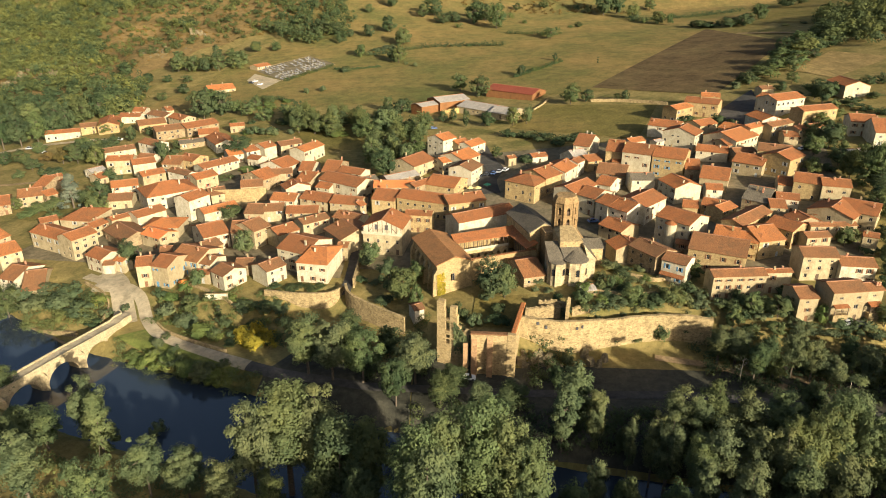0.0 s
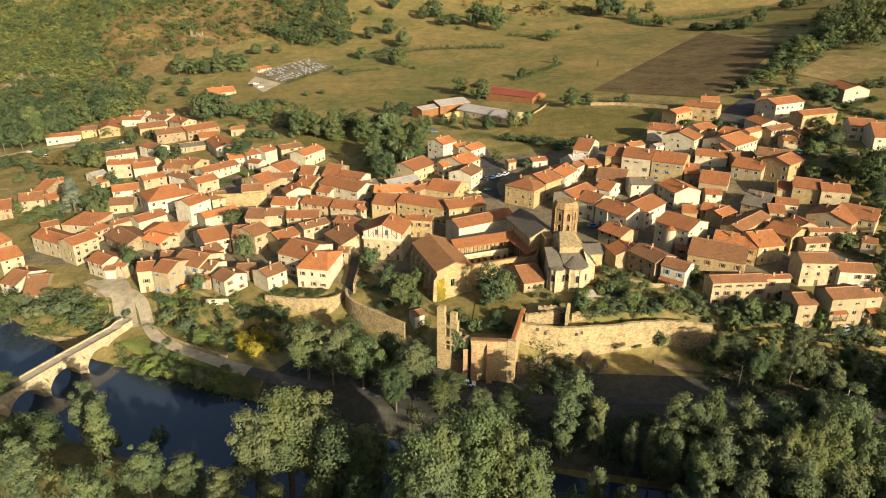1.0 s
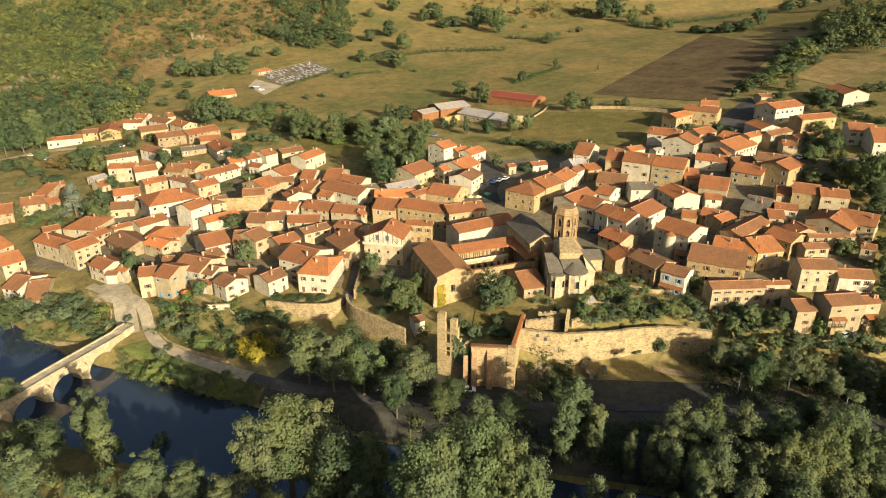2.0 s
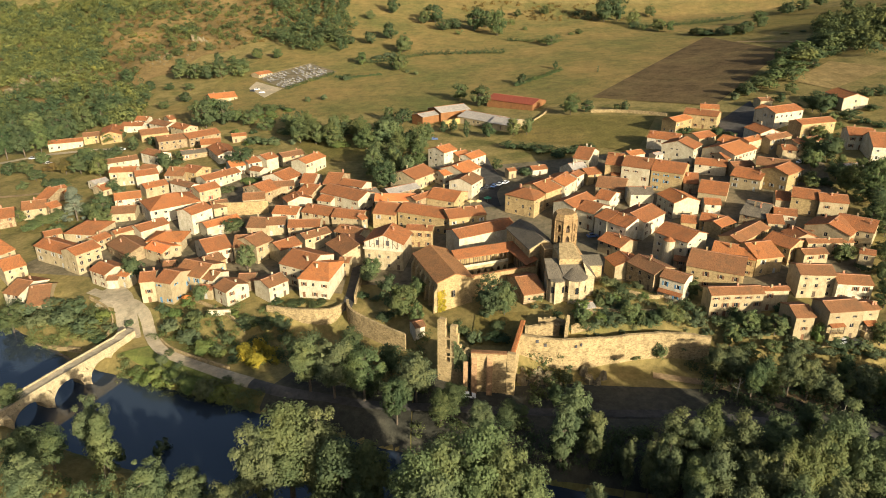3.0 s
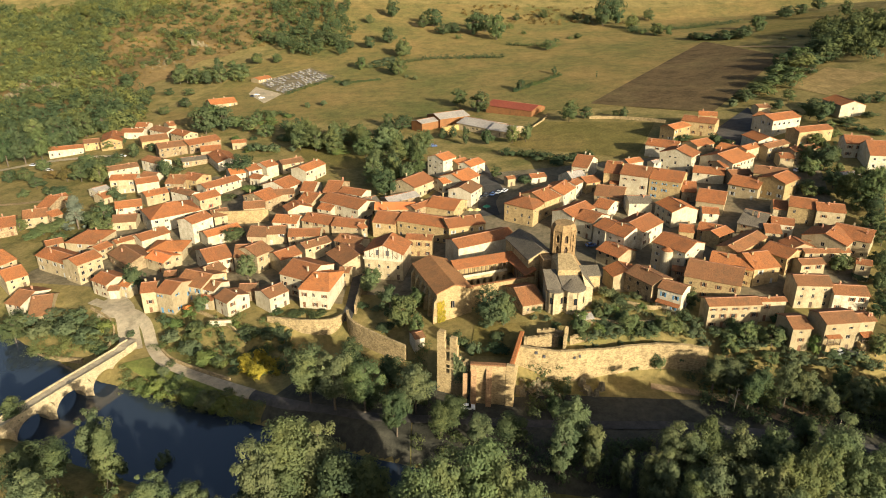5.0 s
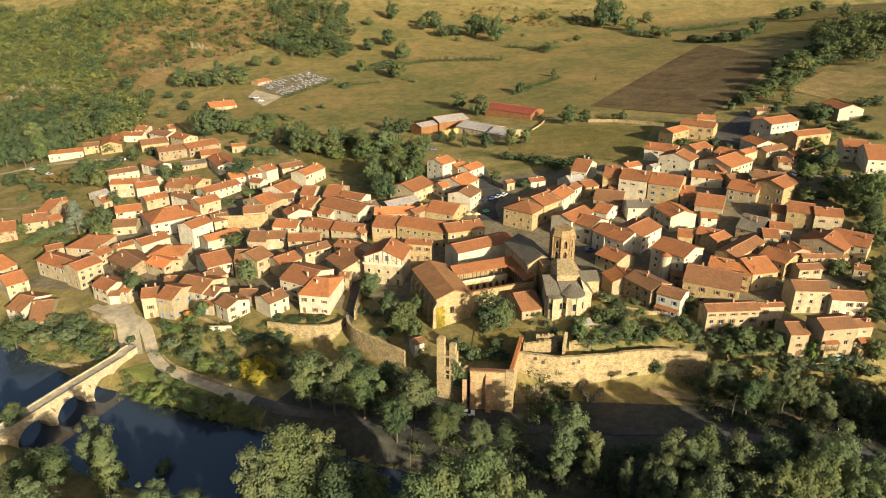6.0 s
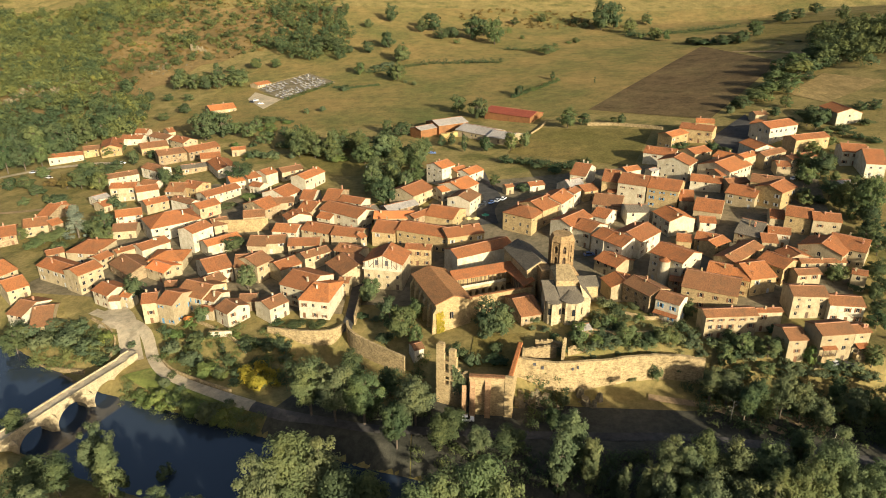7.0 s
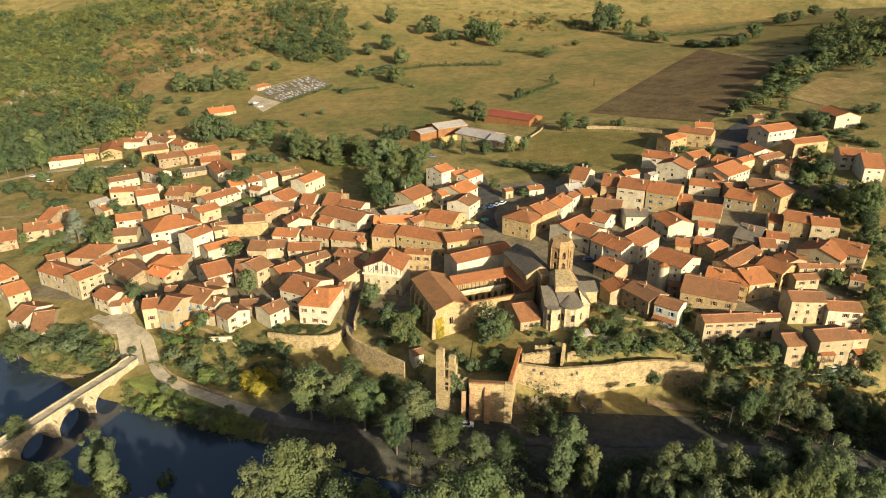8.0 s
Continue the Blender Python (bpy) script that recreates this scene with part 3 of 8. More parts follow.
tree_kind("river", 20, 11, 130, 98, 1.3, .36, LEAF, (11, 12, 13), labels="tall green riverside tree with a dense uneven crown")
tree_kind("river_light", 22, 11.5, 140, 98, 1.3, .36, LEAF_LIGHT, (21, 22), labels="tall light green broadleaf tree on the bank")
tree_kind("river_dark", 18, 10, 100, 100, 1.25, .38, LEAF_DARK, (31, 32), labels="dark green broadleaf tree beside the river")
tree_kind("lofty", 27, 7.5, 112, 100, 1.25, .36, LEAF, (14, 15, 16), "tall", .22, labels="very tall narrow green riverside tree with a dense crown")
tree_kind("lofty_light", 34, 10.5, 170, 100, 1.5, .38, LEAF_LIGHT, (24, 25, 26), "tall", .25, labels="very tall light green broadleaf tree on the bank")
tree_kind("lofty_dark", 26, 8, 100, 92, 1.3, .4, LEAF_DARK, (34, 35), "tall", .22, labels="very tall dark green tree beside the river")
tree_kind("poplar", 18, 5, 70, 110, .95, .36, LEAF, (41, 42), "tall", .12, labels="slender upright green tree on the bank")
tree_kind("broad", 10, 8, 48, 80, 1.1, .42, LEAF_MID, (51, 52, 53), labels="green broadleaf tree with a rounded uneven crown", base=.04)
tree_kind("grove", 16, 11, 76, 80, 1.35, .42, LEAF_MID, (57, 58, 59), labels="large green broadleaf tree with a full rounded crown", base=.04)
tree_kind("grove_dark", 15, 10, 76, 76, 1.25, .42, LEAF_DARK, (67, 68), labels="large dark green tree with a dense rounded crown", base=.04)
tree_kind("far_broad", 10, 8, 44, 40, 1.15, .54, LEAF_MID, (54, 55, 56), labels="green broadleaf tree standing among the fields", base=.0)
tree_kind("far_dark", 10, 7.5, 44, 40, 1.1, .54, LEAF_DARK, (64, 65, 66), labels="dark green tree standing among the fields", base=.0)
tree_kind("dark", 10, 7.5, 48, 80, 1.05, .42, LEAF_DARK, (61, 62), labels="dark green tree with a dense crown", base=.03)
tree_kind("light", 8, 7, 40, 75, 1.0, .42, LEAF_LIGHT, (71, 72), labels="light green garden tree with a round crown", base=.12)
tree_kind("dry", 8, 7, 36, 90, 1.0, .38, LEAF_DRY, (81,), labels="brownish tree with drying leaves", base=.1)
tree_kind("bush", 3, 4, 20, 60, .7, .31, LEAF, (91, 92, 93), base=.0, labels="low green bush with an uneven outline", name="bush")
tree_kind("dark_bush", 3, 4, 20, 60, .7, .31, LEAF_DARK, (94, 95), base=.0, labels="dark green garden shrub with dense leaves", name="bush")
tree_kind("light_bush", 3, 4, 20, 80, .7, .28, LEAF_BRIGHT, (96,), base=.0, labels="light green leafy bush on the bank", name="bush")
tree_kind("yellow", 3, 4, 22, 90, .7, .27, LEAF_YELLOW, (97,), base=.0, labels="yellow autumn shrub on the garden bank", name="bush")
tree_kind("conifer", 14, 8, 80, 90, .9, .34, NEEDLE, (101,), "cone", .05, labels="blue-green conifer with drooping branches")
tree_kind("spire", 12, 6.5, 70, 90, .9, .38, LEAF_LIGHT, (102,), "cone", .05, labels="light green cone-shaped tree on the river bank")
tree_kind("cypress", 9, 2.2, 24, 40, .5, .4, LEAF_DARK, (103,), "tall", .05, labels="narrow dark upright tree on grass")
GROUPS = {"river": "riverside trees", "river_light": "riverside trees", "river_dark": "riverside trees", "poplar": "riverside trees",
          "lofty": "riverside trees", "lofty_light": "riverside trees", "lofty_dark": "riverside trees"}
COUNT = [0]


def tree(key, x, y, tall, wide, z=None):
    """A tree of a kind, tall and wide in metres, standing on the ground."""
    COUNT[0] += 1
    crown, trunk, t0, w0, label, name = KINDS[key][COUNT[0] % len(KINDS[key])]
    g = random.Random(COUNT[0] * 13 + 5)
    top = new(name)
    zz = ground_at(x, y) if z is None else z
    k, s = wide / w0, tall / t0
    top.matrix_world = pose(x, y, zz - .05, 0, 0, g.uniform(0, 360)) @ Matrix.Diagonal((k, k, s, 1))
    tagged(top, label, name, GROUPS.get(key, "bushes" if name == "bush" else "trees"))
    put("crown", crown, top)
    if name == "tree":
        put("trunk", trunk, top)
    return top


def woods(name, places, label, material, seed, leaves=176, leaf=1.0, spread=1.0):
    """Far woodland nobody could count, as one mass of leafy crowns: places of (x, y, tall, wide)."""
    g = np.random.default_rng(seed)
    P, N, S = [], [], []
    for i, (x, y, tall, wide) in enumerate(places):
        pos, nrm, size, _ = crown_points(seed * 1000 + i, 7, leaves // 7, wide * .4, tall * .4, tall * .5, wide * .27, leaf * (wide / 7) ** .5, "round", .12)
        P.append(pos + np.array([x, y, ground_at(x, y)]))
        N.append(nrm)
        S.append(size)
    ob = new(name, leaf_mesh(name, np.concatenate(P), np.concatenate(N), np.concatenate(S), seed, material))
    return tagged(ob, label, "woods", kind="stuff")


def hedge(points, tall, wide, key=LEAF_DARK, label="dark green field hedge of bushes", seed=5):
    q, t = spine(points, wide * .6)
    g = random.Random(seed)
    P, N, S = [], [], []
    for i, p in enumerate(q):
        h = tall * g.uniform(.6, 1.3)
        pos, nrm, size, _ = crown_points(seed * 77 + i, 7, 24, wide * .5, h * .5, h * .5, wide * .28, .42, "round", .3)
        P.append(pos + np.array([p[0] + g.uniform(-.4, .4), p[1] + g.uniform(-.4, .4), ground_at(p[0], p[1])]))
        N.append(nrm)
        S.append(size)
    ob = new("hedge", leaf_mesh("hedge", np.concatenate(P), np.concatenate(N), np.concatenate(S), seed, key))
    return tagged(ob, label, "hedge", kind="stuff")

# ---- bridge, roads and walls ----
def bridge():
    """Stone bridge of four arches with pointed cutwaters, parapets and a worn road."""
    top = thing("bridge", -98.45, 186.76, 0, math.degrees(math.atan2(-44.0, -18.8)), "old pale stone bridge with round arches and cutwaters", "bridge")
    length, half, deck = 66.0, 2.05, 6.4
    arches = [(13.2, 4.9), (25.5, 5.0), (37.6, 5.0), (49.6, 5.0)]

    def soffit(x):
        for c, r in arches:
            if abs(x - c) < r:
                return -0.6 + math.sqrt(r * r - (x - c) ** 2) * 1.0
        return -2.0

    def deck_z(x):
        return deck - 0.3 + 0.5 * math.exp(-((x - 30) / 22) ** 2) + (0.5 if x < 4 else 0)

    xs = sorted(set(list(np.linspace(0, length, 67)) + [c + s * r * k for c, r in arches for s in (-1, 1) for k in (1, .999, .97, .9)]))
    verts, faces = [], []
    for x in xs:
        lo, hi = soffit(x), deck_z(x)
        verts += [(x, -half, lo), (x, -half, hi), (x, half, hi), (x, half, lo)]
    for i in range(len(xs) - 1):
        for j in range(4):
            faces.append((i * 4 + j, i * 4 + (j + 1) % 4, i * 4 + 4 + (j + 1) % 4, i * 4 + 4 + j))
    put("span", mesh_from("span", verts, faces, CHOIR), top)
    for side in (-1, 1):
        v, f = [], []
        for x in np.linspace(0, length, 45):
            z = deck_z(x)
            y0, y1 = sorted((side * (half - .34), side * (half + .06)))
            v += [(x, y0, z - .05), (x, y0, z + .5), (x, y1, z + .5), (x, y1, z - .3)]
        for i in range(44):
            f += [(i * 4 + j, i * 4 + (j + 1) % 4, i * 4 + 4 + (j + 1) % 4, i * 4 + 4 + j) for j in range(4)]
        f += [(3, 2, 1, 0), (44 * 4, 44 * 4 + 1, 44 * 4 + 2, 44 * 4 + 3)]
        put("parapet", mesh_from("parapet", v, f, CHOIR), top)
    v = [(x, y, deck_z(x) + .06) for x in np.linspace(-1, length, 45) for y in (-half + .36, 0, half - .36)]
    put("roadway", mesh_from("roadway", v, [q[::-1] for q in grid_faces(45, 3)], ROAD), top, label="worn pale grey asphalt roadway")
    for x in (19.35, 31.55, 43.6):
        for side in (-1, 1):
            y0, tip = side * half * .98, side * (half + 2.0)
            h = 4.4
            v = [(x - 1.1, y0, -2), (x + 1.1, y0, -2), (x, tip, -2), (x - 1.1, y0, h), (x + 1.1, y0, h), (x, tip, h), (x, y0, h + .9)]
            f = [(0, 2, 5, 3), (2, 1, 4, 5), (3, 5, 6), (5, 4, 6)]
            put("cutwater", mesh_from("cutwater", v, f, CHOIR), top)


bridge()
ribbon("road_bridge", [(-97.5, 184), (-101.5, 192), (-105, 199), (-109, 207), (-116, 213)], 6.5, ROAD, "worn pale asphalt lane climbing from the bridge", .35)
ribbon("road_junction", [(-122, 211), (-113, 206), (-104, 203), (-97, 196), (-92, 186), (-86, 178), (-76, 172), (-60, 164), (-54, 161.2)], 3.7, ROAD, "pale riverside road curving under the gardens", .40)
ribbon("road_forecourt", [(-116, 204), (-111, 203.5), (-104, 201)], 6, ROAD, "wide pale asphalt junction before the houses", .38)
# same riverside road, its colour darkened where tree shade begins
ribbon("road_lower", [(-54.3, 161.3), (-44, 156.5), (-20, 150), (10, 149), (45, 147.5), (62, 147), (90, 142), (130, 132)], 3.4, SHADED_ASPHALT, "riverside road under tall trees, toned dark for their shade", .35)
# lane with the shadow of its houses put into the colour
ribbon("road_lane", [(-32.3, 278.0), (-31.8, 245.7), (-30.6, 223.1), (-30.6, 202.1), (-31.3, 195.2)], 3.6, SHADED_ASPHALT, "narrow lane between tall houses, asphalt toned dark for shade", .3)
# wall added to throw its shadow over the lane
long_wall("wall_lane", [(-28.7, 197.5), (-28.4, 208), (-28.0, 218)], .6, 3.4, DRYSTONE, "high stone wall added to shade a narrow lane")
ribbon("road_track", [(232, 560), (250, 540), (262, 520), (275, 505)], 4, DIRT, "pale winding track through the upper fields", .5)
ribbon("path_slope", [(60, 165), (76, 160), (84, 154), (92, 148)], 3, DIRT, "bare earth path down the wooded bank", .3)
ribbon("path_bank", [(92, 158), (99, 153), (103, 148)], 6, DIRT, "bare earth clearing on the wooded bank", .3)
ribbon("road_square", [(20, 268), (19, 283), (24, 296), (20, 312), (18, 330)], 8, SHADED_ASPHALT, "street and parking among the houses in shade-toned grey asphalt", .35)
ribbon("road_west", [(-255, 372), (-232, 386), (-205, 390), (-192, 388)], 4.5, ROAD, "narrow pale lane past the outer houses", .35)
ribbon("path_field", [(-250, 318), (-226, 312), (-205, 313), (-190, 316)], 3, DIRT, "pale earth path along a garden", .3)

long_wall("wall_terrace", [(-57, 195, 11.2), (-46, 192.6, 11.2), (-35, 192.4, 11.4), (-32, 197, 11.6)], .8, 3, DRYSTONE, "pale stone retaining wall below a house")
long_wall("wall_garden", [(-31, 196, 13), (-30, 190.5, 12.6), (-25, 186.3, 12.2), (-18, 181, 11.8), (-11.2, 176.6, 11.4)], .9, 3, DRYSTONE, "ochre stone retaining wall below a garden")
long_wall("wall_rampart", [(22, 168.6, 16.2), (30, 167.2, 15.6), (38, 167.6, 15.2), (48, 170, 14.6), (60, 172.3, 14.8), (70, 171.6, 15.0), (77, 169.8, 14.8)], 1.1, 3, DRYSTONE,
          "long pale stone rampart wall above the river bank", ragged=.35, seed=4)
long_wall("wall_road", [(-88, 184), (-84, 179.5), (-78, 176), (-70, 172), (-62, 168)], .5, 1.0, DRYSTONE, "low stone wall along the riverside road", 1)
long_wall("wall_verge", [(-120, 206), (-112, 200.5), (-107.5, 196), (-106, 190), (-105.5, 184)], .5, 1.0, DRYSTONE, "low curving stone parapet beside the junction", 1)
long_wall("wall_quay", [(-135.9, 192.3), (-129.3, 189.0), (-120.9, 185.6), (-112.2, 181.7)], .8, 1.2, DRYSTONE, "low stone quay wall beside the river", 3)
long_wall("wall_field", [(86, 397), (100, 392), (113, 383), (123, 374)], .6, 1.7, DRYSTONE, "long pale stone field wall behind pasture", 1)
long_wall("wall_farm", [(52, 389), (58, 398), (63, 410)], .5, 1.2, DRYSTONE, "pale farmyard boundary wall on grass", 1)
long_wall("wall_plot", [(-90, 205.5), (-84, 203), (-78, 199.5), (-68, 192), (-62, 186)], .5, 1.0, DRYSTONE, "low stone garden wall on the slope", 1)
long_wall("wall_terrace", [(-97, 275, 18.0), (-88, 274.2, 18.6), (-80, 274.5, 18.8), (-75, 276, 18.8)], .7, 5, WALLS["ochre"], "high ochre stone garden wall among the houses")
long_wall("wall_terrace", [(46, 182), (54, 180), (63, 181)], .5, 1.4, DRYSTONE, "low dry stone terrace wall among gardens", 1)
long_wall("wall_terrace", [(58, 190), (66, 187), (70, 190)], .5, 1.2, DRYSTONE, "low dry stone wall among vegetable plots", 1)

box = thing("garden_wall", -72.0, 193.4, ground_at(-72, 193.4), 4, "short white rendered wall on a terrace", "wall")
put("panel", mesh_from("panel", *box_data(-3.6, 3.6, -.25, .25, -1.5, 2.0, .02), WALLS["white"]), box)
put("coping", mesh_from("coping", *box_data(-3.7, 3.7, -.32, .32, 2.0, 2.12), DRYSTONE), box)

# ---- the abbey ----
def frustum(n, r0, r1, z0, z1, turn=0.0, cap=True):
    v = [(r * math.cos(2 * math.pi * (i + .5) / n + turn), r * math.sin(2 * math.pi * (i + .5) / n + turn), z) for r, z in ((r0, z0), (r1, z1)) for i in range(n)]
    f = [(i, (i + 1) % n, n + (i + 1) % n, n + i) for i in range(n)]
    return v, f + ([tuple(range(n, 2 * n))] if cap else [])


def arch_holes(width, count, w, z0, h):
    """Openings with a stepped round head, as grid cells."""
    out = []
    for k in range(count):
        c = width * (k + .5) / count
        out += [(c - w / 2, c + w / 2, z0, z0 + h * .72), (c - w * .4, c + w * .4, z0 + h * .72, z0 + h * .88), (c - w * .22, c + w * .22, z0 + h * .88, z0 + h)]
    return out


TOWER = plaster("brown_tower_stone", (0.33, 0.235, 0.13), (0.31, 0.22, 0.12), (0.19, 0.135, 0.075), 0.9)


def belfry():
    top = thing("bell_tower", 40.0, 209.5, 19.0, 8, "octagonal ochre stone bell tower with two rows of arched openings", "tower")
    put("base", mesh_from("base", *joined(box_data(-8.0, 5.3, -6.5, 5.3, -5, 5.4), box_data(-8.0, -4.6, -5.5, 5.3, 5.41, 8.6), ([(-5.3, -6.5, 5.4), (5.3, -6.5, 5.4), (5.3, 5.3, 5.4), (-5.3, 5.3, 5.4),
        *[(4.0 * math.cos(math.pi / 4 * (i + .5)), 4.0 * math.sin(math.pi / 4 * (i + .5)), 8.2) for i in range(8)]],
        [(1, 2, 4), (2, 5, 4), (2, 3, 6), (2, 6, 5), (3, 0, 8), (3, 8, 7), (3, 7, 6), (0, 1, 10), (0, 10, 9), (0, 9, 8), (1, 4, 11), (1, 11, 10)])), TOWER), top)
    side = 2 * 4.0 * math.sin(math.pi / 8)
    for k in range(8):
        a0 = math.pi / 4 * (k + .5)
        p = (4.0 * math.cos(a0), 4.0 * math.sin(a0))
        q = (4.0 * math.cos(a0 + math.pi / 4), 4.0 * math.sin(a0 + math.pi / 4))
        u = ((q[0] - p[0]) / side, (q[1] - p[1]) / side)
        inn = (-math.cos(a0 + math.pi / 8), -math.sin(a0 + math.pi / 8))
        hs = arch_holes(side, 1, 1.15, 9.4, 2.6) + arch_holes(side, 1, 1.15, 13.2, 2.6)
        put("tower_face", mesh_from("tower_face", *facade(p, u, side, 7.9, 17.2, hs, .5, inn), TOWER), top)
        turn = math.degrees(math.atan2(u[1], u[0]))
        for z in (9.4, 13.2):
            m = pose(p[0] + u[0] * side / 2 + inn[0] * .5, p[1] + u[1] * side / 2 + inn[1] * .5, z, 0, 0, turn)
            put("louvre", mesh_from("louvre", *joined(*[box_data(-.62, .62, -.02, .1, .1 + .42 * i, .32 + .42 * i) for i in range(6)]), WOOD), top, m)
        put("column", mesh_from("column", *limb((p[0] * 1.01, p[1] * 1.01, 8), (p[0] * 1.01, p[1] * 1.01, 17.2), .2, .2), TOWER), top)
    for z in (8.6, 12.5, 16.9):
        put("string_course", mesh_from("string_course", *joined(frustum(8, 4.0, 4.22, z, z + .15, cap=False), frustum(8, 3.95, 4.02, z + .15, z + .32)), TOWER), top)
    put("roof", mesh_from("roof", *joined(frustum(8, 4.25, 3.7, 17.2, 18.6), frustum(8, 3.6, 3.3, 18.6, 19.2)), TOWER), top)


def church():
    nave = thing("church_nave", 30.4, 217.6, 15.6, 17, "abbey nave of ochre stone with dark grey slab roof", "church")
    put("wall", mesh_from("wall", *joined(box_data(-5, 5, -10, 10, -3, 10.4), ([(-5, -10, 10.4), (5, -10, 10.4), (0, -10, 13.2)], [(0, 1, 2)]), ([(-5, 10, 10.4), (5, 10, 10.4), (0, 10, 13.2)], [(0, 2, 1)])), STONE), nave)
    put("roof", mesh_from("roof", *roof_data(20, 10, .56, .35, .2, .3, 9, 5), TILES["grey"]), nave, pose(0, 0, 10.4, 0, 0, 90))
    choir = thing("church_choir", 39.5, 188.6, 18.0, 3, "abbey choir and apse with grey slab roofs and arched windows", "church")
    put("wall", mesh_from("wall", *box_data(-7.0, 7.0, 0, 7.5, -5, 6.7), CHOIR), choir)
    put("crossing", mesh_from("crossing", [(-3.2, 4.5, -5), (3.9, 4.5, -5), (3.9, 15, -5), (-3.2, 15, -5), (-3.2, 4.5, 10.6), (3.9, 4.5, 10.6), (3.9, 15, 11.0), (-3.2, 15, 11.0), (-1.6, 13.5, 12.4), (2.4, 13.5, 12.4)],
        [(0, 1, 5, 4), (1, 2, 6, 5), (3, 0, 4, 7), (4, 5, 9, 8), (5, 6, 9), (7, 4, 8)], STONE), choir)
    for name, v in (("chapel_roof", [(-7.4, -.4, 6.6), (-2.6, -.4, 6.6), (-3.25, 7.6, 9.6), (-7.4, 7.6, 9.6)]), ("side_roof", [(7.4, -.4, 6.6), (7.4, 9.6, 6.6), (3.95, 9.6, 10.2), (3.95, 3.2, 10.2)]), ("apse_roof", [(-2.6, -.4, 6.7), (4.6, -.4, 6.7), (3.85, 4.45, 8.8), (-3.15, 4.45, 8.8)])):
        put(name, mesh_from(name, v + [(x, y, z - .25) for x, y, z in v], [(0, 1, 2, 3), (7, 6, 5, 4), (0, 4, 5, 1), (1, 5, 6, 2), (2, 6, 7, 3), (3, 7, 4, 0)], TILES["grey"]), choir)
    put("gable", mesh_from("gable", [(4.6, 0.01, 6.6), (7.0, .01, 6.6), (3.95, 3.2, 10.0)], [(0, 1, 2)], CHOIR), choir)
    put("chapel_side", mesh_from("chapel_side", [(-6.98, 0, 6.6), (-6.98, 7.5, 6.6), (-6.98, 7.5, 9.4)], [(0, 2, 1)], CHOIR), choir)
    for cx, cy, r, hi, n in ((1.0, .3, 3.6, 6.7, 7), (-4.5, .5, 2.7, 6.0, 5)):
        pts = [(cx + r * math.cos(math.pi + math.pi * i / n), cy + r * math.sin(math.pi + math.pi * i / n)) for i in range(n + 1)]
        apse = put("apse", mesh_from("apse", [(*p, -5) for p in pts] + [(*p, hi) for p in pts], [(i, i + 1, n + 2 + i, n + 1 + i) for i in range(n)], CHOIR), choir)
        put("roof", mesh_from("roof", [(cx + (p[0] - cx) * 1.09, cy + (p[1] - cy) * 1.09, z) for z in (hi - .12, hi + .14) for p in pts] + [(cx, cy + 2.4, hi + r * .5)],
            [(i + n + 1, i + n + 2, 2 * n + 2) for i in range(n)] + [(i, i + 1, n + 2 + i, n + 1 + i) for i in range(n)], TILES["grey"]), apse)
        for i in range(1, n, 2):
            p, q = pts[i], pts[i + 1]
            mx, my = (p[0] + q[0]) / 2, (p[1] + q[1]) / 2
            turn = math.degrees(math.atan2(q[1] - p[1], q[0] - p[0]))
            m = pose(mx, my, hi * .34, 0, 0, turn)
            w = .55 if r > 3.5 else .5
            ring = [(-w, 0), (w, 0), (w, 1.7)] + [(w * math.cos(t), 1.7 + w * math.sin(t)) for t in np.linspace(.3, math.pi - .3, 6)] + [(-w, 1.7)]
            win = put("window", mesh_from("window", [(x * 1.5, -.06, z * 1.04 - .12) for x, z in ring] + [(x, -.16, z) for x, z in ring],
                [(k, (k + 1) % len(ring), len(ring) + (k + 1) % len(ring), len(ring) + k) for k in range(len(ring))], DRYSTONE), apse, m)
            put("pane", mesh_from("pane", [(x, -.1, z) for x, z in ring], [tuple(range(len(ring)))], PANE), win)
        for i in range(0, n + 1, 2):
            put("buttress", mesh_from("buttress", *box_data(pts[i][0] - .3, pts[i][0] + .3, pts[i][1] - .3, pts[i][1] + .3, -5, hi - .3, .04), CHOIR), apse)
    tr = thing("church_transept", 48.2, 203.5, 17.0, 6, "abbey transept of ochre stone with grey slab roof", "church")
    put("wall", mesh_from("wall", *joined(box_data(-3.4, 2.6, -4, 4, -4, 6.6), ([(2.6, -4, 6.6), (2.6, 4, 6.6), (2.6, 0, 8.4)], [(0, 1, 2)])), STONE), tr)
    put("roof", mesh_from("roof", *roof_data(6.0, 8, .44, .3, .2, .25, 5, 8), TILES["grey"]), tr, pose(-.4, 0, 6.6))


HALL_TILES = tiles("hall_tiles", (0.30, 0.145, 0.062), (0.28, 0.14, 0.06), (0.17, 0.10, 0.05))


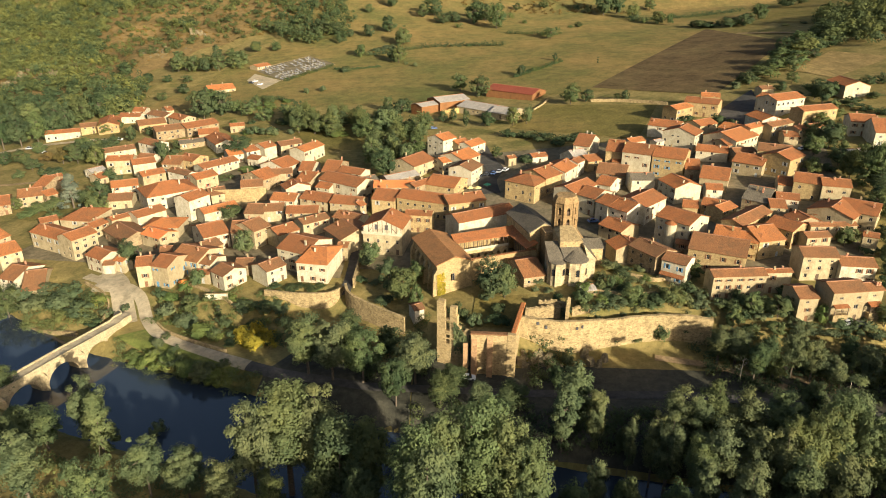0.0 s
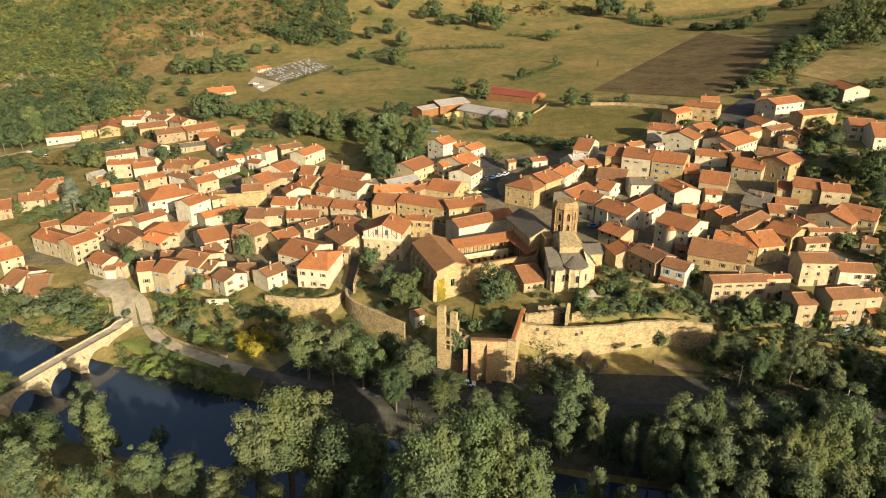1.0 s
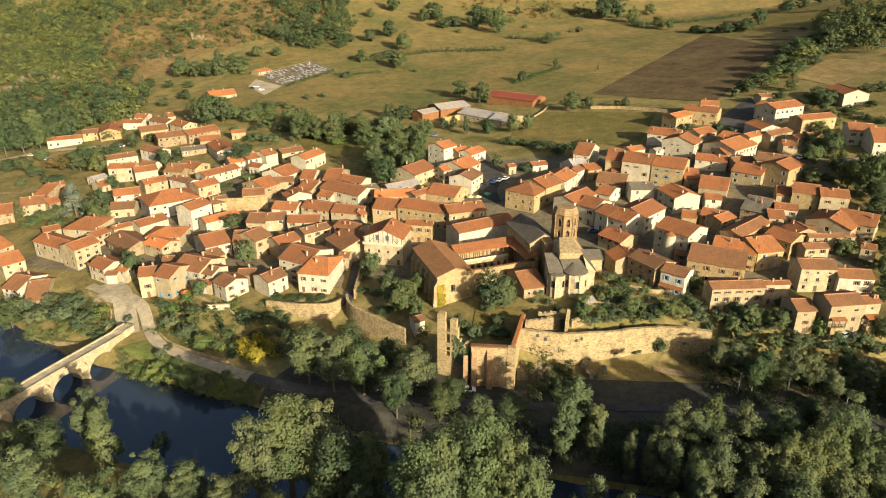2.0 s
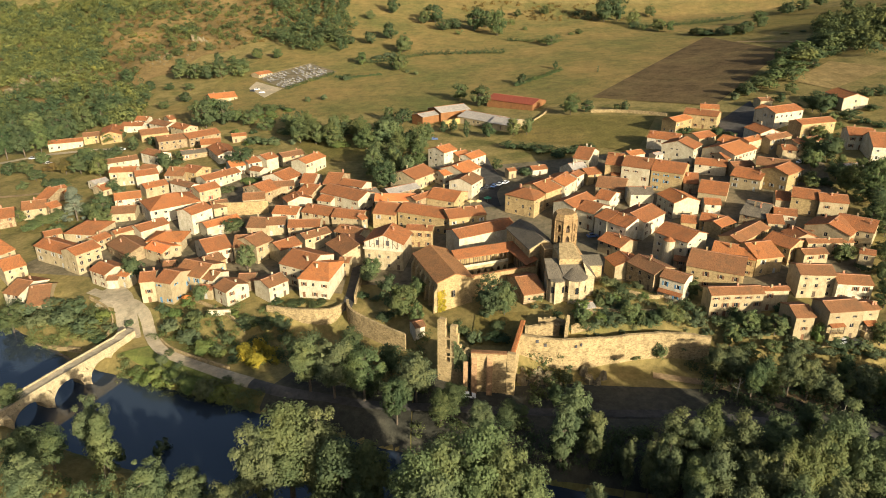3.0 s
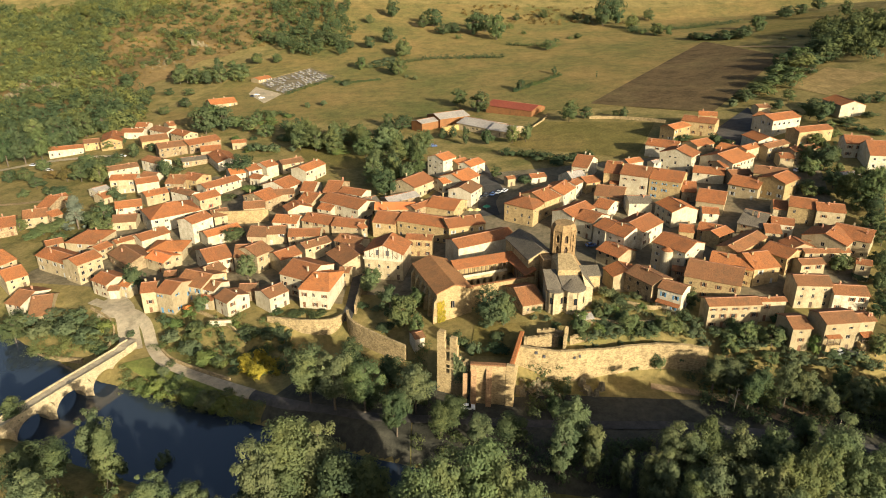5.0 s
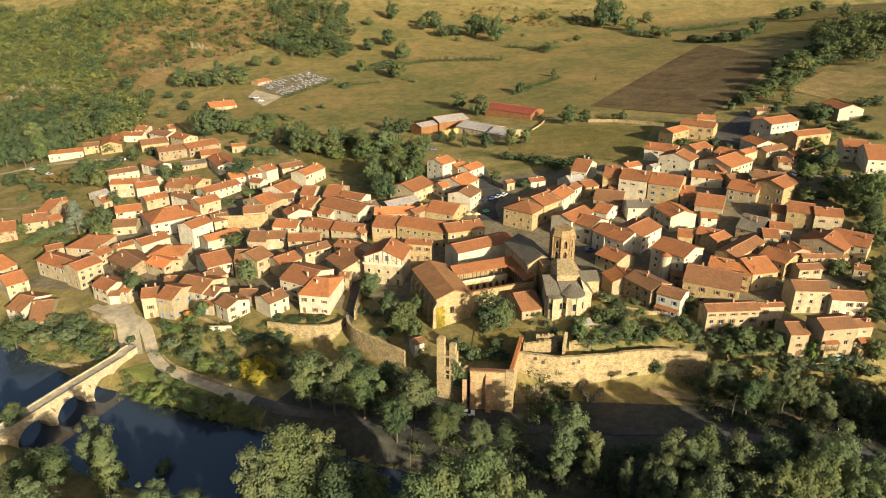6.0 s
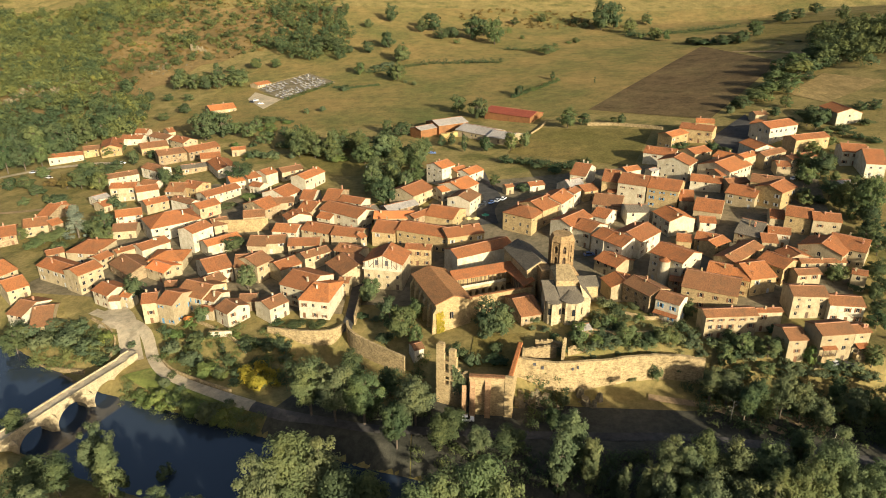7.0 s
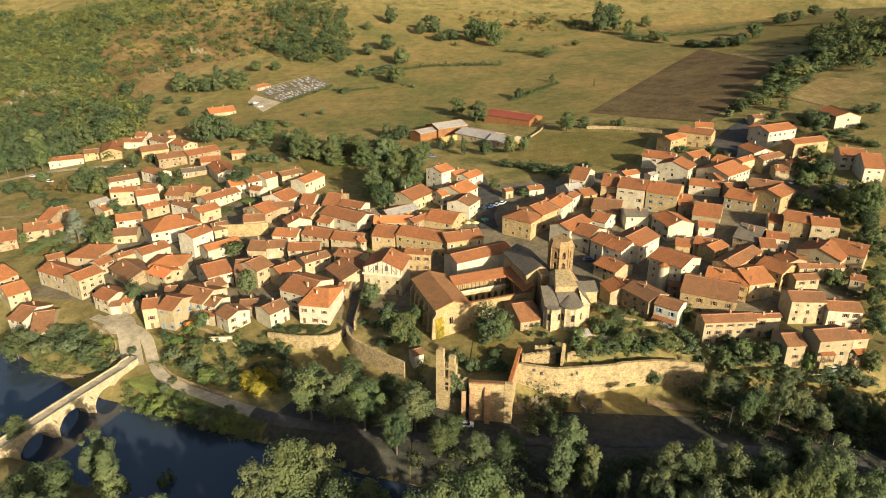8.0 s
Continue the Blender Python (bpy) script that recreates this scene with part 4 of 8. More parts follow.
def refectory():
    top = thing("refectory", -0.3, 202.9, 10.2, 20, "tall ochre stone abbey hall with brown tiled roof and buttresses", "hall")
    w, d, h = 11.8, 24.0, 11.8
    hs = [(2 + 4.4 * k, 3.1 + 4.4 * k, 6.4, 8.9) for k in range(5)]
    chunks = [facade((-w / 2, -d / 2), (1, 0), w, -5, h, [(4.6, 5.9, 6.0, 8.4)]), facade((w / 2, -d / 2), (0, 1), d, -5, h, [], inward=(-1, 0)),
              facade((w / 2, d / 2), (-1, 0), w, -5, h, [], inward=(0, -1)), facade((-w / 2, d / 2), (0, -1), d, -5, h, hs, inward=(1, 0)),
              ([(-w / 2, -d / 2, h), (w / 2, -d / 2, h), (0, -d / 2, h + 1.9)], [(0, 1, 2)]), ([(-w / 2, d / 2, h), (w / 2, d / 2, h), (0, d / 2, h + 1.9)], [(0, 2, 1)])]
    put("wall", mesh_from("wall", *joined(*chunks), WALLS["ochre"]), top)
    put("roof", mesh_from("roof", *roof_data(d, w, .36, .45, .3, .28, 11, 77), HALL_TILES), top, pose(0, 0, h, 0, 0, 90))
    for k in range(6):
        y = -d / 2 + .7 + 4.5 * k
        put("buttress", mesh_from("buttress", [(-w / 2, y - .6, -5), (-w / 2 - 1.7, y - .6, -5), (-w / 2 - 1.7, y + .6, -5), (-w / 2, y + .6, -5),
            (-w / 2, y - .6, 10.2), (-w / 2 - 1.0, y - .6, 8.6), (-w / 2 - 1.0, y + .6, 8.6), (-w / 2, y + .6, 10.2)],
            [(0, 1, 5, 4), (1, 2, 6, 5), (2, 3, 7, 6), (4, 5, 6, 7)], STONE), top)
    for k in range(5):
        win = put("window", window_mesh(1.1, 2.5)[0], top, pose(-w / 2 + .13, d / 2 - 2.55 - 4.4 * k, 6.4, 0, 0, 270))
        put("pane", window_mesh(1.1, 2.5)[1], win)
    win = put("window", window_mesh(1.3, 2.4)[0], top, pose(-.05, -d / 2 + .13, 6.0))
    put("pane", window_mesh(1.3, 2.4)[1], win)
    g = np.random.default_rng(8)
    n = 420
    pos = np.stack([-w / 2 + .2 + 2.6 * g.random(n) ** 1.5, np.full(n, -d / 2 - .12) - .15 * g.random(n), -4 + 13 * g.random(n)], 1)
    put("creeper", leaf_mesh("creeper", pos, np.tile([0, -1.0, .2], (n, 1)) + .4 * g.normal(size=(n, 3)), .55 * g.uniform(.6, 1.3, n), 8, LEAF_YELLOW), top, label="yellow-green creeper on the gable wall")


def cloister():
    """Lean-to galleries round a court, one with an upper timber arcade, and the court's outer wall."""
    top = thing("cloister", 15.8, 208.2, 14.6, 21, "abbey cloister with red tiled galleries round a court", "cloister")
    w, d, h = 26.0, 16.0, 7.0

    def lean(name, a, b, c, e, z_low, z_high):
        v = [(*a, z_low), (*b, z_low), (*c, z_high), (*e, z_high)]
        put(name, mesh_from(name, v + [(x, y, z - .28) for x, y, z in v], [(0, 1, 2, 3), (7, 6, 5, 4), (0, 4, 5, 1), (1, 5, 6, 2), (2, 6, 7, 3), (3, 7, 4, 0)], TILES["red"]), top)

    x0, x1, y0, y1 = -w / 2, w / 2, -d / 2, d / 2
    lean("gallery_roof", (x0 + 2, y1 - 4.4), (x1 - 4.2, y1 - 4.4), (x1 - .1, y1), (x0 + 2, y1), h + .3, h + 1.9)
    lean("gallery_roof", (x1 - 4.2, y1 - 4.4), (x1 - 4.2, y0 - 1), (x1, y0 - 1), (x1, y1), h + .3, h + 1.9)
    for name, box_ in (("wall", (x0 + 2, x1, y1 - .5, y1 - .1, -2, h + 1.6)), ("wall", (x1 - .5, x1 - .1, y0 - 1, y1 - .6, -2, h + 1.6)), ("outer_wall", (x0 - 1.5, x1 - .6, y0 - .6, y0, -5, h - .6))):
        put(name, mesh_from(name, *box_data(*box_), WALLS["ochre"]), top)
    put("coping", mesh_from("coping", *box_data(x0 - 1.6, x1 - .55, y0 - .75, y0 + .15, h - .6, h - .38), TILES["brown"]), top)
    put("parapet", mesh_from("parapet", *box_data(x0 + 2, x1 - 4.4, y1 - 4.3, y1 - 4.05, h - 3.4, h - 2.5), WALLS["white"]), top)
    put("lower_wall", mesh_from("lower_wall", *facade((x0 + 2, y1 - 4.3), (1, 0), w - 6.4, -2, h - 3.4, arch_holes(w - 6.4, 8, 1.3, -.6, 2.9), .5), STONE), top)
    for k in range(13):
        x = x0 + 2.2 + (w - 7) * k / 12
        put("post", box_mesh("post", (-.11, .11, -.11, .11, h - 2.5, h + .2), WOOD), top, pose(x, y1 - 4.18, 0))
    for k in range(7):
        put("post", box_mesh("post", (-.11, .11, -.11, .11, -2, h + .2), WOOD), top, pose(x1 - 4.05, y0 + 1.2 * k, 0))
    put("court", mesh_from("court", *box_data(x0 + 2, x1 - 4.3, y0, y1 - 4.4, -2.2, -.2), DIRT), top)


def ruin():
    """The ruined river front: a gutted tower wall, a buttressed wall and a return wall with tiled coping."""
    t = thing("ruined_tower", -1.3, 163.6, 5.0, -24, "ruined tall stone tower wall with empty window gaps", "ruin")
    wide = 9.0
    holes = [(2.4, 3.8, 10.4, 13.4), (2.4, 3.8, 6.4, 9.2), (5.6, 6.8, 6.2, 8.8)]
    prof = [(0, 18.6), (.4, 19.4), (2.2, 19.2), (2.4, 14.2), (3.8, 14.2), (3.85, 18.2), (5.6, 17.8), (6.0, 13.0), (6.8, 11.4), (7.6, 10.6), (8.2, 11.8), (wide, 11.6)]
    xs = sorted({round(x, 2) for x, _ in prof} | {x for hole in holes for x in hole[:2]} | {1.2, 4.7, 7.9})
    px, pz = [p[0] for p in prof], [p[1] for p in prof]
    chunks = []
    rnd = random.Random(12)
    for xa, xb in zip(xs, xs[1:]):
        top = float(np.interp((xa + xb) / 2, px, pz))
        if 2.4 <= xa and xb <= 3.8:
            top = 14.2
        lo = -6.0
        for hole in sorted((q for q in holes if q[0] - 1e-6 <= xa and xb <= q[1] + 1e-6), key=lambda q: q[2]):
            chunks.append(box_data(xa, xb, -.65, .65, lo, hole[2]))
            lo = hole[3]
        chunks.append(box_data(xa, xb, -.65, .65, lo, top + rnd.uniform(-.25, .25)))
    for c in chunks:
        put("masonry", mesh_from("masonry", *c, STONE), t)
    g = np.random.default_rng(18)
    n = 1500
    u = g.random(n)
    pos = np.stack([5.2 + 3.9 * u, g.choice([-.72, .72], n) + .18 * g.normal(size=n), 4 + (9.6 - 4.2 * u) * g.random(n) ** .6], 1)
    put("ivy", leaf_mesh("ivy", pos, np.stack([.5 * g.normal(size=n), np.sign(pos[:, 1]), .6 + .3 * g.normal(size=n)], 1), .5 * g.uniform(.6, 1.3, n), 18, LEAF), t, label="green ivy over the broken wall")
    for z in (4.2, 8.0):
        put("ledge", mesh_from("ledge", *box_data(-.15, 5.4, -.85, -.66, z, z + .3), STONE), t)
    b = thing("buttressed_wall", 7.6, 158.2, 5.0, -5, "high ochre stone wall with brick buttresses and tiled coping", "ruin")
    put("wall", mesh_from("wall", *box_data(0, 9.6, -.6, .6, -6, 11.8), STONE), b)
    put("coping", mesh_from("coping", *box_data(-.2, 9.8, -.8, .8, 11.8, 12.1, .12), TILES["brown"]), b)
    for x, wd, hi in ((.2, 1.5, 10.4), (4.3, 1.6, 11.2), (-2.0, 1.2, 9.0)):
        put("buttress", mesh_from("buttress", [(x, -.6, -6), (x, -2.2, -6), (x + wd, -2.2, -6), (x + wd, -.6, -6), (x, -.6, hi), (x, -1.5, hi - 1.6), (x + wd, -1.5, hi - 1.6), (x + wd, -.6, hi)],
            [(0, 4, 5, 1), (1, 5, 6, 2), (2, 6, 7, 3), (4, 7, 6, 5)], BUTTRESS), b)
    r = thing("return_wall", 18.6, 157.6, 5.0, 75, "stone wall with a steep red tiled coping", "ruin")
    put("wall", mesh_from("wall", *box_data(0, 19.0, -.55, .55, -6, 11.4), STONE), r)
    put("coping", mesh_from("coping", *joined(box_data(-.2, 19.2, -.75, .75, 11.4, 11.7, .25)), TILES["orange"]), r)
    put("pier", mesh_from("pier", *box_data(-1.4, 0, -1.2, 1.2, -6, 12.2, .1), STONE), r)
    for name, x, y, turn, wd, hi, sd in (("ruined_wall", 24.5, 172.6, 8, 9.5, 7.0, 3), ("ruined_wall", 35.0, 169.5, 74, 7.5, 9.6, 4), ("ruined_wall", 23.6, 169.2, 80, 5, 6.0, 5), ("ruined_wall", 28.0, 176.5, -6, 8.0, 7.6, 9), ("ruined_wall", 37.5, 174.5, 10, 6.0, 5.6, 11)):
        o = thing(name, x, y, 11.0, turn, "ragged ruined stone house wall open to the sky", "ruin", "ruined walls")
        rr = random.Random(sd)
        n = int(wd / .55)
        top_z, level = [], hi * .8
        for i in range(n + 1):
            level += rr.uniform(-.38, .36) - .18 * (level - hi * (.95 - .5 * abs(i / n - .35)))
            top_z.append(level)
        v = [(wd * i / n, s * .35, z) for i in range(n + 1) for s in (-1, 1) for z in (-5, top_z[i] + s * .12)]
        f = []
        for i in range(n):
            p, q = 4 * i, 4 * i + 4
            f += [(p, q, q + 1, p + 1), (q + 2, p + 2, p + 3, q + 3), (p + 1, q + 1, q + 3, p + 3)]
        put("masonry", mesh_from("masonry", v, f + [(0, 1, 3, 2), (4 * n, 4 * n + 2, 4 * n + 3, 4 * n + 1)], DRYSTONE), o)


BUTTRESS = plaster("brick_buttress", (0.42, 0.27, 0.155), (0.37, 0.24, 0.14), (0.26, 0.17, 0.10), 0.6)
belfry()
church()
refectory()
cloister()
ruin()


def half_timbered(x, y, z, turn, w, d, h):
    top = house(x, y, z, turn, w, d, h, "g", "cream", "red", .42, None, 1, True, 401, "half-timbered house with a red tiled roof and white upper gable", name="half_timbered_house")
    for k in range(9):
        xx = -w / 2 + .3 + (w - .6) * k / 8
        hi = (w / 2 - abs(xx)) * .42
        put("timber", mesh_from("timber", *box_data(xx - .11, xx + .11, -d / 2 - .07, -d / 2 - .01, h - 2.1, h + max(.1, hi - .2)), WOOD), top)
    put("gable_panel", mesh_from("gable_panel", [(-w / 2, -d / 2 - .012, h - 2.1), (w / 2, -d / 2 - .012, h - 2.1), (w / 2, -d / 2 - .012, h - .1), (0, -d / 2 - .012, h + w / 2 * .42 - .15), (-w / 2, -d / 2 - .012, h - .1)],
        [(0, 1, 2, 3, 4)], WALLS["white"]), top, label="white plaster panels")
    # solid plates whose dark colour imitates the shade inside two openings
    for xx in (-2.1, 1.5):
        put("loft_opening", mesh_from("loft_opening", *box_data(xx - .6, xx + .6, -d / 2 - .05, -d / 2 - .02, h - .9, h + 1.0), IRON), top, label="dark plate standing in for a shaded loft opening")
    for sgn in (-1, 1):
        v, f = box_data(-.1, .1, -.04, .04, 0, 2.3)
        m = pose(sgn * w * .36, -d / 2 - .06, h - 2.0, 0, -sgn * 38, 0)
        put("brace", mesh_from("brace", [tuple(m @ Vector(q)) for q in v], f, WOOD), top)
    put("balcony", mesh_from("balcony", *joined(box_data(-w / 2 - .2, w / 2 + .2, -d / 2 - 1.1, -d / 2 - .02, h - 2.4, h - 2.2), box_data(-w / 2 - .2, w / 2 + .2, -d / 2 - 1.12, -d / 2 - 1.04, h - 2.2, h - 1.5)), WALLS["white"]), top)

# ---- the village ----
house(-225.4, 399.4, 8.9, 24, 18.6, 7.2, 4.2, "p", "white", "red", 0.34, "grey", chimneys=0)
house(-214.4, 409.3, 10.0, 26, 9.1, 8.3, 4.6, "p", "ochre", "brown", 0.34, chimneys=0)
house(-203.6, 413.8, 10.5, -70, 22.3, 11.7, 5.3, "p", "ochre", "red", 0.34)
house(-196.9, 430.4, 11.9, 0, 13.4, 8.4, 4.2, "p", "white", "red", 0.34, chimneys=2)
house(-195.4, 442.2, 12.5, 0, 7.5, 9.3, 4.6, "p", "white", "red", 0.34, "brown")
house(-176.3, 427.0, 13.0, -32, 16.6, 9.5, 4.6, "p", "white", "brown", 0.34, chimneys=2)
house(-176.5, 409.6, 12.6, 31, 15.6, 11.6, 3.8, "p", "ochre", "brown", 0.34, "brown")
house(-159.7, 415.6, 13.6, -37, 14.2, 9.8, 4.6, "p", "cream", "red", 0.34)
house(-177.9, 441.3, 13.9, 42, 4.3, 9.4, 3.8, "p", "cream", "red", 0.34, "brown")
house(-156.4, 386.3, 13.0, 31, 16.8, 11.0, 5.4, "p", "stone", "brown", 0.34)
house(-142.4, 394.0, 14.1, 46, 19.8, 11.1, 4.7, "p", "stone", "red", 0.34)
house(-132.0, 379.5, 14.1, 19, 10.7, 10.6, 3.8, "p", "cream", "red", 0.34)
house(-118.9, 359.7, 13.9, -58, 20.8, 11.4, 4.6, "p", "white", "red", 0.34, chimneys=2)
house(-136.4, 364.0, 13.4, 29, 13.7, 7.3, 3.0, "p", "stone", "grey", 0.34, "grey", chimneys=2)
house(-170.7, 350.9, 10.9, 36, 15.5, 7.6, 4.6, "p", "white", "brown", 0.34)
house(-155.1, 358.7, 11.8, -33, 13.9, 8.7, 5.4, "p", "white", "brown", 0.34, "grey", chimneys=0)
house(-149.9, 337.7, 11.5, -13, 8.3, 7.8, 3.8, "p", "white", "brown", 0.34, "grey", chimneys=0)
house(-157.7, 325.1, 10.8, 8, 12.1, 8.1, 7.0, "p", "cream", "red", 0.34, "grey", chimneys=2)
house(-162.7, 310.2, 10.2, 57, 4.5, 8.3, 3.1, "p", "cream", "red", 0.34, chimneys=2)
house(-146.5, 323.3, 11.4, 30, 10.4, 8.7, 5.4, "p", "white", "red", 0.34, chimneys=0)
house(-136.1, 306.7, 11.5, 42, 10.6, 7.7, 4.6, "p", "cream", "red", 0.34)
house(-120.5, 304.1, 12.0, -32, 13.5, 5.8, 5.4, "p", "white", "brown", 0.34, chimneys=2)
house(-142.7, 293.1, 10.6, 23, 10.9, 9.6, 4.6, "p", "white", "orange", 0.34, "brown", chimneys=0)
house(-118.0, 279.2, 11.3, 36, 21.1, 15.6, 6.2, "p", "white", "red", 0.42, hip=8.2)
house(-137.6, 277.6, 10.3, 12, 9.7, 9.7, 3.8, "p", "cream", "brown", 0.34, chimneys=2)
house(-182.0, 304.0, 8.7, -13, 6.2, 17.1, 3.8, "p", "stone", "red", 0.34, "grey")
house(-183.0, 307.7, 9.0, 46, 7.5, 10.4, 3.9, "p", "stone", "red", 0.34)
house(-181.7, 286.5, 8.5, 25, 9.5, 11.7, 4.6, "p", "cream", "brown", 0.34, chimneys=2)
house(-174.7, 287.2, 8.9, 53, 4.9, 8.1, 3.9, "p", "stone", "red", 0.34)
house(-189.9, 277.0, 7.9, 27, 8.2, 13.3, 4.6, "p", "stone", "red", 0.34, "brown")
house(-142.4, 255.9, 9.1, -8, 12.5, 14.9, 5.4, "p", "cream", "red", 0.34, "grey", hip=5.5)
house(-156.3, 253.0, 8.7, 38, 6.2, 5.8, 4.6, "p", "cream", "red", 0.34, "brown", chimneys=0)
house(-170.5, 235.9, 7.6, 64, 8.7, 15.0, 5.5, "p", "cream", "orange", 0.34, "grey")
house(-158.2, 226.4, 7.4, 47, 7.3, 12.3, 4.6, "p", "cream", "orange", 0.34)
house(-144.6, 236.7, 8.3, -28, 17.2, 8.8, 6.2, "p", "cream", "red", 0.34, "grey", chimneys=2)
house(-132.8, 229.6, 8.7, 58, 9.7, 8.9, 7.8, "p", "cream", "red", 0.34, chimneys=0)
house(-134.5, 246.7, 9.3, 64, 6.5, 6.1, 4.6, "p", "cream", "red", 0.34, "brown", chimneys=2)
house(-119.3, 240.4, 9.3, -42, 16.1, 11.4, 3.8, "p", "stone", "brown", 0.34, "brown")
house(-117.7, 255.1, 10.4, 50, 12.0, 8.2, 5.4, "p", "white", "red", 0.34, "brown", chimneys=2)
house(-126.2, 251.1, 9.9, 47, 9.2, 4.3, 5.4, "p", "cream", "red", 0.34, chimneys=2)
house(-106.7, 245.5, 10.2, 0, 13.3, 10.8, 4.6, "p", "cream", "orange", 0.34, hip=5.8)
house(-105.6, 236.0, 9.8, -30, 9.9, 8.1, 4.6, "p", "cream", "bright", 0.34, "brown")
house(-85.6, 233.7, 10.5, 35, 9.3, 14.3, 6.2, "p", "white", "red", 0.34, "brown", chimneys=0)
house(-73.3, 235.6, 11.0, 7, 8.2, 12.9, 6.2, "p", "cream", "brown", 0.34, "grey")
house(-70.3, 233.7, 11.3, 55, 7.8, 11.8, 7.0, "p", "cream", "brown", 0.34, "brown")
house(-83.8, 224.0, 10.2, 52, 6.8, 8.4, 4.6, "p", "ochre", "brown", 0.34, "brown")
house(-84.7, 215.3, 9.2, -22, 11.3, 13.0, 6.2, "p", "cream", "brown", 0.34, "blue", chimneys=2)
house(-78.2, 211.1, 9.3, -23, 5.0, 8.1, 5.4, "p", "white", "brown", 0.34, "grey", chimneys=2)
house(-98.9, 206.9, 8.4, 14, 4.8, 8.8, 7.8, "p", "cream", "red", 0.34, "brown", chimneys=2)
house(-90.7, 206.9, 8.5, -18, 6.2, 11.0, 7.8, "p", "cream", "red", 0.34, "blue", chimneys=0)
house(-70.5, 203.4, 9.1, -40, 7.0, 8.5, 5.4, "p", "white", "brown", 0.34, "brown")
house(-146.3, 215.0, 4.0, -17, 6.7, 13.2, 4.4, "p", "white", "brown", 0.34, "brown")
house(-138.5, 210.8, 4.3, 16, 6.5, 16.8, 3.0, "p", "cream", "brown", 0.42, "brown")
house(-118.2, 218.5, 8.4, -31, 8.4, 8.6, 5.4, "p", "white", "red", 0.34, "brown")
house(-114.5, 214.0, 8.4, 6, 3.6, 4.1, 3.8, "p", "white", "brown", 0.34, "grey", chimneys=0)
house(-110.4, 215.1, 8.6, -19, 3.6, 4.2, 4.6, "p", "cream", "orange", 0.34, "grey")
house(-79.0, 205.2, 9.1, -14, 4.8, 3.4, 3.8, "p", "cream", "red", 0.34, "grey")
house(-67.1, 211.6, 9.9, 4, 5.5, 6.6, 3.8, "p", "stone", "brown", 0.34, "grey")
house(-57.6, 205.4, 9.9, 49, 7.7, 8.3, 5.4, "p", "white", "brown", 0.34, chimneys=2)
house(-47.4, 216.6, 10.6, -28, 11.9, 15.0, 7.6, "p", "white", "red", 0.34, "brown")
house(-41.2, 209.6, 10.3, -11, 10.5, 15.8, 7.0, "p", "white", "orange", 0.34, "brown", hip=2.8)
house(-108.8, 296.8, 12.5, 47, 10.4, 9.0, 5.4, "p", "cream", "red", 0.34, "red")
house(-108.3, 316.3, 13.3, 50, 19.2, 8.3, 4.7, "p", "white", "red", 0.34, "grey", chimneys=2)
house(-104.6, 332.8, 14.1, 30, 7.4, 9.7, 4.6, "p", "white", "orange", 0.34, chimneys=2)
house(-96.4, 334.2, 14.7, 41, 8.7, 9.2, 5.4, "p", "white", "red", 0.34, "grey")
house(-91.1, 324.9, 14.4, -24, 6.4, 6.2, 3.8, "p", "white", "red", 0.34)
house(-89.6, 336.0, 15.1, 52, 7.3, 9.3, 6.3, "p", "white", "red", 0.34, "brown")
house(-79.1, 343.7, 16.1, 36, 12.0, 7.7, 4.6, "p", "cream", "brown", 0.34, "brown")
house(-66.8, 328.5, 16.2, 61, 15.4, 9.2, 6.3, "p", "white", "orange", 0.34, "brown", chimneys=2)
house(-75.5, 307.2, 14.8, 61, 11.4, 14.0, 5.6, "p", "white", "red", 0.34, "brown")
house(-81.5, 293.0, 13.8, 57, 9.8, 14.1, 5.5, "p", "stone", "red", 0.34)
house(-73.0, 296.7, 14.3, 13, 10.0, 7.5, 5.4, "p", "cream", "brown", 0.34, "brown")
house(-61.5, 304.7, 15.1, -7, 6.2, 13.4, 4.6, "p", "white", "red", 0.34, chimneys=0)
house(-49.2, 302.7, 15.6, -12, 7.1, 16.7, 4.6, "p", "stone", "red", 0.34)
house(-39.8, 294.9, 16.0, -26, 12.1, 8.1, 4.6, "p", "white", "red", 0.34, chimneys=0)
house(-57.8, 288.3, 14.5, -23, 7.3, 13.2, 5.4, "p", "cream", "red", 0.34, chimneys=2)
house(-62.7, 278.2, 13.8, -61, 6.9, 10.7, 5.4, "p", "white", "red", 0.34, chimneys=2)
house(-41.0, 279.9, 15.0, -33, 21.1, 12.1, 6.2, "p", "white", "red", 0.34, "brown", chimneys=0)
house(-32.5, 283.5, 16.1, 37, 6.9, 9.1, 3.8, "p", "cream", "grey", 0.34)
house(-50.3, 265.7, 13.8, -23, 13.0, 10.1, 4.6, "p", "cream", "red", 0.34, "brown")
house(-37.6, 260.1, 14.2, -14, 12.7, 9.8, 4.6, "p", "cream", "red", 0.34)
house(-64.4, 267.1, 13.2, -10, 10.3, 9.7, 4.6, "p", "white", "orange", 0.34, "brown")
house(-73.4, 255.9, 12.1, -4, 7.5, 11.7, 4.6, "p", "cream", "brown", 0.34, "brown")
house(-66.9, 256.1, 12.6, 9, 7.6, 8.9, 4.6, "p", "cream", "brown", 0.34, "grey")
house(-54.9, 252.8, 12.9, 3, 12.2, 8.5, 4.6, "p", "cream", "red", 0.34, "brown", chimneys=2)
house(-81.9, 280.5, 13.1, 13, 8.9, 9.0, 6.2, "p", "cream", "brown", 0.34, "brown")
house(-96.6, 276.9, 12.3, 34, 7.0, 9.3, 4.6, "p", "cream", "brown", 0.34, chimneys=2)
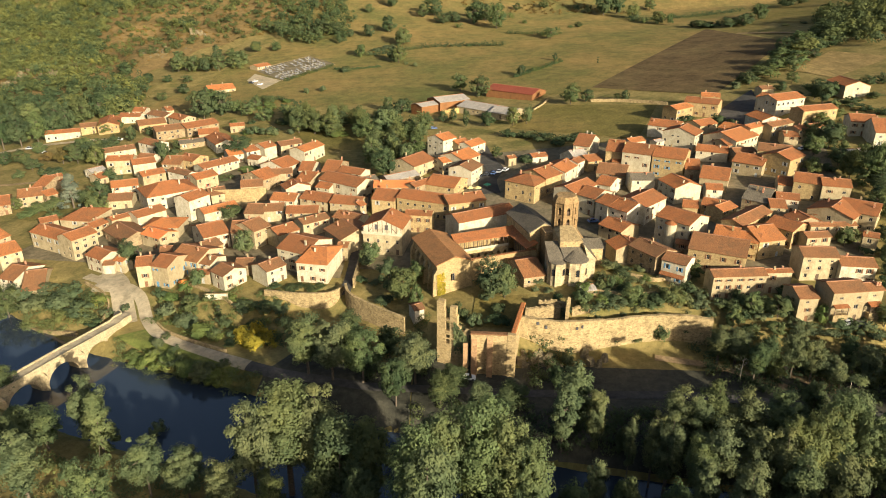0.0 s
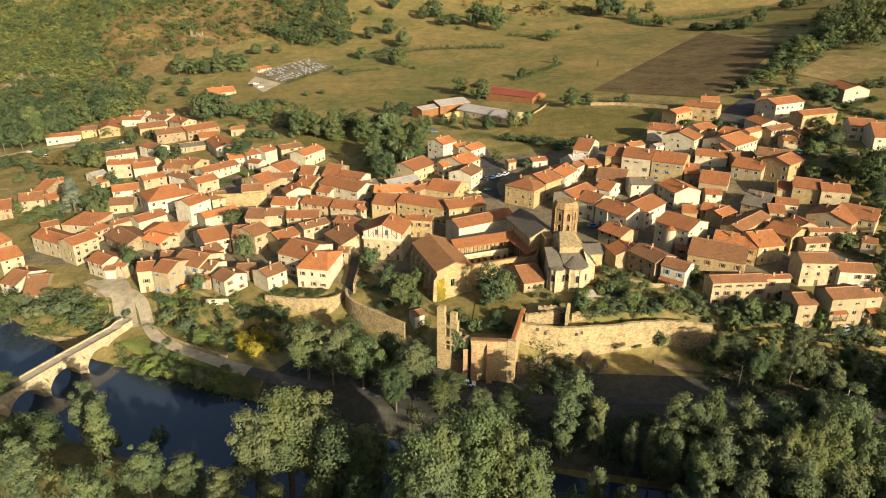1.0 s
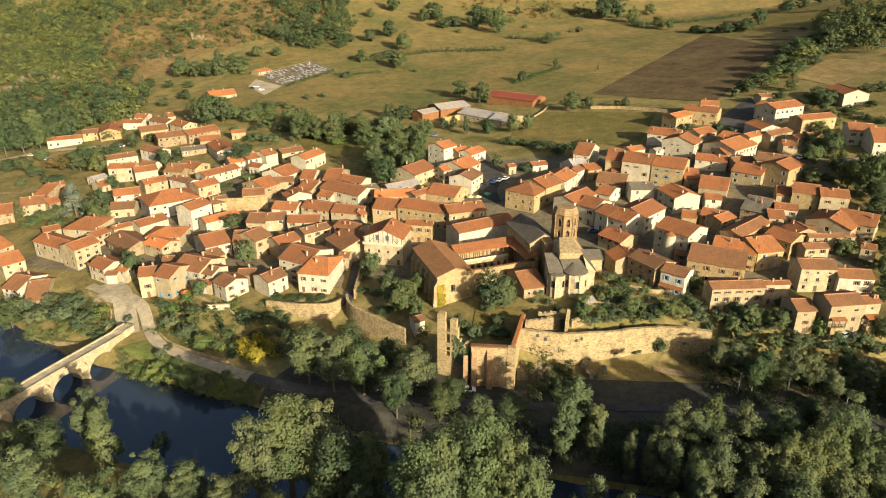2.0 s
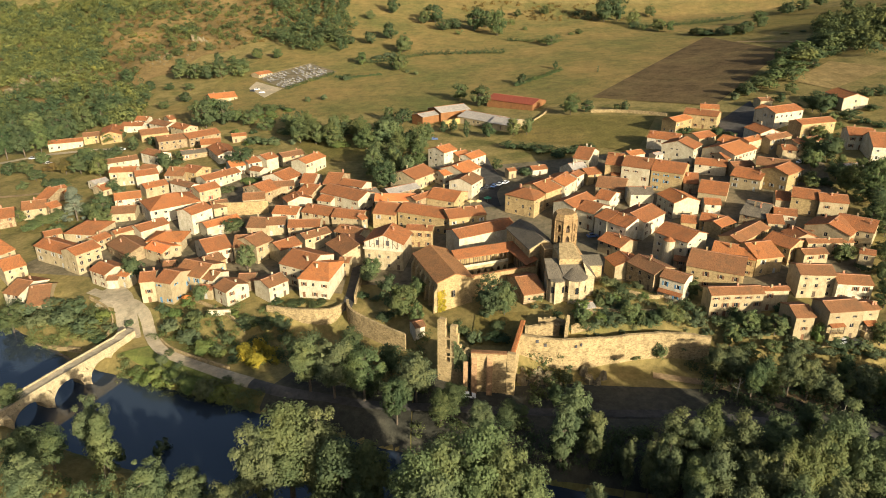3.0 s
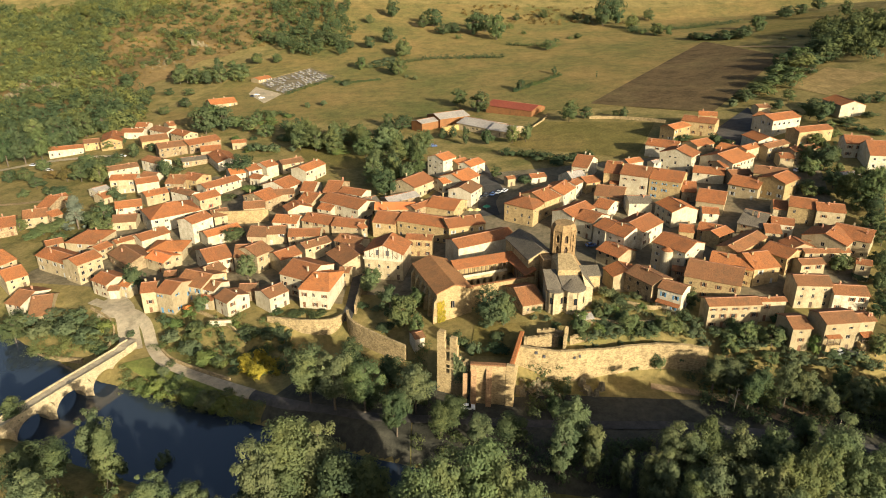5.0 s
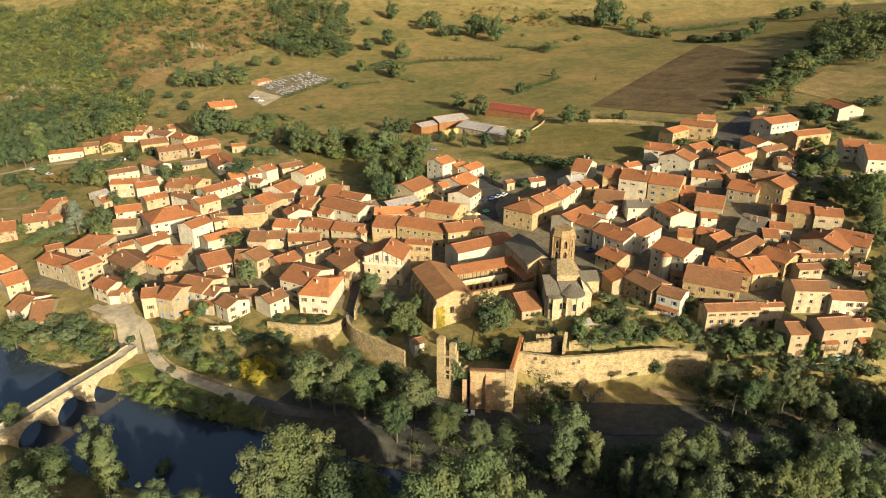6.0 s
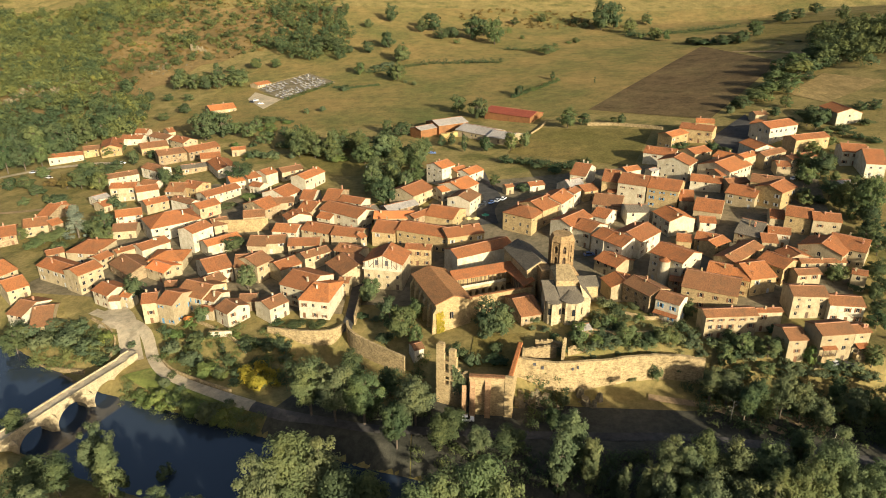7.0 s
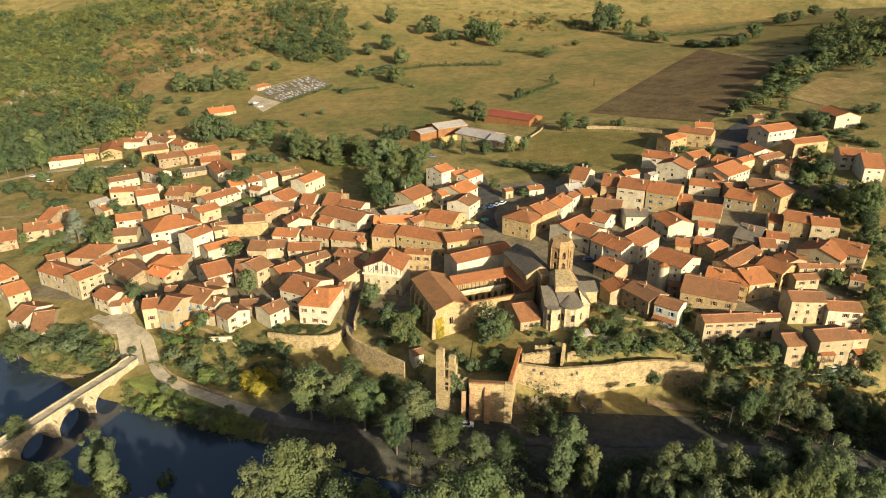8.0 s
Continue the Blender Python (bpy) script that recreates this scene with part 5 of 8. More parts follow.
house(-101.5, 262.0, 11.4, 58, 10.3, 9.0, 8.6, "p", "white", "red", 0.34)
house(-90.4, 258.2, 11.7, 42, 14.4, 7.1, 4.6, "p", "white", "orange", 0.34, "grey", chimneys=0)
house(-58.9, 232.8, 11.7, 45, 9.0, 9.2, 5.4, "p", "cream", "red", 0.34, "grey")
house(-49.2, 240.7, 12.7, 39, 11.1, 6.7, 5.4, "p", "cream", "brown", 0.34, "brown", chimneys=2)
house(-33.3, 228.6, 12.1, -55, 13.0, 14.1, 6.2, "p", "cream", "brown", 0.34, chimneys=2)
house(-34.8, 242.3, 13.2, -30, 10.7, 8.2, 5.4, "p", "cream", "brown", 0.34, "brown", chimneys=2)
house(-34.3, 218.2, 11.7, -7, 3.5, 4.7, 5.4, "p", "cream", "brown", 0.34)
house(-21.7, 260.0, 14.9, -15, 9.4, 13.7, 6.2, "p", "ochre", "red", 0.34, "grey", chimneys=2)
house(-5.7, 253.8, 15.4, -23, 21.9, 11.1, 7.0, "p", "ochre", "red", 0.34)
house(7.7, 250.1, 16.2, 20, 15.2, 10.6, 7.0, "p", "ochre", "red", 0.34, "grey", chimneys=2)
house(-20.1, 273.0, 16.0, 0, 16.7, 9.1, 5.4, "p", "cream", "bright", 0.34, chimneys=2)
house(-7.1, 273.6, 17.1, 46, 17.6, 5.4, 5.4, "p", "stone", "red", 0.34, "brown", chimneys=2)
house(-13.7, 300.6, 18.2, 53, 15.3, 14.4, 5.5, "p", "cream", "red", 0.34)
house(-0.3, 322.7, 20.2, 47, 9.2, 10.4, 8.7, "p", "white", "orange", 0.34, chimneys=2)
house(13.8, 320.2, 21.1, 50, 11.1, 8.5, 5.5, "p", "white", "orange", 0.34, "grey")
house(8.0, 323.1, 20.9, 38, 7.6, 8.5, 5.4, "p", "cream", "orange", 0.34)
house(8.0, 303.4, 19.8, 52, 12.8, 13.6, 5.5, "p", "white", "orange", 0.34)
house(2.1, 301.6, 19.3, 35, 10.0, 7.8, 4.6, "p", "white", "orange", 0.34, "brown", chimneys=2)
house(-18.8, 286.2, 17.0, 35, 15.5, 7.8, 3.8, "p", "stone", "pale", 0.34, "brown", chimneys=0)
house(1.8, 273.2, 17.0, -25, 12.7, 14.0, 5.4, "p", "ochre", "red", 0.34)
house(10.0, 285.6, 18.9, 62, 11.1, 10.9, 6.4, "p", "white", "brown", 0.34, "grey")
house(34.2, 263.6, 18.5, -36, 13.3, 12.2, 7.8, "p", "ochre", "red", 0.34, chimneys=2, hip=5.8)
house(41.2, 271.0, 20.1, 45, 12.7, 13.4, 7.0, "p", "ochre", "red", 0.34, "brown")
house(49.4, 277.9, 21.2, 57, 14.1, 11.0, 6.3, "p", "white", "orange", 0.34, "grey", chimneys=2)
house(57.0, 283.5, 22.2, 53, 6.5, 5.5, 6.3, "p", "white", "red", 0.34)
house(65.6, 304.2, 23.5, -28, 7.3, 16.1, 7.8, "p", "white", "red", 0.42, "brown", chimneys=2)
house(58.9, 294.4, 23.1, -154, 7.6, 12.3, 4.0, "p", "white", "pale", 0.52, "brown", chimneys=2)
house(30.9, 301.0, 21.3, 23, 3.9, 3.8, 3.8, "p", "cream", "red", 0.34)
house(43.4, 303.4, 22.3, 19, 7.5, 5.8, 3.0, "p", "white", "red", 0.34)
house(76.3, 292.6, 23.6, -21, 6.5, 16.9, 8.6, "p", "ochre", "red", 0.34, "brown")
house(84.5, 283.9, 23.8, -28, 11.8, 14.5, 9.4, "p", "white", "red", 0.34, "brown")
house(96.1, 278.2, 24.3, -28, 12.8, 14.9, 8.6, "p", "ochre", "red", 0.34, "blue", chimneys=2)
house(87.5, 306.0, 26.3, 25, 8.3, 6.3, 5.4, "p", "white", "orange", 0.34, "brown")
house(71.6, 276.0, 22.1, -21, 11.7, 14.1, 4.6, "p", "stone", "brown", 0.34, "brown", chimneys=0)
house(64.2, 289.8, 23.1, 25, 7.3, 9.0, 4.6, "p", "ochre", "red", 0.34)
house(66.6, 261.7, 20.7, -37, 6.3, 11.3, 5.4, "p", "white", "red", 0.34, chimneys=0)
house(51.9, 254.2, 19.6, 45, 15.2, 9.5, 7.0, "p", "white", "red", 0.34, "brown", chimneys=0)
house(58.1, 247.6, 18.9, -46, 8.0, 11.7, 7.0, "p", "white", "red", 0.34, "brown", chimneys=0)
house(63.1, 239.6, 18.6, -55, 5.9, 11.3, 7.0, "p", "white", "red", 0.34)
house(67.9, 234.6, 18.4, -52, 8.0, 12.2, 7.0, "p", "white", "red", 0.34)
house(74.0, 240.3, 20.0, 45, 15.1, 12.1, 6.2, "p", "white", "red", 0.34, "brown")
house(62.3, 224.4, 17.3, -52, 9.7, 10.0, 4.6, "p", "cream", "red", 0.34, chimneys=2)
house(59.8, 205.3, 17.3, -76, 7.3, 10.2, 5.4, "p", "cream", "orange", 0.34)
house(66.5, 198.3, 17.8, -59, 11.3, 9.2, 6.4, "p", "stone", "brown", 0.34, chimneys=2)
house(81.4, 216.6, 17.8, -49, 12.5, 12.4, 10.2, "p", "white", "red", 0.34, "grey", chimneys=0)
house(72.2, 190.3, 17.2, -39, 7.5, 7.2, 7.0, "p", "white", "brown", 0.34, "blue", chimneys=0)
house(92.0, 253.0, 22.1, -75, 11.8, 11.2, 6.2, "p", "white", "orange", 0.34, "brown")
house(79.6, 263.4, 22.1, 0, 9.2, 9.5, 5.4, "p", "white", "grey", 0.34)
house(109.0, 261.6, 23.9, -26, 10.4, 15.9, 5.4, "p", "cream", "red", 0.34, "brown", chimneys=2)
house(104.0, 250.0, 23.0, -11, 5.9, 7.1, 4.6, "p", "white", "red", 0.34, "grey", chimneys=0)
house(99.8, 236.7, 21.2, -29, 7.6, 8.4, 4.6, "p", "ochre", "red", 0.34, "grey")
house(91.8, 238.8, 20.8, -17, 5.2, 8.1, 3.8, "p", "ochre", "red", 0.34, "brown")
house(100.9, 232.4, 21.3, 36, 8.9, 6.8, 4.6, "p", "ochre", "orange", 0.34, "brown")
house(89.0, 201.5, 17.2, -27, 16.9, 15.8, 7.0, "p", "ochre", "brown", 0.34, "brown")
house(94.0, 208.7, 17.9, -28, 7.2, 10.5, 7.8, "p", "ochre", "orange", 0.34, "grey")
house(127.2, 271.8, 26.6, -38, 11.7, 13.4, 5.4, "p", "cream", "red", 0.34, "grey", chimneys=2)
house(138.1, 276.6, 28.4, -26, 12.5, 10.7, 7.0, "p", "ochre", "brown", 0.34)
house(137.8, 268.0, 28.2, 40, 12.6, 11.4, 7.0, "p", "ochre", "red", 0.34, "grey", chimneys=0)
house(137.3, 245.6, 25.2, -28, 9.0, 11.7, 7.0, "p", "ochre", "red", 0.34, chimneys=0)
house(144.3, 239.9, 25.4, -18, 9.5, 9.5, 7.0, "p", "cream", "red", 0.34, "brown", chimneys=2)
house(118.3, 240.7, 22.7, -39, 8.7, 15.5, 4.6, "p", "stone", "grey", 0.42, "brown", chimneys=2)
house(130.9, 250.1, 25.2, -20, 5.0, 10.4, 4.6, "p", "cream", "red", 0.34, chimneys=0)
house(125.5, 235.6, 23.3, -21, 7.5, 7.0, 5.4, "p", "white", "red", 0.34, "brown", chimneys=0)
house(120.2, 232.6, 22.4, -11, 5.4, 9.4, 4.6, "p", "cream", "red", 0.34, "brown")
house(144.7, 222.4, 23.0, -38, 12.0, 13.7, 6.2, "p", "cream", "red", 0.34, chimneys=2)
house(134.9, 220.3, 22.7, 45, 11.0, 14.3, 6.2, "p", "cream", "red", 0.34, chimneys=2)
house(105.2, 220.9, 20.4, 41, 21.0, 7.6, 6.2, "p", "ochre", "brown", 0.34)
house(123.2, 218.5, 21.2, -81, 7.2, 9.0, 5.4, "p", "cream", "red", 0.34, "brown")
house(116.2, 214.1, 19.9, -54, 9.5, 10.7, 6.2, "p", "ochre", "red", 0.34, "brown")
house(104.9, 210.0, 18.6, 13, 9.6, 14.5, 6.2, "p", "ochre", "orange", 0.34, "grey")
house(100.5, 207.3, 18.2, -34, 7.6, 9.0, 6.2, "p", "ochre", "orange", 0.34, "brown")
house(130.1, 212.7, 21.3, 2, 15.7, 3.5, 5.4, "p", "cream", "brown", 0.34, "brown")
house(122.1, 207.1, 19.9, 6, 8.2, 5.0, 5.4, "p", "cream", "brown", 0.34, "brown", chimneys=0)
house(137.9, 203.3, 20.6, -28, 4.3, 4.4, 6.1, "p", "cream", "red", 0.34)
house(115.4, 193.2, 17.4, -4, 10.6, 8.6, 7.8, "p", "cream", "brown", 0.34, chimneys=2)
house(125.6, 189.5, 17.5, -8, 10.1, 7.9, 6.1, "p", "white", "brown", 0.34, "brown")
house(87.3, 183.4, 15.2, 4, 16.1, 5.8, 7.7, "p", "cream", "brown", 0.34, "brown")
house(100.2, 184.7, 15.9, 3, 7.8, 2.8, 6.9, "p", "cream", "red", 0.34, "brown", chimneys=2)
house(101.4, 172.3, 14.5, 3, 5.4, 8.8, 7.6, "p", "cream", "brown", 0.34, "brown", chimneys=0)
house(111.2, 170.2, 15.6, 7, 10.1, 8.0, 9.3, "p", "cream", "brown", 0.34, chimneys=0)
house(118.8, 170.0, 16.3, 7, 4.6, 5.6, 8.6, "p", "cream", "brown", 0.34, "brown", chimneys=2)
house(168.6, 341.1, 37.4, 26, 19.8, 11.2, 7.0, "p", "white", "red", 0.34, "grey", chimneys=0)
house(165.8, 344.4, 36.5, -60, 11.8, 9.7, 7.0, "p", "white", "orange", 0.34)
house(173.6, 371.7, 39.6, 11, 7.3, 6.1, 3.8, "p", "cream", "brown", 0.34, chimneys=2)
house(173.9, 319.0, 36.5, 19, 20.2, 7.9, 7.0, "p", "ochre", "red", 0.34, "grey")
house(208.4, 355.2, 42.7, -89, 17.7, 12.7, 6.2, "p", "white", "orange", 0.34, chimneys=0)
house(186.1, 301.5, 36.0, -16, 10.2, 12.9, 6.2, "p", "white", "red", 0.34, "brown")
house(187.1, 288.6, 34.8, -12, 7.9, 16.4, 6.3, "p", "white", "red", 0.52, "grey")
house(151.2, 318.9, 33.1, -79, 13.0, 10.7, 6.2, "p", "white", "orange", 0.34)
house(128.1, 298.0, 29.7, 39, 18.5, 15.6, 6.2, "p", "white", "orange", 0.34)
house(124.5, 292.2, 28.8, 23, 8.5, 9.2, 5.4, "p", "cream", "red", 0.34, "brown", chimneys=2)
house(139.7, 304.9, 31.5, 36, 11.4, 5.9, 7.0, "p", "cream", "orange", 0.34, "grey")
house(152.8, 308.7, 33.3, 33, 16.5, 6.0, 5.4, "p", "cream", "brown", 0.34, "grey")
house(153.0, 296.5, 32.0, -8, 5.9, 7.8, 4.6, "p", "cream", "red", 0.34, "brown")
house(162.0, 300.5, 33.6, 25, 16.0, 6.1, 5.4, "p", "cream", "red", 0.34)
house(108.0, 325.9, 29.0, -30, 14.7, 11.6, 5.4, "p", "white", "red", 0.34, "brown", chimneys=2)
house(119.9, 347.2, 32.0, 38, 14.0, 8.3, 6.3, "p", "ochre", "orange", 0.34, "grey", chimneys=0)
house(133.9, 351.4, 33.3, -32, 16.6, 10.2, 7.0, "p", "ochre", "red", 0.34, "brown", chimneys=2)
house(140.4, 359.9, 34.7, -17, 9.0, 7.7, 7.0, "p", "ochre", "orange", 0.34)
house(108.6, 303.8, 28.2, 52, 10.5, 14.6, 8.1, "p", "white", "red", 0.34)
house(123.7, 323.5, 31.0, 31, 12.0, 9.3, 4.6, "p", "cream", "red", 0.34, "brown", chimneys=0)
house(117.0, 288.7, 27.4, -22, 12.8, 9.5, 4.6, "p", "white", "red", 0.34)
house(127.1, 298.4, 28.9, -50, 7.9, 12.4, 5.4, "p", "cream", "red", 0.34, "brown", chimneys=2)
house(133.3, 309.2, 30.5, -49, 8.8, 10.4, 6.2, "p", "cream", "orange", 0.34)
house(103.4, 274.3, 24.7, -14, 5.7, 14.1, 4.6, "p", "stone", "red", 0.34, "brown")
house(127.5, 283.5, 28.3, 9, 9.7, 6.6, 4.6, "p", "stone", "brown", 0.34)
house(-8.6, 238.2, 14.4, -9, 9.8, 5.3, 7.0, "p", "ochre", "red", 0.34, "brown", chimneys=2)
house(14.0, 233.3, 15.3, 29, 24.3, 9.6, 7.8, "p", "white", "red", 0.34, chimneys=0, windows=False)
house(26.1, 195.7, 15.9, 17, 7.1, 15.0, 3.1, "p", "stone", "brown", 0.34, chimneys=0)
house(169.2, 274.6, 32.1, 13, 10.5, 4.3, 3.0, "p", "cream", "pale", 0.34, chimneys=0)
house(-118.8, 390.7, 15.4, 18, 8.0, 5.7, 3.8, "p", "cream", "red", 0.34, chimneys=0)
house(-130.5, 325.2, 12.1, -5, 9.2, 13.4, 4.6, "p", "stone", "brown", 0.34, "grey", chimneys=2)
house(-122.5, 325.6, 12.6, -26, 9.9, 10.2, 5.4, "p", "ochre", "red", 0.34, "brown")
house(-160.8, 498.1, 18.2, 33, 18.6, 14.7, 3.0, "p", "cream", "orange", 0.34, "grey", chimneys=2)
house(-169.2, 320.7, 10.1, 53, 7.2, 7.0, 3.1, "p", "white", "pale", 0.34, chimneys=0)
house(-103.6, 339.2, 14.4, 39, 4.4, 6.1, 4.6, "p", "cream", "red", 0.34, "brown", chimneys=0)
house(-33.1, 255.3, 14.4, 46, 3.0, 5.1, 4.6, "p", "cream", "red", 0.34, "grey", chimneys=2)
house(98.7, 304.5, 27.3, 33, 8.2, 3.9, 4.6, "p", "white", "pale", 0.34, chimneys=0)
house(75.9, 285.6, 23.5, -20, 4.3, 7.6, 4.6, "p", "stone", "red", 0.34, chimneys=2)
house(132.7, 221.9, 22.2, -33, 6.1, 8.8, 5.4, "p", "cream", "red", 0.34)
house(-49.3, 277.9, 14.6, -24, 6.6, 7.3, 4.6, "p", "white", "red", 0.34, chimneys=0)
house(119.1, 237.5, 23.0, -33, 3.8, 6.6, 3.8, "p", "stone", "brown", 0.34, "grey")
house(-98.3, 223.5, 9.5, 12, 4.1, 5.2, 3.8, "p", "cream", "brown", 0.34, chimneys=2)
house(79.5, 207.9, 17.6, -23, 4.2, 4.2, 4.6, "p", "stone", "brown", 0.34, "brown", chimneys=0)
house(45.7, 428.9, 28.6, -35, 32.4, 17.2, 3.6, "p", "timber", "barn", 0.25, name="barn", windows=False, chimneys=0, label="long red-roofed farm barn with open timber front")
house(-8.5, 406.6, 23.4, 41, 18.0, 9.9, 4.7, "p", "timber", "pale", 0.25, name="shed", windows=False, chimneys=0, label="open farm shed with grey sheet roof")
house(3.5, 415.6, 24.7, 31, 20.8, 15.5, 4.6, "p", "timber", "pale", 0.25, name="shed", windows=False, chimneys=0, label="farm shed with grey sheet roof and straw")
house(23.0, 397.1, 25.4, -41, 23.7, 17.1, 3.0, "p", "cream", "pale", 0.25, name="shed", windows=True, chimneys=0, label="long low farm building with pale grey roof")
house(36.4, 382.3, 25.9, -33, 14.5, 16.7, 3.0, "p", "cream", "pale", 0.25, name="shed", windows=True, chimneys=0, label="low farm building with pale sheet roof")
house(-146.7, 563.1, 25.1, 54, 13.9, 9.2, 2.4, "p", "cream", "orange", 0.30, "grey")
house(42.9, 182.8, 15.7, 14, 4.4, 4.5, 2.5, "p", "stone", "pale", 0.30, name="shed", windows=False, chimneys=0, label="small garden shed with a pale sheet roof")
house(-7.8, 179.9, 9.3, 25, 3.1, 4.5, 4.0, "p", "white", "brown", 0.30, "grey", name="shed", windows=False, chimneys=0, label="small white garden outhouse with tiled roof")

# ---- trees and bushes ----
tree("far_broad", -34.6, 555.7, 13.7, 10.6)
tree("far_broad", -67.5, 581.7, 10.5, 7.9)
tree("far_dark", -66.9, 651.5, 11.6, 10.5)
tree("far_dark", -49.6, 666.1, 15.1, 14.2)
tree("far_broad", -35.5, 617.1, 12.0, 11.6)
tree("far_dark", -8.0, 723.7, 18.6, 17.2)
tree("far_dark", -19.3, 719.7, 12.8, 11.4)
tree("far_dark", 0.5, 695.5, 11.1, 12.9)
tree("far_dark", 11.6, 699.5, 11.2, 13.0)
tree("far_dark", 30.5, 691.4, 22.4, 16.5)
tree("far_broad", 51.0, 671.7, 24.6, 16.1)
tree("far_dark", 42.3, 706.3, 17.1, 15.0)
tree("far_dark", 77.4, 752.3, 7.8, 7.9)
tree("far_dark", 107.1, 763.1, 9.8, 10.1)
tree("far_broad", 94.2, 619.3, 9.9, 11.6)
tree("far_dark", 127.7, 668.3, 5.3, 7.1)
tree("far_broad", -74.3, 732.9, 9.4, 8.7)
tree("far_dark", 54.8, 483.6, 8.0, 6.0)
tree("far_dark", 84.5, 527.4, 6.1, 3.6)
tree("cypress", 111.7, 504.1, 4.7, 1.4)
tree("far_broad", 11.5, 450.4, 12.0, 10.6)
tree("far_dark", 22.8, 432.6, 13.7, 11.4)
tree("far_dark", -52.4, 752.6, 18.2, 11.9)
tree("bush", -74.8, 534.5, 3.4, 5.8)
tree("bush", -93.8, 475.6, 4.2, 3.3)
tree("bush", -83.1, 478.1, 4.5, 4.6)
tree("bush", -21.5, 539.9, 3.2, 4.4)
tree("bush", -28.5, 548.7, 2.5, 3.7)
tree("far_dark", 163.5, 729.6, 29.4, 21.1)
tree("far_dark", 177.9, 736.8, 27.4, 17.5)
tree("far_broad", 186.7, 706.1, 14.2, 13.1)
tree("far_broad", 199.8, 664.1, 11.7, 12.3)
tree("far_broad", 206.6, 650.7, 10.6, 6.9)
tree("far_broad", 216.9, 755.7, 12.1, 11.9)
tree("dark_bush", 227.9, 611.4, 4.6, 12.2)
tree("far_dark", 239.7, 599.0, 8.5, 12.7)
tree("far_dark", 250.8, 594.1, 9.5, 12.6)
tree("far_dark", 282.4, 640.0, 11.3, 11.8)
tree("far_dark", 331.4, 699.5, 8.9, 12.9)
tree("far_broad", 200.3, 418.3, 8.1, 12.5)
tree("far_broad", 214.7, 425.4, 9.4, 15.0)
tree("far_dark", 239.2, 455.2, 9.7, 13.5)
tree("far_broad", 267.4, 490.9, 10.4, 14.4)
tree("light", 186.2, 410.6, 5.9, 7.9)
tree("bush", 171.8, 398.7, 4.1, 7.7)
tree("bush", 165.4, 389.5, 4.7, 5.4)
tree("far_broad", 195.2, 420.9, 5.5, 9.2)
tree("grove", 73.9, 395.5, 11.9, 10.4)
tree("far_dark", 83.5, 398.6, 7.3, 6.7)
tree("far_dark", 104.1, 391.4, 6.6, 4.9)
tree("far_dark", 100.6, 394.1, 4.6, 3.8)
tree("far_dark", -229.2, 539.6, 7.6, 7.4)
tree("far_dark", -211.9, 535.0, 5.7, 6.6)
tree("far_broad", -195.4, 532.4, 6.0, 8.8)
tree("far_dark", -189.0, 500.0, 7.0, 6.9)
tree("far_broad", -197.4, 483.5, 5.9, 8.1)
tree("far_dark", -214.0, 484.0, 7.3, 6.1)
tree("far_broad", -216.9, 573.6, 14.2, 11.7)
tree("far_broad", -202.1, 567.3, 13.1, 10.8)
tree("far_dark", -189.8, 560.1, 11.6, 9.2)
tree("far_dark", -187.8, 585.5, 13.6, 7.9)
tree("far_broad", -163.3, 562.6, 14.6, 15.3)
tree("far_broad", -182.3, 605.1, 6.9, 7.4)
tree("far_broad", -162.7, 615.4, 8.5, 8.3)
tree("far_dark", -145.4, 615.5, 7.0, 7.5)
tree("far_dark", -149.1, 424.6, 18.7, 14.2)
tree("far_dark", -139.4, 429.6, 16.0, 12.0)
tree("far_broad", -268.7, 591.6, 9.7, 9.7)
tree("grove", -80.5, 377.6, 14.8, 11.8)
tree("grove", -62.1, 385.3, 12.3, 8.0)
tree("far_dark", -98.6, 423.6, 6.4, 5.9)
tree("light", -30.5, 359.5, 16.8, 13.1)
tree("grove", -12.3, 344.9, 14.9, 9.0)
tree("grove", -33.0, 309.4, 15.0, 9.0)
tree("grove_dark", -26.0, 295.3, 15.2, 10.3)
tree("light", -16.4, 307.4, 11.6, 7.0)
tree("far_broad", -33.0, 413.5, 9.3, 6.3)
tree("far_dark", -24.2, 405.2, 9.4, 10.4)
tree("far_dark", 0.3, 380.7, 6.5, 4.8)
tree("far_dark", 5.8, 381.6, 7.2, 4.8)
tree("far_dark", 12.7, 366.6, 10.4, 3.6)
tree("far_dark", 24.8, 364.4, 8.0, 7.2)
tree("far_broad", 37.8, 363.1, 10.6, 7.2)
tree("far_broad", 45.1, 362.9, 10.0, 6.1)
tree("dark_bush", 33.6, 342.7, 3.6, 6.8)
tree("dark_bush", 41.9, 339.5, 3.4, 8.7)
tree("dark_bush", 49.5, 332.5, 3.7, 9.4)
tree("dark_bush", 56.7, 324.8, 4.1, 10.2)
tree("dark_bush", 65.1, 325.8, 3.7, 9.3)
tree("dark_bush", 72.4, 331.5, 3.0, 5.7)
tree("dark", 25.1, 310.7, 6.0, 4.5)
tree("dark_bush", 37.9, 302.6, 3.6, 6.5)
tree("dark_bush", 122.7, 339.5, 3.5, 6.2)
tree("light_bush", 118.9, 340.2, 2.2, 4.3)
tree("grove_dark", 190.2, 351.2, 11.7, 10.2)
tree("far_dark", 199.4, 351.9, 7.6, 6.8)
tree("broad", 168.6, 289.4, 7.3, 8.3)
tree("broad", 156.3, 280.0, 9.2, 8.0)
tree("broad", 169.3, 281.4, 4.9, 4.0)
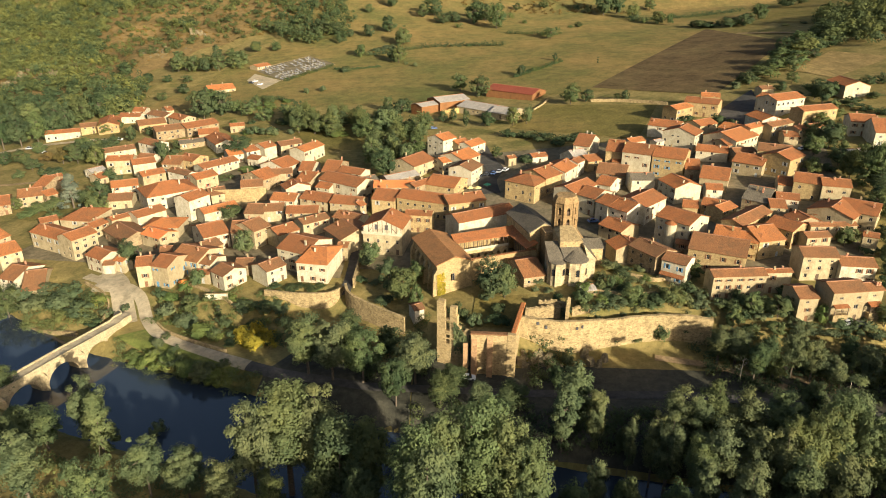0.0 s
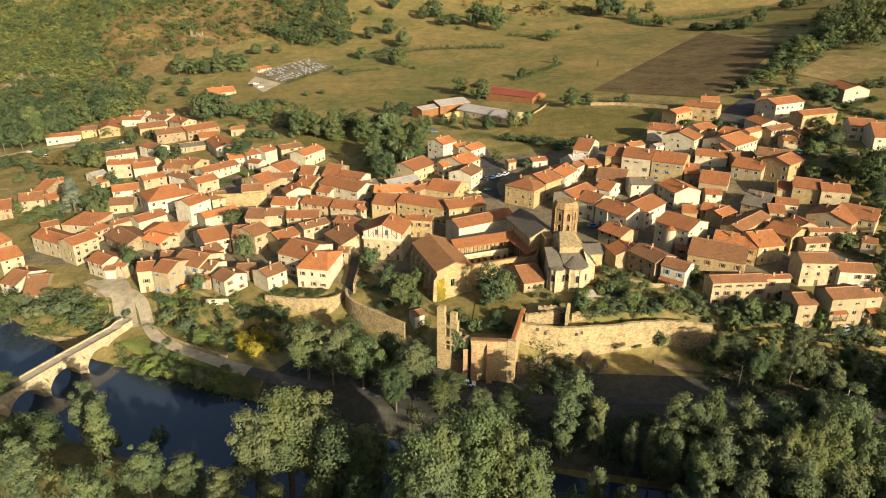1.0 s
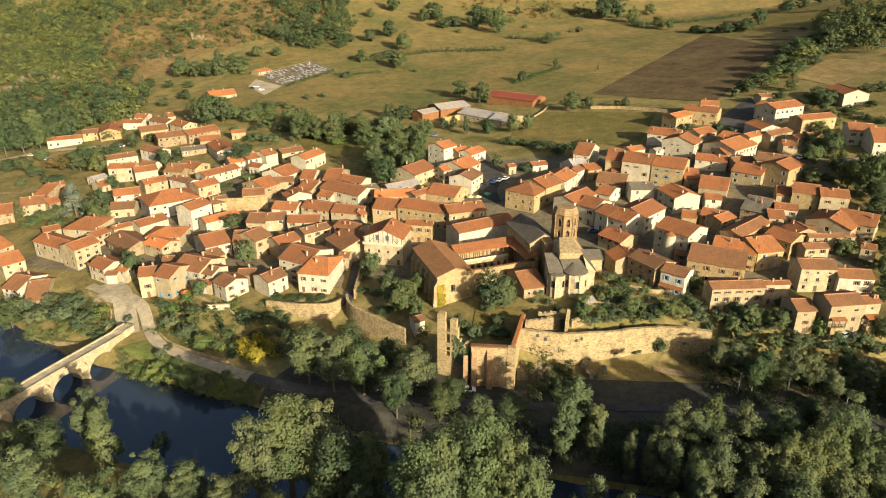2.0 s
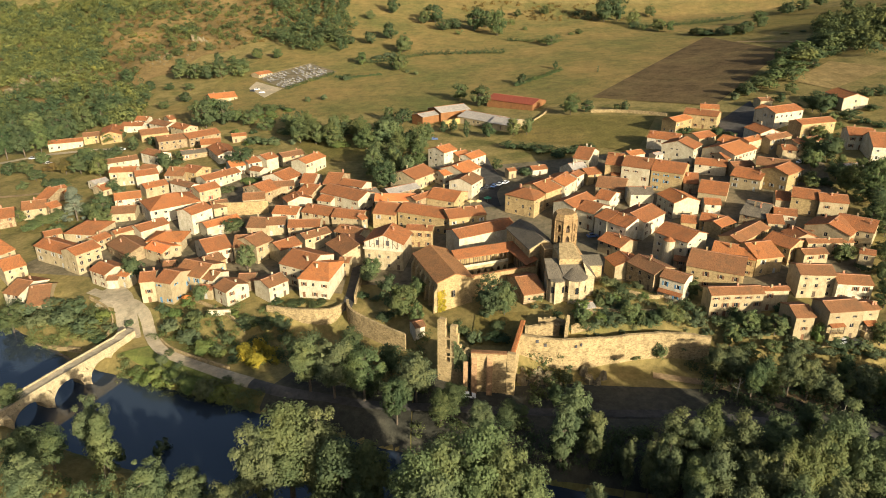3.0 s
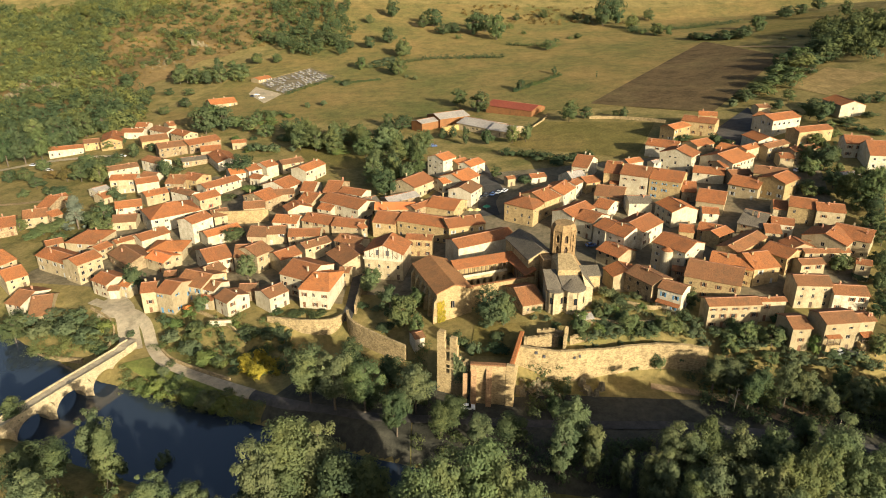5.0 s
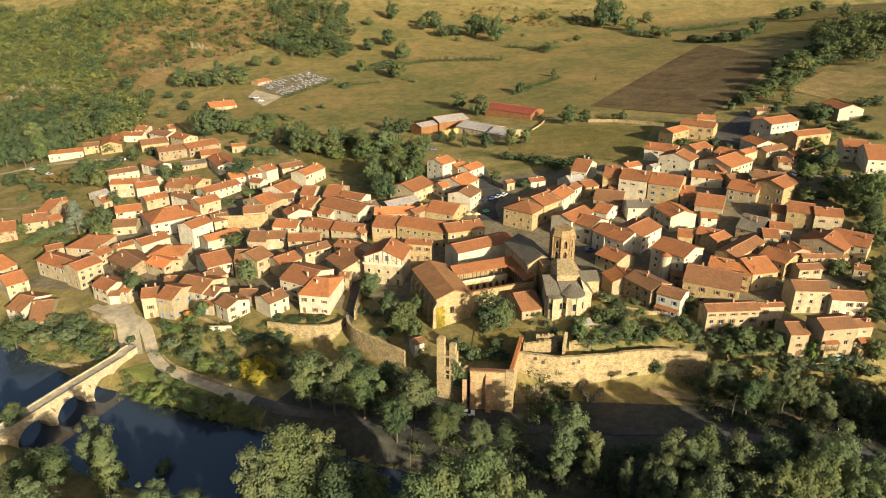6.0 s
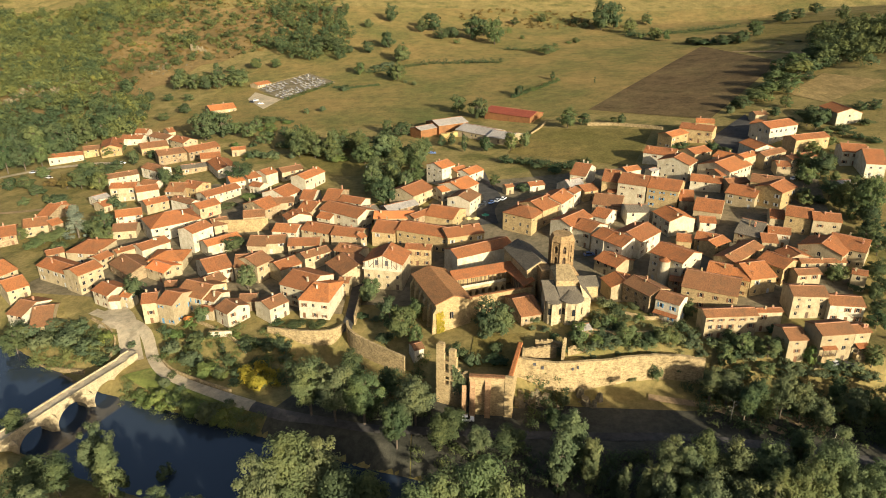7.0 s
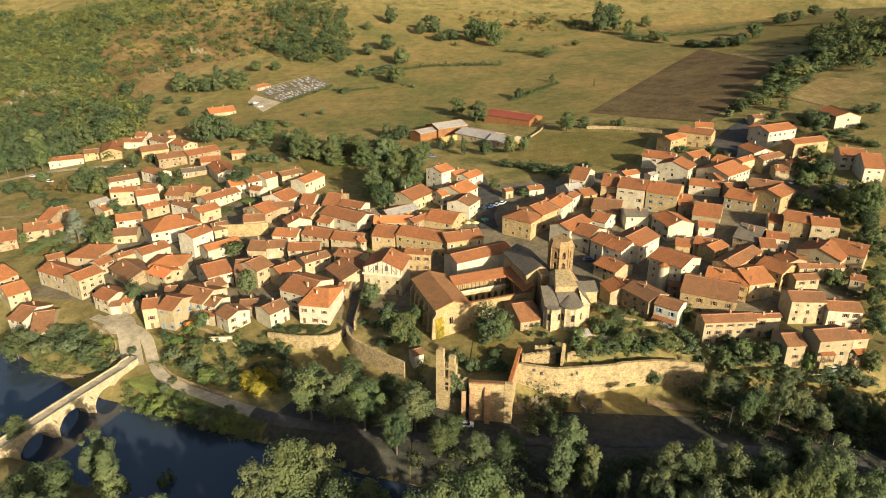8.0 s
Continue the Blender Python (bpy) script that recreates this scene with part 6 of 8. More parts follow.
tree("broad", 159.2, 256.7, 10.5, 7.5)
tree("dark", 167.8, 256.7, 11.4, 8.2)
tree("broad", 175.8, 262.6, 9.9, 5.7)
tree("broad", 158.8, 246.4, 7.4, 6.5)
tree("broad", 132.2, 206.5, 7.3, 6.3)
tree("dark_bush", 137.4, 202.4, 2.0, 6.2)
tree("dark", 139.1, 195.0, 6.9, 4.2)
tree("dry", -198.1, 345.2, 9.0, 8.0)
tree("far_dark", -185.4, 347.1, 10.8, 9.0)
tree("far_broad", -190.1, 368.7, 6.1, 7.9)
tree("dark_bush", -198.3, 328.2, 3.4, 6.7)
tree("dark_bush", -210.9, 340.8, 3.6, 6.9)
tree("broad", -207.5, 321.3, 4.9, 5.6)
tree("far_dark", -185.2, 367.2, 6.2, 6.3)
tree("far_dark", -177.5, 382.1, 9.3, 6.0)
tree("far_dark", -197.3, 413.3, 5.6, 4.7)
tree("conifer", -158.5, 276.7, 14.9, 12.2)
tree("broad", -171.3, 271.9, 4.9, 8.1)
tree("broad", -166.4, 275.8, 5.5, 9.0)
tree("broad", -143.6, 263.9, 9.8, 5.9)
tree("dark", -152.9, 276.8, 8.5, 6.6)
tree("dark", -148.9, 281.8, 10.2, 7.5)
tree("dark", -109.5, 217.4, 10.2, 6.4)
tree("light", -70.4, 223.0, 9.8, 6.8)
tree("dark", -84.5, 256.4, 6.2, 8.0)
tree("grove_dark", -102.9, 336.2, 13.2, 13.0)
tree("dark", -143.5, 340.9, 10.3, 6.4)
tree("dark_bush", -141.1, 349.9, 3.1, 7.0)
tree("grove_dark", 15.2, 184.6, 13.6, 9.8)
tree("broad", 18.8, 184.0, 10.9, 6.4)
tree("broad", -12.7, 188.6, 10.7, 8.9)
tree("dark", -17.0, 194.0, 11.3, 7.3)
tree("broad", -8.0, 184.3, 7.6, 4.4)
tree("light", -25.9, 210.2, 6.8, 5.5)
tree("dark_bush", -36.4, 215.5, 2.6, 2.7)
tree("dark_bush", 4.7, 176.0, 4.8, 5.1)
tree("bush", 8.9, 172.6, 4.3, 3.9)
tree("dark_bush", 15.8, 172.9, 2.6, 6.1)
tree("light_bush", 41.9, 181.5, 3.8, 5.7)
tree("bush", 48.2, 187.7, 2.8, 4.1)
tree("bush", 52.4, 194.9, 3.4, 5.4)
tree("bush", 51.3, 177.1, 2.6, 6.8)
tree("dark_bush", 56.8, 177.5, 2.7, 6.2)
tree("dark_bush", 61.9, 177.8, 3.2, 7.3)
tree("broad", 68.2, 177.4, 6.3, 5.6)
tree("bush", 74.7, 176.5, 2.8, 5.1)
tree("dark_bush", 74.0, 183.5, 3.1, 4.0)
tree("bush", 57.6, 187.0, 1.4, 4.7)
tree("bush", 60.3, 180.4, 1.6, 5.1)
tree("dark", -79.1, 188.7, 6.4, 5.4)
tree("bush", -79.0, 182.7, 4.0, 7.6)
tree("light_bush", -71.7, 177.0, 4.6, 6.9)
tree("bush", -86.4, 188.0, 5.0, 6.0)
tree("dark_bush", -66.8, 182.5, 3.8, 4.1)
tree("yellow", -55.0, 171.2, 3.9, 6.7)
tree("yellow", -51.4, 172.3, 3.5, 5.0)
tree("cypress", -69.4, 186.8, 4.1, 1.5)
tree("dark_bush", -90.7, 195.2, 3.7, 3.7)
tree("light", -80.6, 201.7, 6.8, 4.4)
tree("light_bush", -84.5, 200.5, 2.6, 4.4)
tree("bush", -132.1, 195.6, 5.0, 7.5)
tree("bush", -122.9, 193.5, 5.6, 8.0)
tree("bush", -113.6, 189.4, 4.4, 7.8)
tree("light_bush", -111.0, 195.7, 3.1, 5.6)
tree("bush", -122.9, 201.1, 5.0, 8.2)
tree("bush", -132.4, 205.1, 3.4, 7.1)
tree("grove_dark", -142.5, 197.1, 12.2, 8.2)
tree("dark_bush", -107.0, 183.9, 1.7, 4.7)
tree("bush", -116.9, 221.6, 1.3, 2.1)
tree("bush", -82.8, 169.1, 3.1, 3.3)
tree("bush", -75.7, 165.6, 3.4, 5.5)
tree("light_bush", -69.9, 162.7, 3.6, 5.9)
tree("bush", -65.2, 160.8, 3.8, 4.8)
tree("bush", -61.1, 162.1, 2.3, 3.8)
tree("bush", -79.7, 167.5, 2.3, 3.9)
tree("light_bush", -86.7, 169.0, 2.0, 3.9)
tree("bush", -101.0, 192.2, 2.1, 2.8)
tree("dark_bush", 87.1, 179.0, 3.7, 4.0)
tree("bush", 82.0, 177.7, 2.1, 3.4)
tree("bush", 93.3, 176.1, 3.1, 5.0)
tree("bush", 34.6, 162.9, 3.3, 3.8)
tree("dark_bush", -48.8, 198.3, 1.2, 6.2)
tree("dark_bush", -41.4, 198.4, 1.2, 6.2)
tree("dark_bush", -54.9, 200.2, 1.3, 3.8)
tree("river_dark", -114.9, 150.0, 13.4, 6.5)
tree("river_light", -67.3, 100.0, 18.9, 8.7)
tree("river", -61.2, 111.0, 16.4, 8.6)
tree("river", -39.6, 113.0, 24.8, 11.1)
tree("lofty_light", -33.3, 117.0, 32.2, 13.6)
tree("lofty", -26.2, 116.0, 31.1, 9.1)
tree("lofty_dark", -20.8, 110.0, 29.1, 10.4)
tree("lofty_dark", -14.9, 108.0, 30.1, 8.2)
tree("lofty_light", -5.3, 94.0, 34.0, 9.3)
tree("lofty_light", 0.6, 99.0, 37.1, 9.7)
tree("lofty_light", 7.5, 98.0, 40.4, 11.5)
tree("lofty_light", 12.3, 95.0, 36.6, 8.8)
tree("lofty", -2.2, 88.0, 32.6, 8.5)
tree("lofty_light", 15.5, 92.0, 32.6, 7.1)
tree("river_dark", 2.3, 146.0, 10.4, 8.7)
tree("river_dark", 17.0, 140.0, 9.3, 7.9)
tree("poplar", 31.1, 132.0, 20.0, 6.3)
tree("spire", -77.6, 125.0, 16.0, 8.6)
tree("river", -84.8, 134.0, 19.6, 8.6)
tree("river_dark", -90.6, 126.0, 12.3, 9.0)
tree("river_dark", -93.3, 121.0, 15.0, 10.1)
tree("bush", -71.1, 138.0, 4.7, 4.0)
tree("river_light", -36.3, 156.0, 20.2, 11.6)
tree("river", -29.2, 153.0, 19.8, 11.4)
tree("river_light", -21.1, 152.0, 18.3, 10.8)
tree("river", -7.2, 152.0, 16.1, 10.9)
tree("river_dark", -0.6, 143.0, 9.9, 6.8)
tree("river", 9.0, 140.0, 9.3, 6.7)
tree("river_dark", -24.4, 158.0, 10.6, 8.0)
tree("river_dark", -11.8, 143.0, 14.3, 7.9)
tree("river_dark", 29.8, 150.0, 8.1, 5.0)
tree("bush", -51.1, 189.8, 3.3, 6.0)
tree("dark_bush", -61.2, 188.1, 2.8, 6.6)
tree("dark_bush", -56.4, 190.0, 1.7, 4.8)
tree("bush", -62.0, 176.8, 2.7, 4.0)
tree("dark_bush", -68.0, 176.6, 3.1, 4.0)
tree("light_bush", -86.7, 194.3, 2.6, 4.3)
tree("bush", -79.8, 193.0, 2.1, 4.9)
tree("dark_bush", -74.3, 193.0, 2.2, 4.3)
tree("bush", -82.5, 176.7, 1.2, 3.4)
tree("bush", -141.4, 202.7, 5.4, 8.3)
tree("dark_bush", -139.2, 206.0, 3.2, 6.5)
tree("bush", -106.1, 189.6, 2.2, 4.2)
tree("dark_bush", -26.9, 201.0, 2.0, 3.8)
tree("bush", -22.0, 198.9, 1.6, 3.7)
tree("dark_bush", -18.4, 188.0, 1.9, 5.9)
tree("bush", 39.5, 187.8, 1.7, 4.7)
tree("bush", 44.8, 183.6, 1.9, 5.2)
tree("dark_bush", 55.9, 191.6, 2.2, 5.9)
tree("bush", 62.3, 195.1, 1.8, 4.2)
tree("bush", 49.5, 181.5, 1.6, 5.1)
tree("bush", 64.4, 179.6, 2.2, 5.1)
tree("light_bush", 55.8, 178.6, 1.6, 4.5)
tree("dark_bush", 41.0, 175.8, 2.3, 4.5)
tree("bush", 32.1, 184.3, 1.3, 2.9)
tree("bush", 29.3, 189.4, 1.8, 4.1)
tree("far_broad", 209.6, 432.8, 10.0, 15.2)
tree("far_broad", 232.1, 452.5, 10.4, 17.0)
tree("far_dark", 258.1, 484.4, 11.1, 18.1)
tree("far_broad", 187.4, 407.2, 6.9, 13.3)
tree("far_dark", 174.9, 395.0, 7.7, 9.8)
tree("dark", -189.9, 344.0, 10.8, 8.9)
tree("broad", -176.9, 338.5, 10.6, 8.8)
tree("far_broad", -200.9, 373.2, 6.7, 9.6)
tree("far_dark", -184.2, 374.6, 6.2, 7.5)
tree("far_broad", -202.0, 403.2, 6.8, 6.9)
tree("dark", -190.0, 321.1, 5.9, 8.4)
tree("dry", -208.1, 349.5, 5.9, 7.1)
tree("broad", -184.7, 277.6, 5.6, 8.2)
tree("broad", -172.8, 267.2, 4.3, 8.0)
tree("dark", -158.1, 311.6, 6.6, 5.5)
tree("broad", -147.7, 261.6, 5.5, 6.3)
tree("far_dark", -170.5, 392.9, 5.2, 6.7)
tree("far_broad", -142.7, 361.5, 4.7, 7.2)
tree("bush", -150.4, 326.1, 2.1, 4.7)
tree("bush", -120.7, 314.2, 2.3, 6.4)
tree("bush", -101.3, 304.8, 2.0, 8.9)
tree("light_bush", -93.3, 315.0, 2.5, 10.0)
tree("bush", -77.8, 293.2, 1.9, 4.3)
tree("light_bush", -164.1, 403.4, 2.4, 8.0)
tree("bush", -218.8, 453.1, 2.9, 6.3)
tree("far_broad", -121.7, 424.7, 9.2, 9.5)
tree("far_broad", -107.5, 409.7, 8.0, 10.3)
tree("light", -121.2, 443.6, 7.4, 7.4)
tree("bush", -97.0, 378.9, 4.3, 9.6)
tree("bush", -107.2, 381.1, 4.9, 9.7)
tree("far_broad", -131.2, 433.1, 8.7, 8.5)
tree("bush", -95.3, 400.3, 3.6, 7.9)
tree("far_broad", -114.7, 456.1, 5.0, 8.9)
tree("bush", -45.0, 370.8, 3.3, 7.3)
tree("light_bush", -56.8, 365.7, 3.6, 9.3)
tree("bush", -69.0, 383.3, 3.4, 7.6)
tree("lofty", 76.0, 161.0, 12.5, 5.6)
tree("lofty", 80.5, 160.0, 12.5, 6.2)
tree("lofty_dark", 82.1, 152.0, 12.8, 5.0)
tree("lofty_dark", 86.0, 154.0, 13.8, 5.1)
tree("river", 92.9, 154.0, 16.2, 7.1)
tree("river", 97.2, 152.0, 14.1, 6.5)
tree("river", 101.3, 149.0, 10.9, 6.4)
tree("river", 110.7, 151.0, 12.6, 7.1)
tree("lofty_dark", 108.3, 156.0, 12.7, 4.5)
tree("lofty", -82.3, 105.0, 20.4, 7.2)
tree("river", -52.6, 110.0, 14.3, 8.6)
tree("lofty", -43.4, 104.0, 15.8, 6.2)
tree("river_dark", -14.9, 165.0, 10.4, 7.0)
tree("river_dark", -27.2, 174.0, 10.3, 7.3)
tree("dark_bush", 63.4, 172.0, 4.6, 4.5)
tree("dark_bush", 70.1, 172.6, 1.8, 3.4)
tree("dark", 191.2, 344.3, 11.5, 9.6)
tree("grove_dark", 165.4, 285.8, 13.4, 9.8)
tree("broad", 162.9, 292.4, 10.1, 7.5)
tree("grove", 158.3, 254.7, 11.9, 7.4)
tree("grove", 162.6, 245.3, 18.0, 9.3)
tree("dark", 153.0, 228.4, 7.4, 6.1)
tree("broad", 188.9, 331.3, 6.0, 6.5)
tree("dark_bush", 151.4, 269.7, 3.6, 5.5)
tree("dark_bush", 156.9, 286.3, 3.5, 4.1)
tree("dark_bush", 154.2, 263.6, 2.8, 5.4)
tree("far_broad", 260.3, 472.9, 13.5, 13.9)
tree("far_broad", 277.1, 488.9, 10.8, 13.0)
tree("far_dark", 247.5, 457.9, 9.2, 13.5)
tree("far_dark", 261.6, 496.9, 7.0, 9.3)
tree("far_dark", 256.0, 604.6, 9.7, 11.2)
tree("far_dark", 247.5, 606.3, 6.7, 9.7)
tree("far_broad", 282.4, 639.8, 11.3, 11.0)
tree("far_dark", 222.4, 616.2, 6.8, 11.5)
tree("far_dark", 218.8, 625.8, 5.0, 6.7)
tree("far_dark", 327.9, 685.4, 12.1, 10.8)
tree("far_dark", 346.4, 697.6, 11.1, 12.8)
tree("far_dark", 378.5, 724.8, 10.4, 13.3)
tree("far_dark", 355.0, 634.5, 13.3, 10.0)
tree("bush", 282.6, 561.0, 1.7, 6.0)
tree("bush", 270.6, 563.1, 2.1, 6.0)
tree("broad", 55.7, 178.4, 6.2, 6.2)
tree("light", 66.6, 177.8, 5.9, 5.6)
tree("bush", 71.5, 177.6, 3.2, 4.5)
tree("light", 41.2, 177.3, 5.3, 4.5)
tree("light", 50.5, 183.6, 4.7, 3.5)
tree("dark", 63.9, 201.5, 2.3, 4.3)
tree("bush", 76.6, 180.5, 2.7, 4.0)
tree("dark", 77.3, 190.1, 6.3, 4.7)
tree("bush", 45.3, 175.9, 2.7, 3.9)
tree("dark_bush", 54.1, 183.3, 2.0, 4.6)
tree("far_dark", -167.3, 682.5, 13.2, 12.7)
tree("far_dark", -151.8, 673.2, 10.8, 12.6)
tree("far_dark", -112.9, 665.3, 13.8, 17.7)
tree("far_dark", -96.3, 659.6, 12.6, 15.8)
tree("far_dark", -85.3, 652.8, 7.3, 8.7)
tree("far_broad", -163.2, 617.9, 9.0, 10.0)
tree("far_broad", -144.0, 613.9, 9.0, 8.3)
tree("far_broad", -34.2, 621.4, 15.1, 13.3)
tree("far_broad", -68.1, 587.0, 9.7, 6.4)
tree("far_dark", -38.0, 560.4, 11.9, 10.6)
tree("bush", -55.0, 601.1, 2.9, 11.3)
tree("bush", -45.7, 607.3, 3.7, 11.4)
tree("dark_bush", -73.9, 538.4, 3.4, 7.4)
tree("far_broad", -178.8, 559.7, 12.8, 12.2)
tree("far_broad", -166.1, 564.4, 13.7, 15.3)
tree("far_broad", -212.0, 576.7, 12.1, 14.1)
tree("far_broad", -192.2, 566.4, 11.9, 13.9)
tree("far_broad", -222.1, 591.1, 14.6, 11.3)
tree("far_dark", -229.2, 539.9, 8.0, 8.2)
tree("far_dark", -186.1, 497.8, 7.4, 7.6)
tree("far_dark", -264.7, 582.0, 12.5, 11.1)
tree("far_dark", -227.2, 482.8, 10.5, 9.4)
tree("far_dark", -236.5, 472.7, 13.4, 11.8)
tree("far_dark", -214.0, 484.4, 8.1, 7.4)
tree("far_broad", -146.8, 438.3, 16.1, 14.7)
tree("broad", 88.1, 172.8, 7.3, 6.1)
tree("broad", 95.3, 170.5, 6.6, 7.1)
tree("broad", 92.2, 173.6, 5.0, 5.5)
tree("bush", 99.1, 167.3, 3.3, 5.4)
tree("light_bush", 106.1, 167.2, 5.7, 3.8)
tree("bush", 110.6, 165.5, 2.4, 6.4)
tree("bush", 116.4, 164.2, 2.8, 6.4)
tree("broad", 121.8, 164.3, 6.8, 5.3)
tree("bush", 102.5, 165.7, 3.0, 5.4)
tree("broad", 83.3, 171.1, 6.4, 5.0)
tree("broad", 81.9, 162.0, 7.6, 5.9)
tree("broad", 100.1, 154.4, 8.4, 6.7)
tree("broad", 108.1, 152.1, 8.3, 6.6)
tree("broad", 117.2, 154.5, 8.5, 6.2)
tree("broad", 87.8, 154.0, 7.8, 5.6)
tree("bush", 75.6, 171.5, 2.3, 4.5)
tree("broad", 162.4, 298.9, 7.7, 6.0)
tree("broad", 147.9, 262.6, 6.8, 6.9)
tree("dark", 160.5, 267.9, 7.9, 7.0)
tree("broad", 169.4, 265.6, 9.3, 6.9)
tree("broad", 156.7, 229.9, 8.3, 6.8)
tree("dark", 171.2, 254.7, 11.4, 7.4)
tree("broad", 173.4, 309.2, 7.9, 7.0)
tree("dark", 198.1, 330.5, 5.9, 8.3)
tree("dark_bush", 206.0, 317.8, 2.8, 6.2)
tree("far_dark", 223.6, 363.0, 5.3, 7.0)
tree("bush", 198.5, 338.9, 3.0, 6.6)
tree("far_broad", 195.0, 386.5, 7.0, 7.4)
tree("far_dark", 183.5, 373.7, 5.5, 6.2)
tree("far_dark", 183.3, 356.4, 4.7, 5.0)
tree("grove_dark", -251.9, 382.7, 20.1, 12.0)
tree("grove_dark", -242.7, 385.0, 20.9, 12.1)
tree("grove", -236.7, 392.0, 18.5, 11.1)
tree("grove_dark", -231.3, 399.7, 19.5, 11.3)
tree("far_dark", -231.3, 415.8, 18.8, 10.6)
tree("far_dark", -232.2, 438.5, 17.3, 11.1)
tree("far_dark", -268.7, 421.5, 18.1, 13.1)
tree("far_broad", -259.4, 427.6, 18.3, 13.2)
tree("far_dark", -249.9, 437.1, 16.4, 12.3)
tree("far_dark", -225.0, 446.8, 15.3, 10.0)
tree("far_broad", -223.0, 459.1, 13.3, 9.0)
tree("far_dark", -230.6, 349.0, 7.2, 7.1)
tree("far_dark", -221.6, 349.4, 7.8, 8.1)
tree("light_bush", 46.7, 177.8, 2.8, 3.4)
tree("light_bush", 53.2, 186.4, 1.9, 2.9)
tree("light_bush", 62.4, 188.3, 1.6, 2.9)
tree("light", 47.3, 182.8, 4.0, 2.9)
tree("bush", 36.0, 175.2, 1.8, 3.4)
tree("dark_bush", 34.2, 180.6, 1.9, 2.9)
tree("dark_bush", 29.4, 175.8, 1.8, 3.4)
tree("bush", 27.9, 185.0, 1.7, 2.3)
tree("dark_bush", 16.2, 177.7, 2.6, 4.5)
tree("bush", 13.5, 184.4, 2.8, 4.1)
tree("dark", 137.1, 321.5, 5.3, 6.4)
tree("dark", 135.0, 332.1, 5.0, 5.6)
tree("bush", 144.2, 311.7, 2.0, 3.5)
tree("light_bush", -83.8, 167.4, 4.9, 6.6)
tree("light_bush", -78.3, 166.2, 4.5, 6.6)
tree("light_bush", -72.5, 163.5, 4.5, 6.5)
tree("bush", -66.9, 160.9, 5.1, 6.4)
tree("light_bush", -62.8, 158.9, 4.7, 4.8)
tree("light_bush", -89.9, 170.2, 2.8, 5.6)
tree("bush", -83.5, 172.2, 2.4, 3.9)
tree("bush", -77.6, 169.3, 1.8, 3.3)
tree("light", -24.3, 213.9, 8.2, 5.9)
tree("light_bush", -28.8, 228.0, 3.1, 2.8)
tree("broad", -9.0, 198.3, 7.7, 6.2)
tree("grove", -33.6, 325.5, 11.5, 8.6)
tree("far_broad", -74.8, 381.0, 12.3, 6.4)
tree("far_broad", -84.5, 409.8, 10.1, 7.4)
tree("grove", -8.8, 359.9, 12.1, 8.0)
tree("grove", -74.4, 390.2, 10.6, 7.1)
tree("grove", -78.0, 392.2, 14.1, 7.6)
tree("grove", -23.8, 357.0, 12.1, 7.5)
tree("grove_dark", -32.9, 320.1, 12.4, 8.9)
tree("far_broad", -59.3, 366.3, 8.1, 9.1)
tree("broad", -24.4, 318.9, 12.7, 5.1)
tree("grove_dark", -84.8, 394.9, 15.1, 7.6)
tree("grove", -43.2, 366.1, 13.3, 7.2)
tree("light", -33.5, 327.3, 7.5, 9.1)
tree("light", -88.6, 395.2, 13.7, 6.2)
tree("light", -60.8, 376.1, 14.9, 6.3)
tree("light", -32.1, 320.5, 7.4, 8.5)
tree("light", -24.7, 307.4, 9.2, 5.3)
tree("grove", -57.5, 388.5, 11.6, 10.0)
tree("broad", -21.5, 312.8, 11.7, 5.0)
tree("far_broad", -75.5, 383.8, 9.9, 7.5)
tree("light", -24.7, 317.6, 7.6, 8.8)
tree("grove", -17.1, 349.0, 10.5, 9.6)
tree("grove", -46.6, 384.0, 11.1, 10.4)
tree("light_bush", -124.8, 406.1, 2.9, 5.7)
tree("light_bush", -102.9, 383.1, 2.8, 4.9)
tree("light_bush", -111.2, 381.5, 2.7, 4.9)
tree("light_bush", -110.0, 436.9, 3.0, 7.3)
tree("bush", -84.8, 377.0, 3.3, 4.3)
tree("bush", -125.5, 443.9, 2.2, 5.6)
tree("dark_bush", -114.2, 404.8, 2.4, 4.6)
tree("light_bush", -103.2, 452.8, 2.5, 6.3)
tree("dark_bush", -93.2, 398.2, 3.4, 6.2)
tree("light_bush", -114.2, 448.4, 2.8, 6.9)
tree("light_bush", -122.4, 428.7, 2.8, 4.8)
tree("light_bush", -107.6, 423.9, 3.1, 4.8)
tree("light_bush", -118.1, 440.7, 2.2, 4.9)
tree("light_bush", -140.7, 453.4, 3.2, 7.0)
tree("poplar", 27.7, 128.0, 20.1, 4.6)
tree("poplar", 34.9, 127.0, 18.7, 3.8)
tree("lofty", 41.4, 121.0, 19.9, 3.0)
tree("lofty", 45.9, 119.0, 22.4, 4.4)
tree("lofty", 51.6, 122.0, 23.9, 6.4)
tree("lofty", 55.3, 121.0, 23.1, 5.9)
tree("lofty", 48.2, 116.0, 23.9, 5.7)
tree("lofty", 57.8, 112.0, 26.7, 6.9)
tree("lofty", 63.3, 110.0, 26.7, 6.4)
tree("lofty", 68.0, 108.0, 26.6, 6.3)
tree("lofty_light", 75.3, 111.0, 30.3, 6.3)
tree("lofty_light", 80.8, 112.0, 32.9, 8.1)
tree("lofty_light", 84.4, 109.0, 31.0, 6.2)
tree("lofty", 30.5, 106.0, 21.6, 4.5)
tree("lofty", 75.6, 100.0, 28.4, 7.6)
tree("lofty", 68.4, 101.0, 27.2, 6.4)
tree("lofty", 57.4, 99.0, 27.4, 6.3)
tree("lofty", 50.9, 103.0, 24.6, 5.2)
tree("lofty_dark", 84.1, 128.0, 18.6, 5.1)
